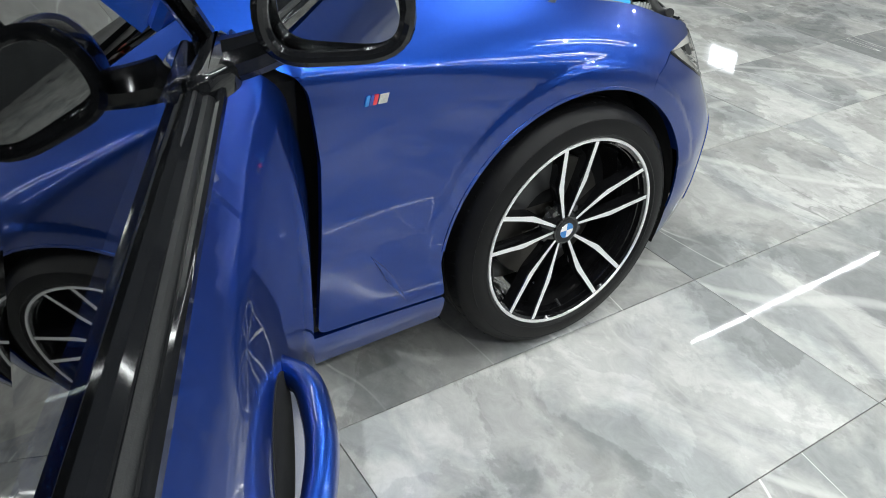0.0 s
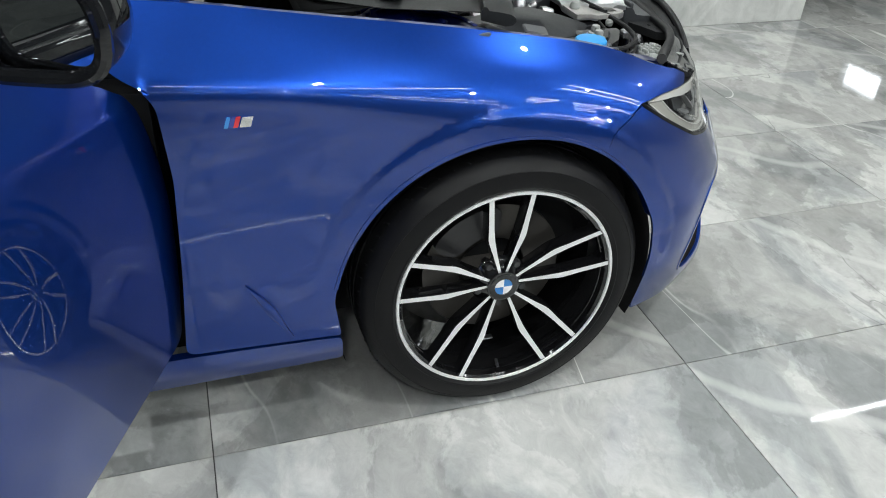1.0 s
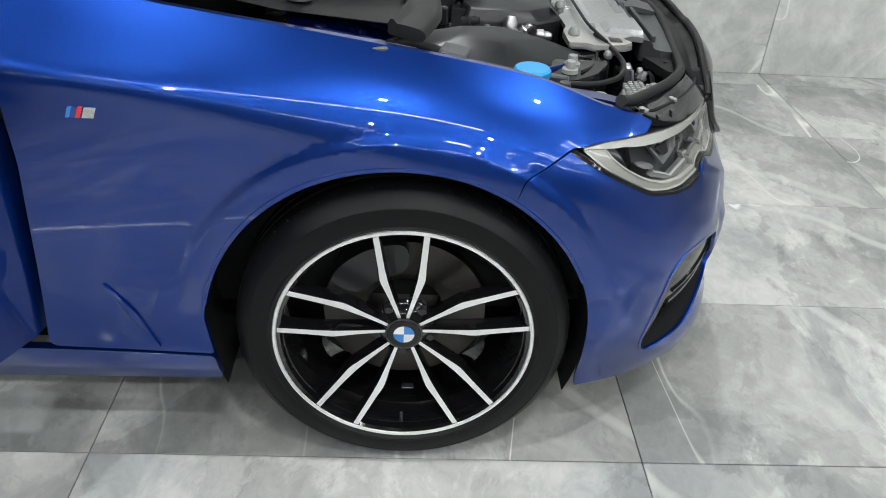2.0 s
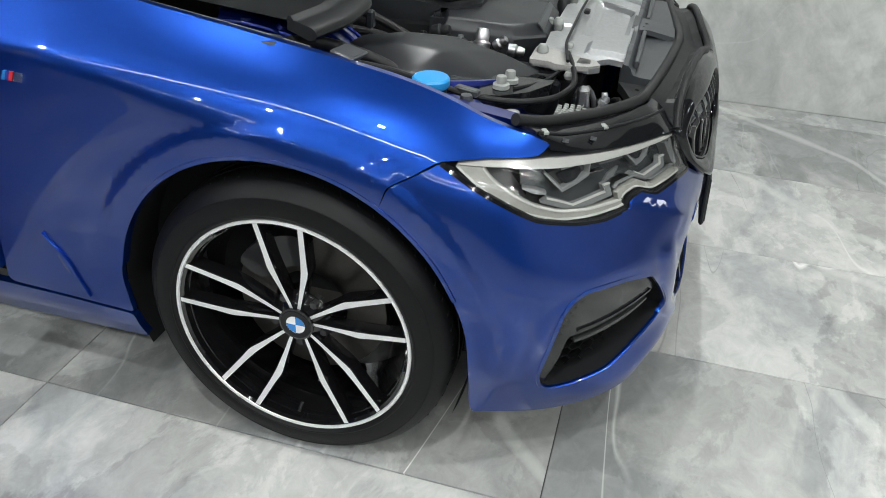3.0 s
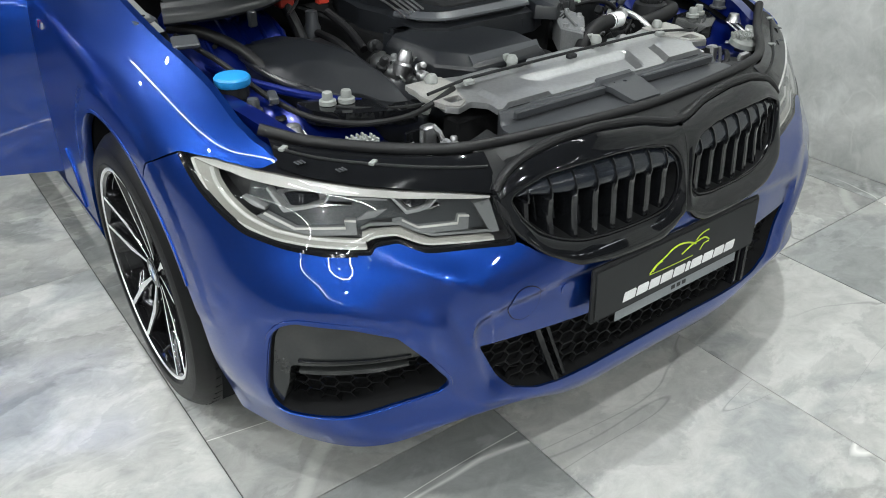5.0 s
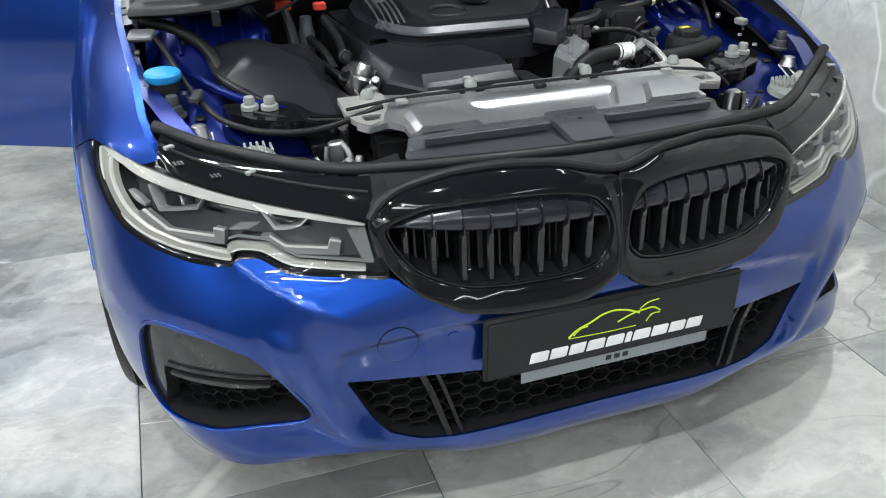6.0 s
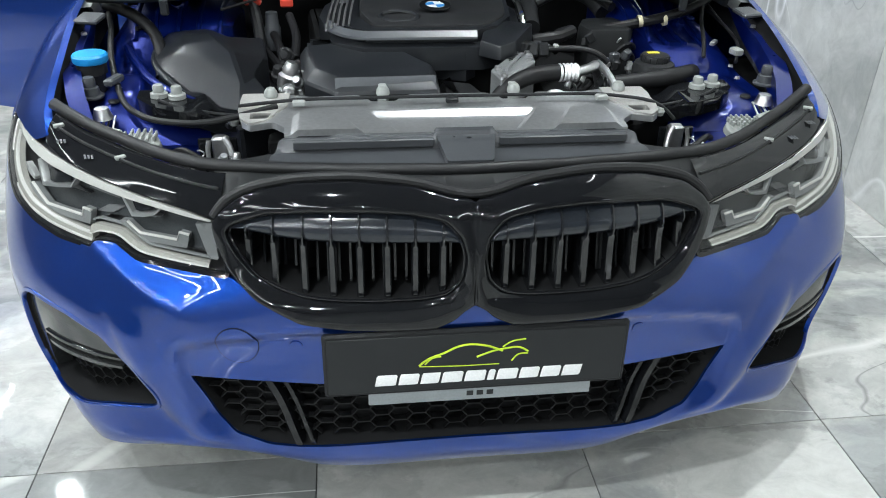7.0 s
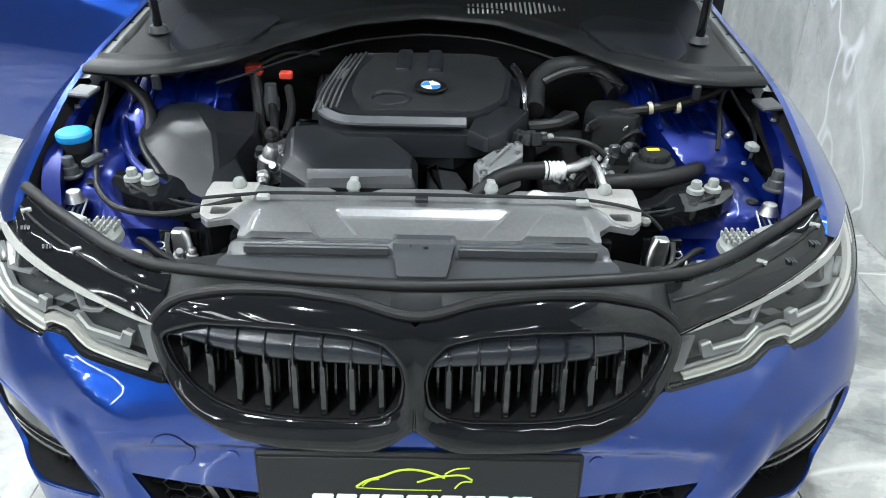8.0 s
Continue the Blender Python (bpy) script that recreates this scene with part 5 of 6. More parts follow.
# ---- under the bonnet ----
# added black box hides the ground, its colour standing in for shade
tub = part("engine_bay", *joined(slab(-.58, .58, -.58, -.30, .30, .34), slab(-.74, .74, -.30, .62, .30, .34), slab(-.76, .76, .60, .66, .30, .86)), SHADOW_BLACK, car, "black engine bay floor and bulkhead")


def sheet(outline, field, holes=(), lift=0.0, depth=.02, step=.016, ease=1):
    """A pressed sheet over an outline (x, y), its height given by a function of x and y."""
    def ground(x, v, up):
        y = v * V_SIZE
        return np.stack([x, y, field(x, y) + up], 1)
    return panel([(x, y / V_SIZE) for x, y in outline], [[(x, y / V_SIZE) for x, y in h] for h in holes], lift, depth, step, ease, ground)


def both(line):
    return [(-x, y) for x, y in line]


def bump_at(x, y, cx, cy, rx, ry):
    """A smooth rise of height 1 about a place."""
    return np.exp(-((x - cx) / rx) ** 4 - ((y - cy) / ry) ** 4)


def ring_of(cx, cy, r, n=20):
    return [(cx + r * math.cos(a), cy + r * math.sin(a)) for a in np.linspace(0, 2 * math.pi, n, False)]


SEAL = [(-.738, -.385, .778), (-.677, -.425, .754), (-.60, -.483, .744), (-.533, -.540, .741), (-.45, -.588, .737), (-.32, -.610, .735), (-.16, -.632, .737), (0, -.648, .740)]
SEAL += [(-x, y, z) for x, y, z in SEAL[-2::-1]]
part("bonnet_seal", *tube(SEAL, .011, 12, .02), RUBBER, car, "grey-black rubber bonnet seal")

# covers between the seal and the lamps, and above the grille
for sign in (1, -1):
    a = even([(.985 * s + .0, v) for s, v in [(.93, 8.05), (.845, 7.80), (.722, 7.54), (.607, 7.39), (.491, 7.22), (.437, 7.06)]], .02, 4, False)
    low = skin(sign * a[:, 0], a[:, 1], -.002)
    xs = np.abs(low[:, 0])
    side_run = np.array(SEAL[:8])
    hi = np.stack([-sign * np.clip(xs - .012, .40, .735), np.interp(-(xs - .012), side_run[:, 0], side_run[:, 1]) - .012, np.interp(-(xs - .012), side_run[:, 0], side_run[:, 2]) - .008], 1)
    mid = .45 * low + .55 * hi + (0, 0, .006)
    n = len(a)
    for _ in range(8):
        hi[1:-1] = .5 * hi[1:-1] + .25 * (hi[:-2] + hi[2:])
    rows = [(1 - f) * low + f * hi + (0, 0, .028 * f * (1 - f)) for f in np.linspace(0, 1, 9)]
    strip = ([p for r in rows for p in r], [(k * n + i, k * n + i + 1, (k + 1) * n + i + 1, (k + 1) * n + i) for k in range(8) for i in range(n - 1)])
    cover = part("lamp_top_cover", *strip, GLOSS_BLACK, car, "gloss black cover strip above headlight")
    part("cover_edge", *tube([tuple(p) for p in mid[1:-1] + (0, 0, .002)], .003, 8, .02), PLASTIC, cover)
    for f in (.12, .55):
        i = int(f * n)
        part("clip", *block(.018, .010, .006, .001, turned(*(mid[i] + (0, .004, .001)), 0, 0, 30 * sign)), WHITE_CLIP, cover)
    for f in (.2, .42):
        i = int(f * n)
        m = low[i] * .55 + mid[i] * .45
        for k in range(3):
            part("moulding_mark", *block(.004, .012, .0012, .0003, turned(m[0] + .006 * (k - 1), m[1], m[2] + .0065, 12, 0, 20)), PANEL_GREY, cover)
crest = even([(s, v) for s, v in [(-.437, 7.10), (-.430, 7.42), (-.385, 8.06), (-.296, 8.58), (-.202, 8.72), (-.092, 8.53), (-.037, 8.20), (0, 8.05), (.037, 8.20), (.092, 8.53), (.202, 8.72), (.296, 8.58), (.385, 8.06), (.430, 7.42), (.437, 7.10)]], .02, 1, False)
low = skin(crest[:, 0], crest[:, 1], .004)
xs = low[:, 0]
run = np.array(SEAL)
hi = np.stack([xs, np.interp(xs, run[:, 0], run[:, 1]) - .006, np.interp(xs, run[:, 0], run[:, 2]) - .004], 1)
mid = .5 * low + .5 * hi - (0, 0, .010)
n = len(crest)
slam = part("slam_cover", [*low, *mid, *hi], [(k * n + i, k * n + i + 1, (k + 1) * n + i + 1, (k + 1) * n + i) for k in range(2) for i in range(n - 1)], COWL_BLACK, car, "matt black cover above the grille")
part("grille_seal", *tube([tuple(p) for p in low + (0, .004, .004)], .0085, 10, .018), RUBBER, car, "grey-black rubber lip over the grille")

# radiator shroud: silver rear part, grey front part, catch plate
def shroud_height(x, y):
    a = np.abs(x)
    side = .165 + (y + .43) * .55
    dip = np.clip((-.424 - y) / .018, 0, 1) * np.clip((side - a) / .014, 0, 1) * np.clip((y + .528) / .01, 0, 1)
    wing = np.clip((a - .225 - (y + .43) * .5) / .010, 0, 1) * np.clip((-.445 - y) / .010, 0, 1) * np.clip((.300 - a) / .012, 0, 1)
    lip = np.clip((y + .400) / .016, 0, 1)
    notch = lip * np.clip((.034 - np.abs(a - .13)) / .010, 0, 1)
    return .767 - .013 * dip + .010 * wing + .004 * lip - .006 * notch - .10 * np.clip(-.50 - y, 0, 1)


half = [(0, -.352), (.075, -.352), (.10, -.372), (.155, -.372), (.18, -.352), (.27, -.356), (.315, -.342), (.395, -.346), (.398, -.410), (.385, -.425), (.392, -.470), (.375, -.492), (.335, -.478), (.312, -.505), (.312, -.535), (.14, -.535), (.0, -.535)]
outline = half + both(half)[-2:0:-1]
holes = [[(s * .338, -.442), (s * .378, -.440), (s * .376, -.470), (s * .345, -.468)] for s in (1, -1)] + [ring_of(s * .098, -.520, .006, 10) for s in (1, -1)]
shroud = part("radiator_shroud", *sheet(outline, shroud_height, holes, 0, .012, .006), SILVER_PANEL, car, "satin silver radiator top panel", 12)
for s in (1, -1):
    part("cast_corner", *sheet([(s * .31, -.343), (s * .400, -.343), (s * .402, -.424), (s * .392, -.47), (s * .372, -.492), (s * .345, -.476), (s * .33, -.435), (s * .312, -.40)], lambda x, y: shroud_height(x, y) + .004, [[(s * .338, -.442), (s * .378, -.440), (s * .376, -.470), (s * .345, -.468)]], 0, .01, .008), CAST_PALE, shroud, "bright cast corner bracket")
for x in (-.345, -.13, .13, .345):
    nut = part("locating_peg", *lathe([(0, .020), (.008, .019), (.0125, .012), (.0135, .004), (.011, 0), (.011, -.01)], turned(x, -.362, .773), 16), WHITE_CLIP, shroud)
for x in (-.13, .13):
    part("clip", *block(.016, .010, .020, .002, turned(x, -.343, .77)), WHITE_CLIP, shroud)
for x in (-.29, 0, .295):
    part("clip", *block(.024, .014, .010, .002, turned(x, -.413, .774)), WHITE_CLIP if x else PLASTIC, shroud)
part("cable", *tube([(-.40, -.425, .780), (-.29, -.403, .783), (0, -.398, .782), (.29, -.403, .783), (.41, -.43, .775), (.44, -.44, .74)], .0035, 8), PLASTIC, car, "thin black bonnet cable")


def grey_height(x, y):
    step_up = np.clip((y + .558) / .008, 0, 1)
    catch = np.clip((.058 + (y + .53) * .16 - np.abs(x - .008)) / .006, 0, 1)
    side_step = np.clip((np.abs(x) - .16) / .01, 0, 1) * np.clip((.235 - np.abs(x)) / .01, 0, 1)
    return .741 + .016 * step_up * (1 - .0 * x) + .10 * (y + .60) * .35 + .010 * catch * np.clip((-.548 - y) / -.0001 + 2, 0, 1) + .003 * side_step * step_up


half = [(0, -.530), (.31, -.530), (.335, -.575), (.335, -.606), (.16, -.628), (0, -.644)]
grey = part("shroud_front", *sheet(half + both(half)[-2:0:-1], grey_height, [ring_of(-.012, -.566, .005, 10), ring_of(.035, -.566, .007, 10)], 0, .05, .009), PANEL_GREY, car, "dark grey moulded front panel with catch plate")
for x0, x1 in ((-.295, -.050), (.066, .300)):
    part("shroud_step", *block(x1 - x0, .010, .016, .002, turned((x0 + x1) / 2, -.562, .7475)), PANEL_GREY, grey)
catch = [(-.046, -.540), (.062, -.540), (.056, -.575), (.046, -.632), (-.034, -.632), (-.042, -.575)]
part("catch_plate", *sheet(catch, lambda x, y: .762 + np.minimum(0, (y + .572)) * .22, [ring_of(-.014, -.556, .004, 10), ring_of(.012, -.562, .006, 10)], 0, .012, .008), PANEL_GREY, grey, "dark grey catch plate")
for s in (1, -1):
    wing_rim = [(s * .335, -.53), (s * .345, -.605), (s * .44, -.590), (s * .43, -.565), (s * .37, -.545)]
    part("side_bracket", *sheet(wing_rim, lambda x, y: .728 + 0 * x, [ring_of(s * .372, -.574, .007, 10), ring_of(s * .405, -.578, .004, 10)], 0, .02, .01), PLASTIC, car, "black pressed side bracket")

# pressed blue inner wings, rails and spring towers, their blue darkened as shade
for s in (1, -1):
    wide = .036
    rim = [(s * (.695 + wide), -.335), (s * (.700 + wide), -.10), (s * (.705 + wide), .10), (s * (.70 + wide), .215), (s * .455, .27), (s * .46, .05), (s * .555, -.06), (s * .61, -.16), (s * .590, -.255), (s * .495, -.305), (s * .462, -.36), (s * .47, -.46), (s * .56, -.49), (s * .66, -.42)]

    def wing_height(x, y, s=s):
        a = x * s
        tower = bump_at(a, y, .575, .15, .15, .19)
        bowl = bump_at(a, y, .61, .07, .075, .08)
        return .715 + .026 * (s < 0) * np.clip((a - .56) / .06, 0, 1) * np.clip((y + .34) / .06, 0, 1) + .135 * tower - (.065 if s > 0 else .012) * bowl + .016 * bump_at(a, y, .55, .19, .02, .05) + .016 * bump_at(a, y, .64, .20, .02, .05) + .022 * bump_at(a, y, .64, -.23, .045, .10) - .035 * np.clip((-.33 - y) / .03, 0, 1)

    inner_wing = part("inner_wing", *sheet(rim, wing_height, (), 0, .12, .014), SHADED_PAINT, car, "plain blue pressed inner wing and spring tower")
    for k, (px, py) in enumerate(((.57, .155), (.66, .17), (.69, .12), (.655, -.30), (.60, -.36))):
        part("grommet", *lathe([(0, .004), (.010, .004), (.012, 0)], turned(s * px, py, float(wing_height(np.array(s * px), np.array(py)))), 16), EMBLEM_NAVY if k < 3 else PLASTIC, inner_wing)
    rail_in = [(.772, .155), (.762, .04), (.752, -.06), (.742, -.16), (.722, -.25), (.694, -.34), (.664, -.415)]
    rail = [(s * x, y) for x, y in rail_in] + [(s * (x + .034), y - .004) for x, y in rail_in[::-1]]

    def rail_height(x, y):
        return .838 + .08 * np.clip(y + .1, -1, .2) - .18 * np.clip(-.12 - y, 0, 1) + .010 * np.sin(14 * y)

    holes = [ring_of(s * float(np.interp(-y, [-.155, -.04, .06, .16, .25], [.789, .779, .769, .759, .739])), y, .006, 10) for y in (.05, -.05, -.15, -.22)]
    part("wing_rail", *sheet(rail, rail_height, holes, -.012, .05, .012), SHADED_PAINT, car, "plain blue wing rail with bolt holes")
    part("wing_bolt", *lathe([(0, .006), (.006, .006), (.007, 0)], turned(s * .752, -.09, .826), 6), ALU, car)
    # rolled edge of the inner wing, sweeping in towards the shroud, and the tower's pressed ribs
    if s < 0:
        part("wing_fold", *tube([(-.700, .02, .782), (-.662, -.09, .776), (-.622, -.18, .772), (-.592, -.238, .768), (-.548, -.288, .762), (-.495, -.332, .756)], .009, 10), SHADED_PAINT, inner_wing)
    for k in range(5):
        part("tower_rib", *tube([(s * (.485 + .045 * k), y, float(wing_height(np.array(s * (.485 + .045 * k)), np.array(y))) + .003) for y in np.linspace(-.03, .24, 11)], .006, 8), SHADED_PAINT, inner_wing)
    part("tower_boss", *lathe([(0, .010), (.014, .010), (.017, .004), (.026, .003), (.030, -.01)], turned(s * .585, .085, float(wing_height(np.array(s * .585), np.array(.085))), 30, 0, 0), 24), SHADED_PAINT, inner_wing)
    part("tower_boss", *lathe([(0, .012), (.008, .012), (.012, .004), (.02, 0)], turned(s * .655, .10, float(wing_height(np.array(s * .655), np.array(.10))), 30, 0, 0), 20), SHADED_PAINT, inner_wing)
    for px, py in ((.675, -.17), (.652, -.255), (.60, -.40), (.655, -.385)):
        part("wing_bolt", *lathe([(0, .005), (.005, .005), (.0065, 0)], turned(s * px, py, .758 if py > -.3 else .70), 6), ALU, inner_wing)
    # dark drop-down sheet that closes the gap under the wing edge, coloured as shade
    ys = np.linspace(-.40, .60, 24)
    top = skin(np.full(24, 1.0) * 0 + s * np.interp(ys, _cc[_ss > .95][:, 1], _ss[_ss > .95]) * -1 * -1, np.full(24, 8.97), -.004)
    top[:, 0] = np.abs(top[:, 0]) * s
    gutter = np.stack([top[:, 0] - s * .03, top[:, 1], top[:, 2] - .09], 1)
    part("wing_gap_shade", [*top, *gutter], [(i, i + 1, 25 + i, 24 + i) for i in range(23)], SHADOW_BLACK, car)
    # black slab fills the gap beside the rail as its shade
    part("bay_side_shade", *slab(min(s * .70, s * .76), max(s * .70, s * .76), -.42, .60, .34, .70), SHADOW_BLACK, car)
    # buffers and posts
    part("bonnet_buffer", *lathe([(0, .040), (.010, .040), (.012, .034), (.012, .022), (.016, .020), (.018, .006), (.024, .004), (.024, 0)], turned(s * .700, -.285, .755), 20), PANEL_GREY, car, "grey knurled bonnet buffer")
    part("buffer_stay", *lathe([(0, .022), (.013, .020), (.016, .010), (.02, 0)], turned(s * .662, -.365, .74), 16), ALU, car)
    for k in range(6):
        part("stay_wire", *tube([(s * (.685 - .009 * k), -.36, .742), (s * (.70 - .012 * k), -.42, .715)], .0022, 6), ALU if k % 2 else PLASTIC, car)
    strut = [(s * .610, -.275), (s * .500, -.292), (s * .395, -.362), (s * .385, -.405), (s * .50, -.412), (s * .565, -.375), (s * .605, -.325)]
    brace = part("cross_brace", *sheet(strut, lambda x, y: .752 + .012 * np.clip((np.abs(x) - .45) / .03, 0, 1), [[(s * .43, -.375), (s * .46, -.368), (s * .462, -.385), (s * .435, -.392)]], 0, .03, .012), GLOSS_BLACK, car, "gloss black cross brace")
    for px, py in ((.563, -.320), (.527, -.330)):
        part("locating_peg", *lathe([(0, .026), (.009, .026), (.0105, .022), (.0105, .012), (.0165, .010), (.017, .002), (.012, 0)], turned(s * px, py, .763), 16), WHITE_CLIP, brace)
    part("brace_wire", *tube([(s * .56, -.345, .767), (s * .53, -.372, .764), (s * .45, -.398, .756), (s * .39, -.41, .755)], .003, 8), PLASTIC, brace)
    # lamp rear cap: a finned white disc and plug
    cap = part("lamp_cap", *lathe([(0, .020), (.028, .018), (.034, .012), (.036, 0)], turned(s * .575, -.462, .715, 12, 0, 0), 28), WHITE_CLIP, car, "white finned lamp cap")
    for k in range(6):
        for j in range(5):
            px, py = s * .575 + .011 * (k - 2.5), -.462 + .012 * (j - 2)
            if math.hypot(px - s * .575, py + .462) < .033:
                part("fin", *block(.004, .008, .010, .001, turned(px, py, .735)), WHITE_CLIP, cap)
    part("lamp_plug", *block(.050, .026, .020, .003, turned(s * .635, -.435, .724, 8, 0, 30 * s)), WHITE_CLIP, car, "white lamp plug")
    # bonnet catch with its lever, hoses and small clutter behind the lamp
    lock = part("bonnet_catch", *block(.030, .022, .085, .004, turned(s * .432, -.470, .655)), ALU, car, "bright bonnet catch")
    part("catch_lever", *tube([(s * .425, -.475, .738), (s * .405, -.488, .73), (s * .412, -.498, .67)], .006, 8), ALU, lock)
    part("catch_hook", *tube([(s * .452, -.478, .735), (s * .462, -.484, .70), (s * .440, -.49, .672)], .0045, 8), ALU, lock)
    part("catch_plate", *block(.070, .008, .10, .002, turned(s * .440, -.455, .63)), GLOSS_BLACK, lock)
    part("catch_spring", *tube([(s * .470 + .006 * math.cos(t), -.47 + .006 * math.sin(t), .65 + .0022 * t) for t in np.linspace(0, 30, 70)], .0014, 6, .004, 0), ALU, lock)
    part("lamp_carrier", *sheet([(s * .36, -.50), (s * .47, -.44), (s * .63, -.40), (s * .66, -.44), (s * .53, -.53), (s * .42, -.575)], lambda x, y: .655 + .02 * np.sin(40 * x) * np.sin(37 * y), (), 0, .06, .016), SHADOW_BLACK, car)
    part("horn", *lathe([(0, .03), (.02, .03), (.034, .012), (.036, 0), (.030, -.02)], turned(s * .495, -.495, .668, 20, 0, 0), 24), PLASTIC, car, "black horn")
    part("horn_bracket", *block(.03, .014, .05, .002, turned(s * .50, -.52, .672)), ALU, car)
    part("loom", *tube([(s * .52, -.445, .70), (s * .50, -.47, .72), (s * .46, -.505, .70), (s * .40, -.52, .69)], .007, 8), HOSE, car)
    part("loom", *tube([(s * .60, -.43, .69), (s * .56, -.50, .705), (s * .50, -.54, .69)], .006, 8), HOSE, car)
    part("ball_clip", *lathe([(0, .018), (.008, .016), (.011, .009), (.008, .001), (0, 0)], turned(s * .410, -.432, .745), 14), WHITE_CLIP, car)
    # hinge cover, gas strut, rear corner moulding
    part("hinge_cover", *prism([(s * .795, .035), (s * .795, .145), (s * .745, .155), (s * .742, .045)], .84, .872 + .005, .006), PANEL_GREY, car, "grey hinge cover")
    strut_rod = part("gas_strut", *tube([(s * .655, .20, .93), (s * .645, .12, 1.30)], .011, 12), GLOSS_BLACK, car, "black gas strut")
    part("strut_rod", *tube([(s * .645, .12, 1.30), (s * .635, .04, 1.62)], .005, 10), CHROME, strut_rod)
    part("strut_foot", *lathe([(0, .02), (.02, .016), (.024, 0)], turned(s * .656, .205, .915), 20), PANEL_GREY, strut_rod)

# washer cap and filler neck
neck = part("washer_neck", *lathe([(.020, -.09), (.024, -.03), (.029, -.028), (.030, .002), (0, .004)], turned(-.709, -.22, .812), 28), PLASTIC, car, "black washer filler neck with bright blue cap")
part("washer_cap", *lathe([(.032, -.006), (.0345, -.002), (.0345, .008), (.031, .012), (.012, .0135), (0, .0135)], turned(-.709, -.22, .812), 32), CAP_BLUE, neck, "bright blue cap")

# wiring and pipes on the right
part("loom", *tube([(-.725, .02, .845), (-.705, -.05, .83), (-.69, -.13, .82), (-.675, -.20, .80), (-.652, -.272, .775), (-.62, -.36, .76), (-.56, -.43, .757), (-.47, -.455, .757), (-.40, -.44, .765), (-.33, -.415, .775)], .006, 10), HOSE, car, "black wiring loom")
part("loom_clip", *block(.018, .05, .014, .003, turned(-.655, -.275, .778, 0, 0, -18)), PANEL_GREY, car)
part("pipe", *tube([(-.735, .04, .86), (-.68, .02, .85), (-.62, -.03, .82), (-.595, -.10, .79), (-.59, -.16, .75)], .013, 12), HOSE, car, "black breather hose")
part("pipe", *tube([(-.66, -.02, .82), (-.64, .02, .82), (-.62, .0, .81), (-.61, -.06, .80)], .005, 8), HOSE, car)

# air filter box: a lid of flat facets with a raised wedge
rim = [(-.605, -.144, .785), (-.613, .032, .800), (-.508, -.005, .815), (-.460, -.020, .800), (-.389, .027, .785), (-.371, -.098, .775), (-.394, -.190, .765), (-.330, -.330, .745), (-.400, -.420, .735), (-.500, -.300, .752), (-.583, -.190, .775)]
ridge = [(-.551, -.095, .825), (-.488, -.098, .830), (-.434, -.190, .815), (-.405, -.290, .782), (-.492, -.204, .805), (-.533, -.185, .812)]
lid = [(0, 1, 11, 16), (1, 2, 12, 11), (2, 3, 13, 12), (11, 12, 13, 15, 16), (3, 4, 5, 13), (5, 6, 14, 13), (6, 7, 8, 14), (8, 9, 15, 14), (13, 14, 15), (9, 10, 16, 15), (10, 0, 16)]
air = part("air_filter_box", *chiselled(rim, 11, .62, .006, ridge, lid), COVER_PLASTIC, car, "dark grey faceted plastic air filter box", 20)
for k in range(4):
    part("lid_rib", *block(.004, .035, .010, .001, turned(-.588 + .009 * k, -.168 - .014 * k, .772 - .003 * k, 0, 0, 35)), COVER_PLASTIC, air)
part("filter_flange", *tube([(-.612, .02, .796), (-.608, -.14, .784), (-.585, -.195, .772), (-.505, -.305, .750), (-.42, -.41, .735)], .007, 8), COVER_PLASTIC, air)

# engine cover
def moulding(line, profile):
    """A strip of the given section, offsets to the rear and up, swept along a line."""
    mid = even(line, .016, 3, False)
    way = np.gradient(mid, axis=0)[:, :2]
    way /= np.linalg.norm(way, axis=1)[:, None]
    rear = np.stack([-way[:, 1], way[:, 0], 0 * way[:, 0]], 1)
    rows = [mid + a * rear + (0, 0, b) for a, b in profile]
    n, k = len(mid), len(rows)
    faces = [(a * n + i, a * n + i + 1, (a + 1) * n + i + 1, (a + 1) * n + i) for a in range(k - 1) for i in range(n - 1)]
    return [tuple(p) for r in rows for p in r], faces + [tuple(a * n for a in range(k)), tuple(a * n + n - 1 for a in range(k))[::-1]]


def cover_top(x, y):
    x, y = np.asarray(x, float), np.asarray(y, float)
    return -.16 * np.clip(-.03 - y, 0, 1) - .05 * np.clip(y - .12, 0, 1) - .25 * np.clip(np.abs(x + .02) - .14, 0, 1) * .6


outline = [(-.205, .290), (-.02, .31), (.195, .300), (.228, .12), (.205, -.07), (.155, -.150), (.095, -.185), (-.165, -.182), (-.232, -.125), (-.262, .06), (-.250, .18)]
cover = part("engine_cover", *prism(outline, .765, .864, .026, Matrix(), .012, 0, .004, cover_top, .98), COVER_PLASTIC, car, "dark grey plastic engine cover with round emblem", 22)
part("cover_field", *prism([(-.13, .26), (.17, .27), (.185, .1), (.165, -.06), (.11, -.13), (-.135, -.13), (-.165, -.05), (-.16, .1)], .84, .8665, .003, Matrix(), .012, 2, 0, cover_top), PLASTIC, cover)
for k in range(5):
    x = -.236 + .0125 * k
    pts = [(x + .030 * f - .004, -.115 + .37 * f, 0) for f in np.linspace(0, 1, 14)]
    pts = [(px, py, .8665 + float(cover_top(px, py)) - (.004 if k == 0 else 0)) for px, py, _ in pts]
    part("cover_stripe", *tube(pts, .0026, 8, .02), ALU, cover, "bright stripe")
part("letter_bar", *block(.020, .075, .002, .0006, turned(-.197, .085, .857, 0, -6, -4)), ALU, cover)
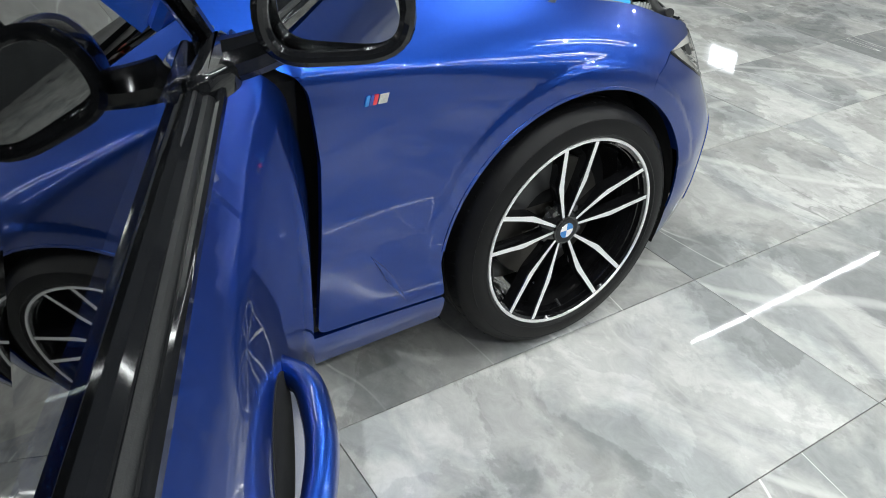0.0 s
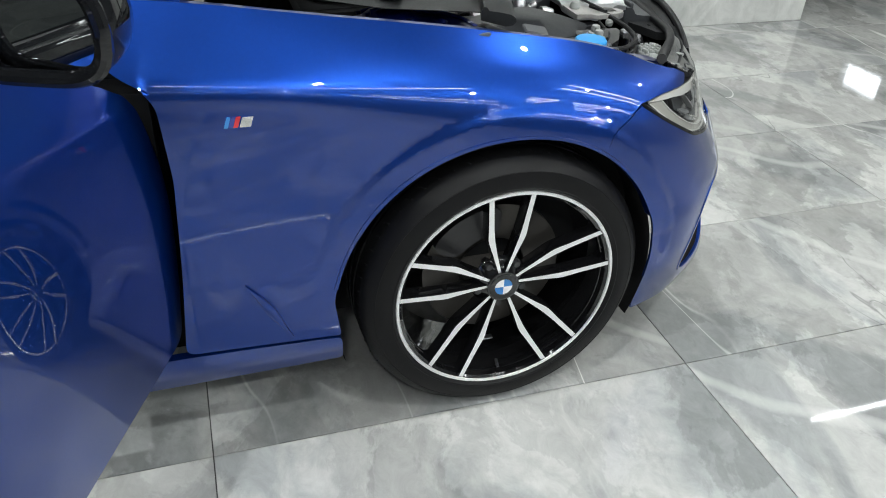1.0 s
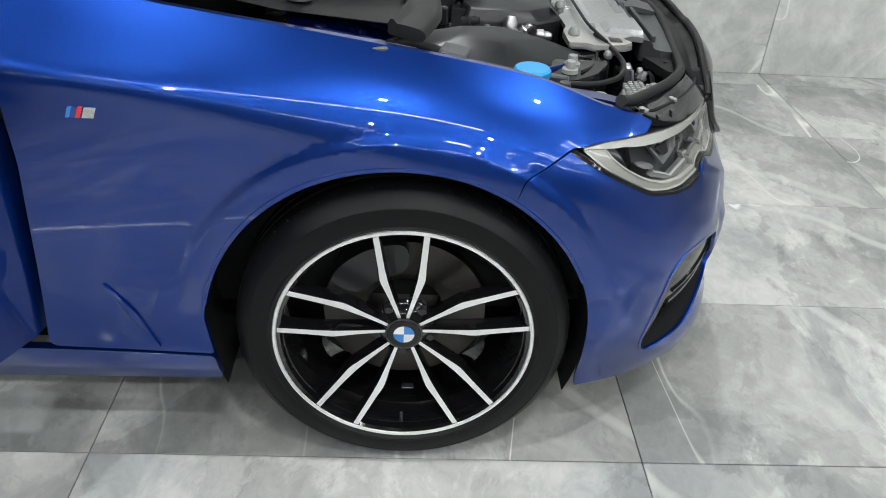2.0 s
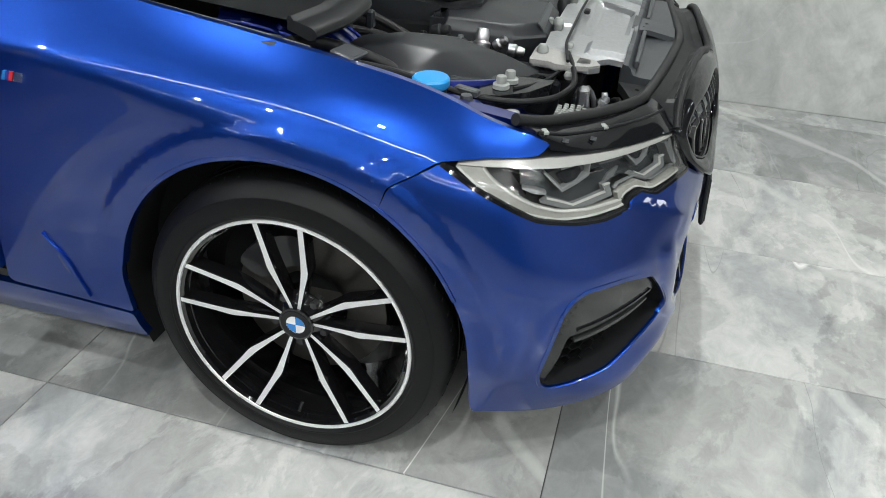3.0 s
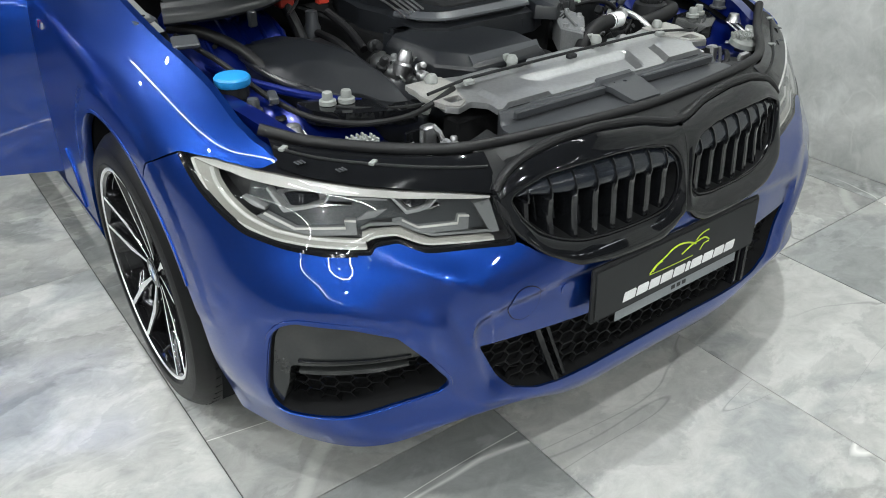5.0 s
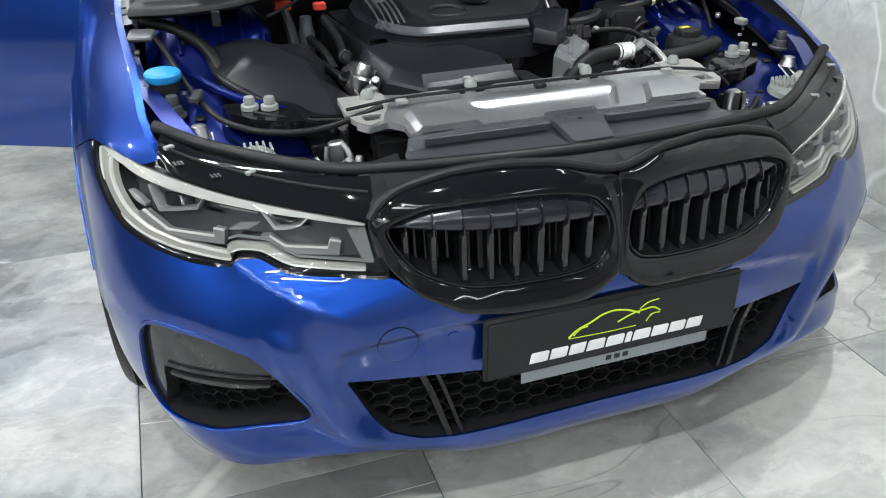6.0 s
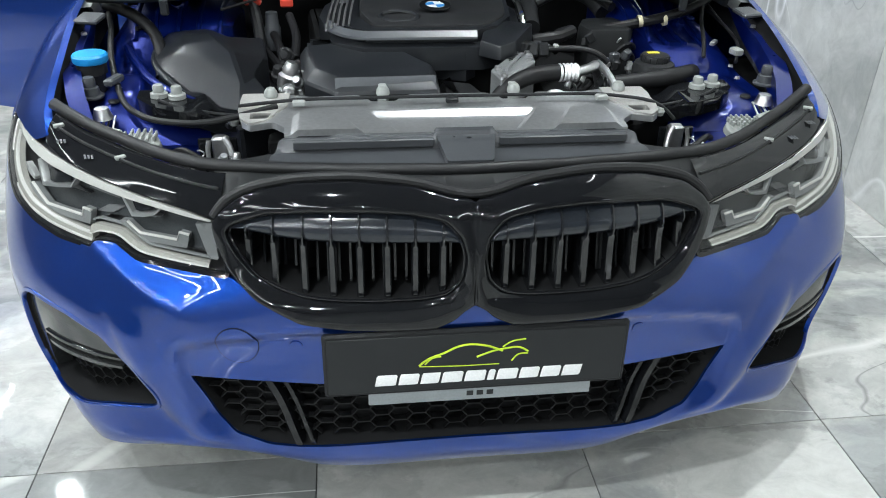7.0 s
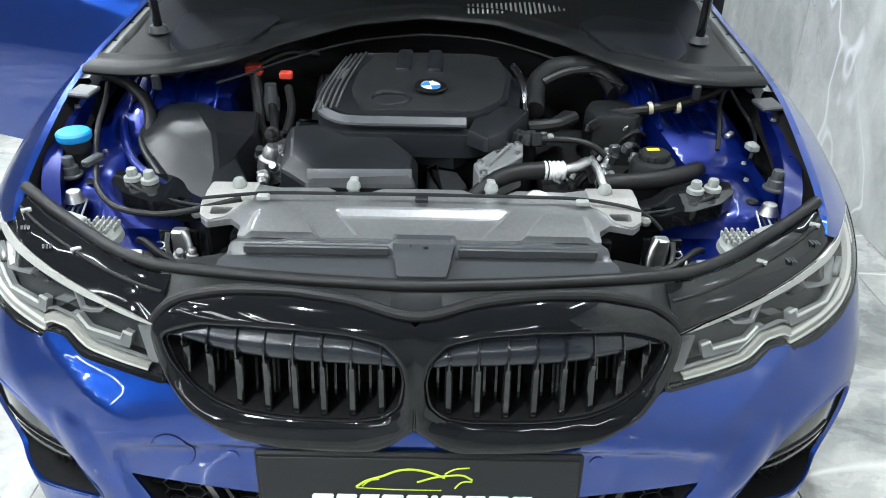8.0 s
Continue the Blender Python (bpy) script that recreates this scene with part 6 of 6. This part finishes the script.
emblem(cover, turned(.008, -.025, .8680, 6, 0, 12), .036)
part("filler_ring", *tube([(-.078 + .042 * math.cos(a), -.080 + .030 * math.sin(a), .864 + float(cover_top(-.078, -.08 + .03 * math.sin(a)))) for a in np.linspace(0, 2 * math.pi, 26, False)], .005, 8, .01, 0, True), COVER_PLASTIC, cover)
for x in (-.06, .015):
    part("cover_rib", *prism([(x - .018, .10), (x + .018, .10), (x + .018, .29), (x - .018, .29)], .85, .870, .004, Matrix(), .012, 1, 0, cover_top), COVER_PLASTIC, cover)
# strip along the front bevel, pale in place of a highlight
part("cover_bevel", *moulding([(-.242, -.070, .837), (-.228, -.112, .837), (-.203, -.146, .836), (-.172, -.170, .836), (-.10, -.171, .836), (.085, -.171, .836)], [(-.004, -.006), (-.003, -.001), (.010, .010), (.014, .008)]), HIGHLIGHT_GREY, cover, "pale satin front edge", 30)
part("cover_flap", *prism([(.085, -.195), (.125, -.235), (.165, -.205), (.225, -.10), (.17, -.075), (.11, -.10)], .80, .845, .006, Matrix(), .01, 0, .003, lambda x, y: -.12 * max(0, -.1 - y)), COVER_PLASTIC, cover)

# intake silencer in front of the engine
flat = [(-.284, -.128, .808), (-.231, -.112, .808), (-.092, -.150, .808), (-.026, -.255, .802), (-.030, -.320, .798), (-.205, -.326, .798), (-.262, -.270, .802)]
edge_of = [(-.300, -.118, .784), (-.231, -.098, .784), (-.082, -.136, .784), (-.012, -.250, .780), (-.014, -.346, .774), (-.222, -.352, .774), (-.284, -.286, .778)]
fold = [tuple(range(7, 14))] + [(i, (i + 1) % 7, 7 + (i + 1) % 7, 7 + i) for i in range(7)]
silencer = part("intake_box", *chiselled(edge_of, 7, .62, .004, flat, fold), COVER_PLASTIC, car, "dark grey plastic intake silencer", 20)
# the box's front bevel gets the same painted highlight
part("box_bevel", *moulding([(-.222, -.338, .786), (-.12, -.334, .786), (-.022, -.330, .786)], [(-.004, -.006), (-.003, -.001), (.009, .013), (.012, .011)]), HIGHLIGHT_GREY, silencer, "pale satin front edge", 30)
part("box_step", *prism([(-.285, -.085), (-.10, -.09), (.09, -.15), (.06, -.185), (-.08, -.140), (-.225, -.108), (-.28, -.122)], .74, .812, .010, Matrix(), .01, 0, .002, None, .98), COVER_PLASTIC, silencer, "", 22)
part("intake_duct", *prism([(-.004, -.165), (.08, -.19), (.105, -.26), (.06, -.345), (-.006, -.35)], .60, .742, .02, Matrix(), .012, 1, .01, lambda x, y: .10 * (y + .25)), PLASTIC, car, "black moulded intake duct")
part("intake_duct", *tube([(-.30, -.10, .74), (-.325, -.15, .745), (-.315, -.22, .74)], .026, 14, .012, 2, False, .002), ALU, car, "foil-wrapped pipe")
for k, (px, py, pz, w) in enumerate(((-.318, -.22, .775, .03), (-.345, -.18, .765, .02), (-.30, -.26, .77, .018), (-.33, -.13, .79, .022), (-.315, -.30, .76, .02))):
    part("pipe_union", *lathe([(0, w * .9), (w * .4, w * .85), (w * .55, w * .4), (w * .5, 0), (w * .7, -w * .2), (w * .6, -w)], turned(px, py, pz, 25 * k, 20 - 15 * k, 0), 12), ALU if k % 2 == 0 else PLASTIC, car)

# fittings on the left of the engine
block_top = [(.098, -.275), (.165, -.180), (.203, -.190), (.197, -.254), (.157, -.297), (.108, -.342)]
unit = part("throttle_unit", *chiselled([(x, y, .800 + .10 * (x - .15)) for x, y in block_top], 6, .735, .004, (), [tuple(range(6))]), CAST_GREY, car, "grey cast throttle unit", 20)
for x, y in ((.112, -.278), (.166, -.192), (.19, -.20), (.186, -.248), (.116, -.328)):
    part("unit_bolt", *lathe([(0, .007), (.006, .007), (.0075, 0)], turned(x, y, .799 + .10 * (x - .15)), 6), ALU, unit)
for k in range(3):
    part("unit_bar", *block(.030, .004, .002, .0005, turned(.158, -.228 + .011 * k, .801, 0, -5, 25)), PLASTIC, unit)
part("unit_rib", *tube([(.125, -.30, .800), (.15, -.25, .803), (.175, -.21, .806)], .004, 8), CAST_GREY, unit)
for k in range(5):
    part("plug", *block(.018, .022, .030, .003, turned(.185 + .012 * k, -.175 + .012 * (k % 2), .79, 0, 20, 40 + 15 * k)), PLASTIC, unit)
hose = part("coolant_hose", *tube([(.085, -.347, .730), (.112, -.338, .768), (.150, -.322, .790), (.19, -.312, .796), (.242, -.306, .795)], .0175, 14), HOSE, car, "black coolant hose")
part("hose_collar", *tube([(.232, -.307, .795), (.275, -.303, .794)], .0165, 14, .0045, 0, False, .003), MACHINED, hose)
part("pipe", *tube([(.27, -.303, .794), (.305, -.297, .796), (.325, -.262, .800), (.335, -.235, .79), (.35, -.23, .74)], .0105, 12), ALU, car, "bright aluminium pipe")
part("pipe", *tube([(.335, -.245, .795), (.345, -.29, .79), (.35, -.33, .77), (.36, -.37, .74)], .008, 10), ALU, car)
part("vacuum_pipe", *tube([(.215, -.17, .80), (.26, -.165, .805), (.31, -.175, .808), (.36, -.19, .802), (.375, -.195, .78)], .0065, 10), HOSE, car)
part("pipe_clip", *block(.012, .016, .014, .002, turned(.262, -.165, .80)), WHITE_CLIP, car)
for k in range(4):
    part("pleated_pipe", *tube([(.225, -.10 + .03 * k, .805 - .012 * k), (.28, -.105 + .028 * k, .812 - .012 * k), (.325, -.06 + .03 * k, .815 - .01 * k)], .014, 10, .012, 2, False, .0015), HOSE, car)
part("charge_pipe", *tube([(.245, .02, .80), (.255, .12, .835), (.30, .18, .855), (.38, .19, .86), (.43, .16, .85), (.45, .10, .82)], .024, 14), PLASTIC, car, "black charge air pipe")
part("charge_pipe", *tube([(.27, .10, .84), (.33, .13, .862), (.42, .14, .862), (.455, .06, .84)], .012, 10), HOSE, car)
part("reservoir", *prism([(.37, -.05), (.47, -.06), (.50, .0), (.47, .08), (.38, .07), (.355, .01)], .70, .815, .012, Matrix(), .012, 1, .004), COWL_BLACK, car, "black fluid reservoir")
part("injector_pipe", *tube([(.205, .16, .86), (.212, .10, .866), (.222, .04, .845), (.225, .0, .80)], .008, 10), CHROME, car)
tank = part("coolant_tank", *lathe([(0, .030), (.028, .030), (.030, .026), (.030, .016), (.042, .012), (.046, 0), (.046, -.06), (.03, -.09)], turned(.464, -.238, .780), 32), PLASTIC, car, "black coolant tank with ribbed cap")
for k in range(14):
    a = 2 * math.pi * k / 14
    part("cap_rib", *block(.004, .004, .012, .001, turned(.464 + .030 * math.cos(a), -.238 + .030 * math.sin(a), .796)), PLASTIC, tank)
part("cap_label", *block(.026, .012, .0012, .0004, turned(.462, -.228, .8102, 0, 0, 5)), material("yellow_label", (.75, .62, .05), .5), tank, "yellow cap label")
part("tank_hose", *tube([(.34, -.30, .765), (.40, -.305, .772), (.47, -.295, .775), (.53, -.265, .775), (.565, -.21, .76)], .018, 12), HOSE, car, "black tank hose")
part("tank_hose", *tube([(.335, -.345, .75), (.345, -.31, .765), (.38, -.285, .77)], .007, 8), HOSE, car)
part("loom", *tube([(.40, .0, .80), (.46, -.02, .815), (.55, -.015, .83), (.63, .02, .84), (.69, .06, .85), (.72, .09, .86)], .012, 10), HOSE, car, "black wiring loom")
for x, y in ((.50, -.022), (.565, -.010)):
    part("loom_clip", *lathe([(.0135, -.005), (.0145, 0), (.0135, .005)], turned(x, y, .826, 0, 80, 0), 14), material("cream_tape", (.55, .5, .35), .6), car)
part("loom", *tube([(.69, .06, .85), (.66, .0, .83), (.652, -.06, .79), (.64, -.10, .76)], .005, 8), HOSE, car)
part("loom", *tube([(.70, .08, .85), (.715, .02, .82), (.725, -.05, .80), (.715, -.12, .79), (.69, -.16, .765)], .004, 8), HOSE, car)
part("plug", *block(.022, .030, .016, .003, turned(.700, -.135, .775, 0, 0, 10)), WHITE_CLIP, car)
part("plug", *block(.012, .030, .010, .002, turned(.665, -.085, .785, 0, 0, -40)), ALU, car)
part("relay_box", *lathe([(0, .02), (.03, .02), (.038, .008), (.04, -.02)], turned(.675, .155, .855, 10, 0, 0), 20), PLASTIC, car, "black relay housing")
for k, (px, py, pz, a) in enumerate(((.40, -.16, .77, 20), (.39, -.20, .765, 70), (.42, -.17, .78, 50), (.36, -.15, .76, 100))):
    part("connector", *block(.022, .016, .022, .003, turned(px, py, pz, 10 * k, 0, a)), PLASTIC if k % 2 else PANEL_GREY, car)
part("alternator_can", *lathe([(0, .02), (.03, .02), (.034, .014), (.034, -.05)], turned(.215, -.375, .745, 40, 15, 0), 24), ALU, car, "bright metal filter can")
for k, (x0, y0) in enumerate(((.10, -.30), (.20, -.36), (.29, -.37), (.0, -.42))):
    part("hose", *tube([(x0, y0, .70), (x0 + .04, y0 + .03, .74), (x0 + .08, y0 + .02, .72), (x0 + .12, y0 + .05, .66)], .012, 10), HOSE, car)

# small fittings that fill the dark gaps: unions, clips, plugs and thin hoses
clutter = random.Random(11)
for cx, cy, cz, rx, ry, count in ((-.305, -.18, .745, .03, .10, 12), (.33, -.22, .745, .07, .09, 16), (.40, -.10, .77, .06, .06, 8), (-.44, -.53, .69, .05, .03, 7), (.45, -.53, .69, .05, .03, 7), (.24, -.08, .79, .02, .06, 5)):
    for k in range(count):
        px, py, pz = cx + clutter.uniform(-rx, rx), cy + clutter.uniform(-ry, ry), cz + clutter.uniform(-.025, .02)
        turn = (clutter.uniform(-40, 40), clutter.uniform(-40, 40), clutter.uniform(0, 180))
        kind = k % 4
        if kind == 0:
            part("union", *lathe([(0, .016), (.006, .016), (.0075, .012), (.0075, .006), (.011, .004), (.011, -.004), (.007, -.006), (.007, -.02)], turned(px, py, pz, *turn), 10), ALU if k % 8 else CAST_GREY, car)
        elif kind == 1:
            part("plug", *block(clutter.uniform(.012, .022), clutter.uniform(.010, .02), clutter.uniform(.014, .026), .002, turned(px, py, pz, *turn)), PLASTIC if k % 3 else PANEL_GREY, car)
        elif kind == 2:
            part("hose", *tube([(px, py, pz - .03), (px + .012, py - .01, pz), (px + .035, py + clutter.uniform(-.02, .02), pz + .008), (px + .055, py + .02, pz - .02)], clutter.uniform(.004, .008), 8), HOSE, car)
        else:
            part("clip", *block(.010, .004, .014, .001, turned(px, py, pz + .01, *turn)), WHITE_CLIP if k % 8 == 3 else ALU, car)

# fittings on the right of the engine
red = part("jump_terminal", *block(.040, .034, .026, .004, turned(-.418, .135, .835)), RED_CAP, car, "red covered jump terminal")
part("terminal_stalk", *tube([(-.418, .13, .84), (-.405, .10, .79), (-.40, .06, .72)], .014, 10), PLASTIC, red)
part("vacuum_valve", *lathe([(0, .03), (.014, .028), (.016, .0), (.02, -.01), (.018, -.06)], turned(-.372, .09, .80), 16), PANEL_GREY, car)
part("vacuum_valve", *block(.030, .020, .018, .003, turned(-.335, .10, .838)), RED_CAP, car)
for k, pts in enumerate(([(-.37, .08, .78), (-.35, .0, .77), (-.34, -.06, .74)], [(-.40, .05, .76), (-.37, -.02, .75), (-.33, -.10, .73)], [(-.33, .09, .82), (-.31, .02, .79), (-.315, -.05, .76)], [(-.42, .2, .84), (-.36, .26, .86), (-.28, .27, .85)])):
    part("hose", *tube(pts, .010, 10), HOSE, car)
# black solids added under the fittings, so that gaps look deeply shaded
part("bay_shade_block", *prism([(-.26, -.10), (.24, -.10), (.28, .35), (-.30, .35)], .40, .78, .02), SHADOW_BLACK, car)
part("bay_shade_block", *prism([(.24, -.40), (.60, -.30), (.62, .15), (.26, .2)], .40, .70, .02), SHADOW_BLACK, car)
part("bay_shade_block", *prism([(-.62, -.30), (-.30, -.46), (-.30, .2), (-.52, .2)], .40, .66, .02), SHADOW_BLACK, car)
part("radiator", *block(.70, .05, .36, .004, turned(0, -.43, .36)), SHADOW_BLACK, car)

# cowl: arched rubber moulding, scuttle covers, windscreen foot
COWL = [(-.755, -.015, .888), (-.66, -.045, .892), (-.555, -.045, .897), (-.45, .020, .902), (-.353, .18, .905), (-.207, .340, .912), (-.019, .410, .918), (.175, .380, .912), (.333, .215, .905), (.439, .045, .902), (.545, -.040, .897), (.65, -.045, .892), (.745, -.02, .888)]


cowl = part("cowl_moulding", *moulding(COWL, [(.012, -.014), (-.002, -.011), (-.008, -.004), (-.006, .004), (.004, .010), (.030, .014), (.046, .015), (.052, .022), (.058, .022), (.062, .014), (.062, -.004)]), COWL_BLACK, car, "matt black arched cowl moulding", 50)
run = even(COWL, .03, 2, False)
n = len(run)
part("cowl_wire", *tube([(p[0], p[1] - .006, p[2] - .045) for p in run[10:-10:3]], .0035, 8), HOSE, cowl)
back = np.stack([run[:, 0] * 1.02, np.full(n, .56) - .10 * np.abs(run[:, 0]), np.full(n, .955)], 1)
midr = .5 * (run + back) + (0, 0, -.012)
run, midr, back = (np.stack([np.clip(q[:, 0], -.715, .715), q[:, 1], q[:, 2]], 1) for q in (run, midr, back))
scuttle = part("scuttle_cover", [*run, *midr, *back], [(k * n + i, k * n + i + 1, (k + 1) * n + i + 1, (k + 1) * n + i) for k in range(2) for i in range(n - 1)], COWL_BLACK, car, "matt black scuttle cover with vent louvres")
for s in (1, -1):
    part("scuttle_lid", *sheet([(s * .42, .10), (s * .55, .02), (s * .60, .10), (s * .62, .30), (s * .45, .36), (s * .37, .28)], lambda x, y: .922 + .08 * (y - .1), (), 0, .03, .02, 2), COVER_PLASTIC, scuttle)
for k in range(34):
    part("louvre", *block(.0050, .066, .010, .001, turned(.10 + .0128 * k, .442 + .0012 * k, .924 + .0003 * k, 8, 0, 0)), WHITE_CLIP, scuttle)
for s in (1, -1):
    part("cowl_end", *block(.052, .050, .010, .003, turned(s * .738, -.074, .852, 8, 0, 14 * s)), PANEL_GREY, cowl)
    part("cowl_bracket", *block(.018, .014, .034, .003, turned(s * .585, -.058, .858)), COVER_PLASTIC, cowl)
    # pale flange inside the wing's upper edge, with bolt holes, from the cowl to the screen
    ys = np.linspace(-.01, .66, 30)
    edge_s = np.interp(ys, _cc[_ss > .95][:, 1], _ss[_ss > .95])
    top = skin(edge_s, np.full(30, 8.96), -.003)
    top[:, 0] = np.abs(top[:, 0]) * s
    rows = [top + (-s * a, 0, b) for a, b in ((.002, -.010), (.006, -.004), (.030, -.002), (.034, -.008), (.036, -.030))]
    flange = part("wing_flange", [tuple(p) for r in rows for p in r], [(k * 30 + i, k * 30 + i + 1, (k + 1) * 30 + i + 1, (k + 1) * 30 + i)[::s] for k in range(4) for i in range(29)], FLANGE, car, "pale grey wing flange beside the scuttle")
    # bolt holes are uncut: black discs give their shade
    for i in (4, 9, 14, 19, 24):
        p = .5 * (rows[1][i] + rows[2][i])
        part("flange_hole_shade", *lathe([(0, .0016), (.0050, .0016), (.0056, 0)], turned(*p), 12), SHADOW_BLACK, flange)


# ---- the rest of the car, out of sight of the walk: flanks, tail, roof, glass and the raised bonnet ----
REAR_ARCH = 1.43 + 2.851
tail = float(_ss[-1])
rear = [(3.265, 1.36), (3.90, 1.36)] + [(REAR_ARCH + .364 * math.cos(a), rise(REAR_ARCH + .364 * math.cos(a), .33 + .364 * math.sin(a))) for a in np.linspace(math.pi - .15, .15, 12)] + [(4.70, 1.2), (4.9, .2), (5.3, 0), (tail, 0), (tail, 8.95), (5.2, 8.95), (4.6, 8.95), (3.9, 8.9), (3.265, 8.3)]
for side in (1, -1):
    part("rear_quarter", *panel(rear if side > 0 else mirrored(rear), (), .001, .015, .03, 1), PAINT, car, "glossy blue rear body side")
closed = [(2.125, 7.85), (2.10, 6.9), (2.09, 5.7), (2.105, 3.75), (2.12, 1.4), (3.20, 1.36), (3.25, 4), (3.25, 8.2)]
part("front_door", *panel(mirrored(closed), (), .001, .02, .03, 1), PAINT, car, "closed glossy blue front door")


def hood_grid(x0, x1, y0, y1, height, nx=16, ny=12):
    """A curved sheet across the car: half-widths x0 at y0 and x1 at y1, height a function of f (0..1 along y) and u (-1..1 across)."""
    verts = []
    for j in range(ny + 1):
        f = j / ny
        for i in range(nx + 1):
            u = 2 * i / nx - 1
            verts.append((u * (x0 + (x1 - x0) * f), y0 + (y1 - y0) * f, height(f, u)))
    return verts, [(j * (nx + 1) + i, j * (nx + 1) + i + 1, (j + 1) * (nx + 1) + i + 1, (j + 1) * (nx + 1) + i) for j in range(ny) for i in range(nx)]


part("windscreen", *hood_grid(.70, .55, .56, 1.28, lambda f, u: .955 + .42 * f - .03 * u * u - .04 * f * (1 - f)), WINDOW_GLASS, car, "tinted windscreen")
part("roof", *hood_grid(.55, .53, 1.28, 2.55, lambda f, u: 1.375 + .22 * f * (1 - f) - .035 * u**2), PAINT, car, "glossy blue roof")
part("rear_window", *hood_grid(.53, .58, 2.55, 3.25, lambda f, u: 1.375 - .27 * f - .035 * u**2), WINDOW_GLASS, car, "tinted rear window")
part("boot_lid", *hood_grid(.66, .60, 3.22, 3.80, lambda f, u: 1.105 - .03 * f - .03 * u**2), PAINT, car, "glossy blue boot lid")
for s in (1, -1):
    if s > 0:
        side_glass = [(.80, .90, .94), (.79, 2.9, .99), (.60, 2.62, 1.34), (.56, 1.9, 1.41), (.575, 1.35, 1.36)]
    else:
        side_glass = [(-.79, 1.83, .96), (-.79, 2.9, .99), (-.60, 2.62, 1.34), (-.56, 1.9, 1.41)]
    part("side_window", side_glass, [tuple(range(len(side_glass)))], WINDOW_GLASS, car, "tinted side window", 0)
    part("roof_pillar", *tube([(s * .74, .60, .95), (s * .66, .95, 1.19), (s * .575, 1.28, 1.37), (s * .56, 1.9, 1.42), (s * .58, 2.55, 1.37), (s * .70, 3.25, 1.08)], .030, 10, .05), PAINT, car, "glossy blue roof pillar")
# a solid black block stands in for the shaded cabin
part("cabin", *prism([(-.70, .70), (.72, .70), (.72, 3.2), (-.70, 3.2)], .25, .90, .04, Matrix(), .05), SHADOW_BLACK, car, "dark cabin")
part("underbody", *prism([(-.66, -.50), (.66, -.50), (.68, 3.7), (-.68, 3.7)], .17, .30, .02, Matrix(), .05), SHADOW_BLACK, car, "black underbody tray")

# raised bonnet
tilt = Matrix.Translation((0, .58, .965)) @ pose(0, 0, 0, -62, 0, 0)
outer = hood_grid(.775, .60, 0, -1.20, lambda f, u: .05 * f * 0 + .045 * (1 - u * u) - .09 * f**3, 20, 16)
bonnet = part("bonnet", *moved(outer, tilt), PAINT, car, "raised glossy blue bonnet")
part("bonnet_lining", *moved(hood_grid(.70, .52, -.05, -1.12, lambda f, u: -.025 + .03 * (1 - u * u) - .07 * f**3, 12, 10), tilt), PLASTIC, bonnet, "black felt bonnet lining")
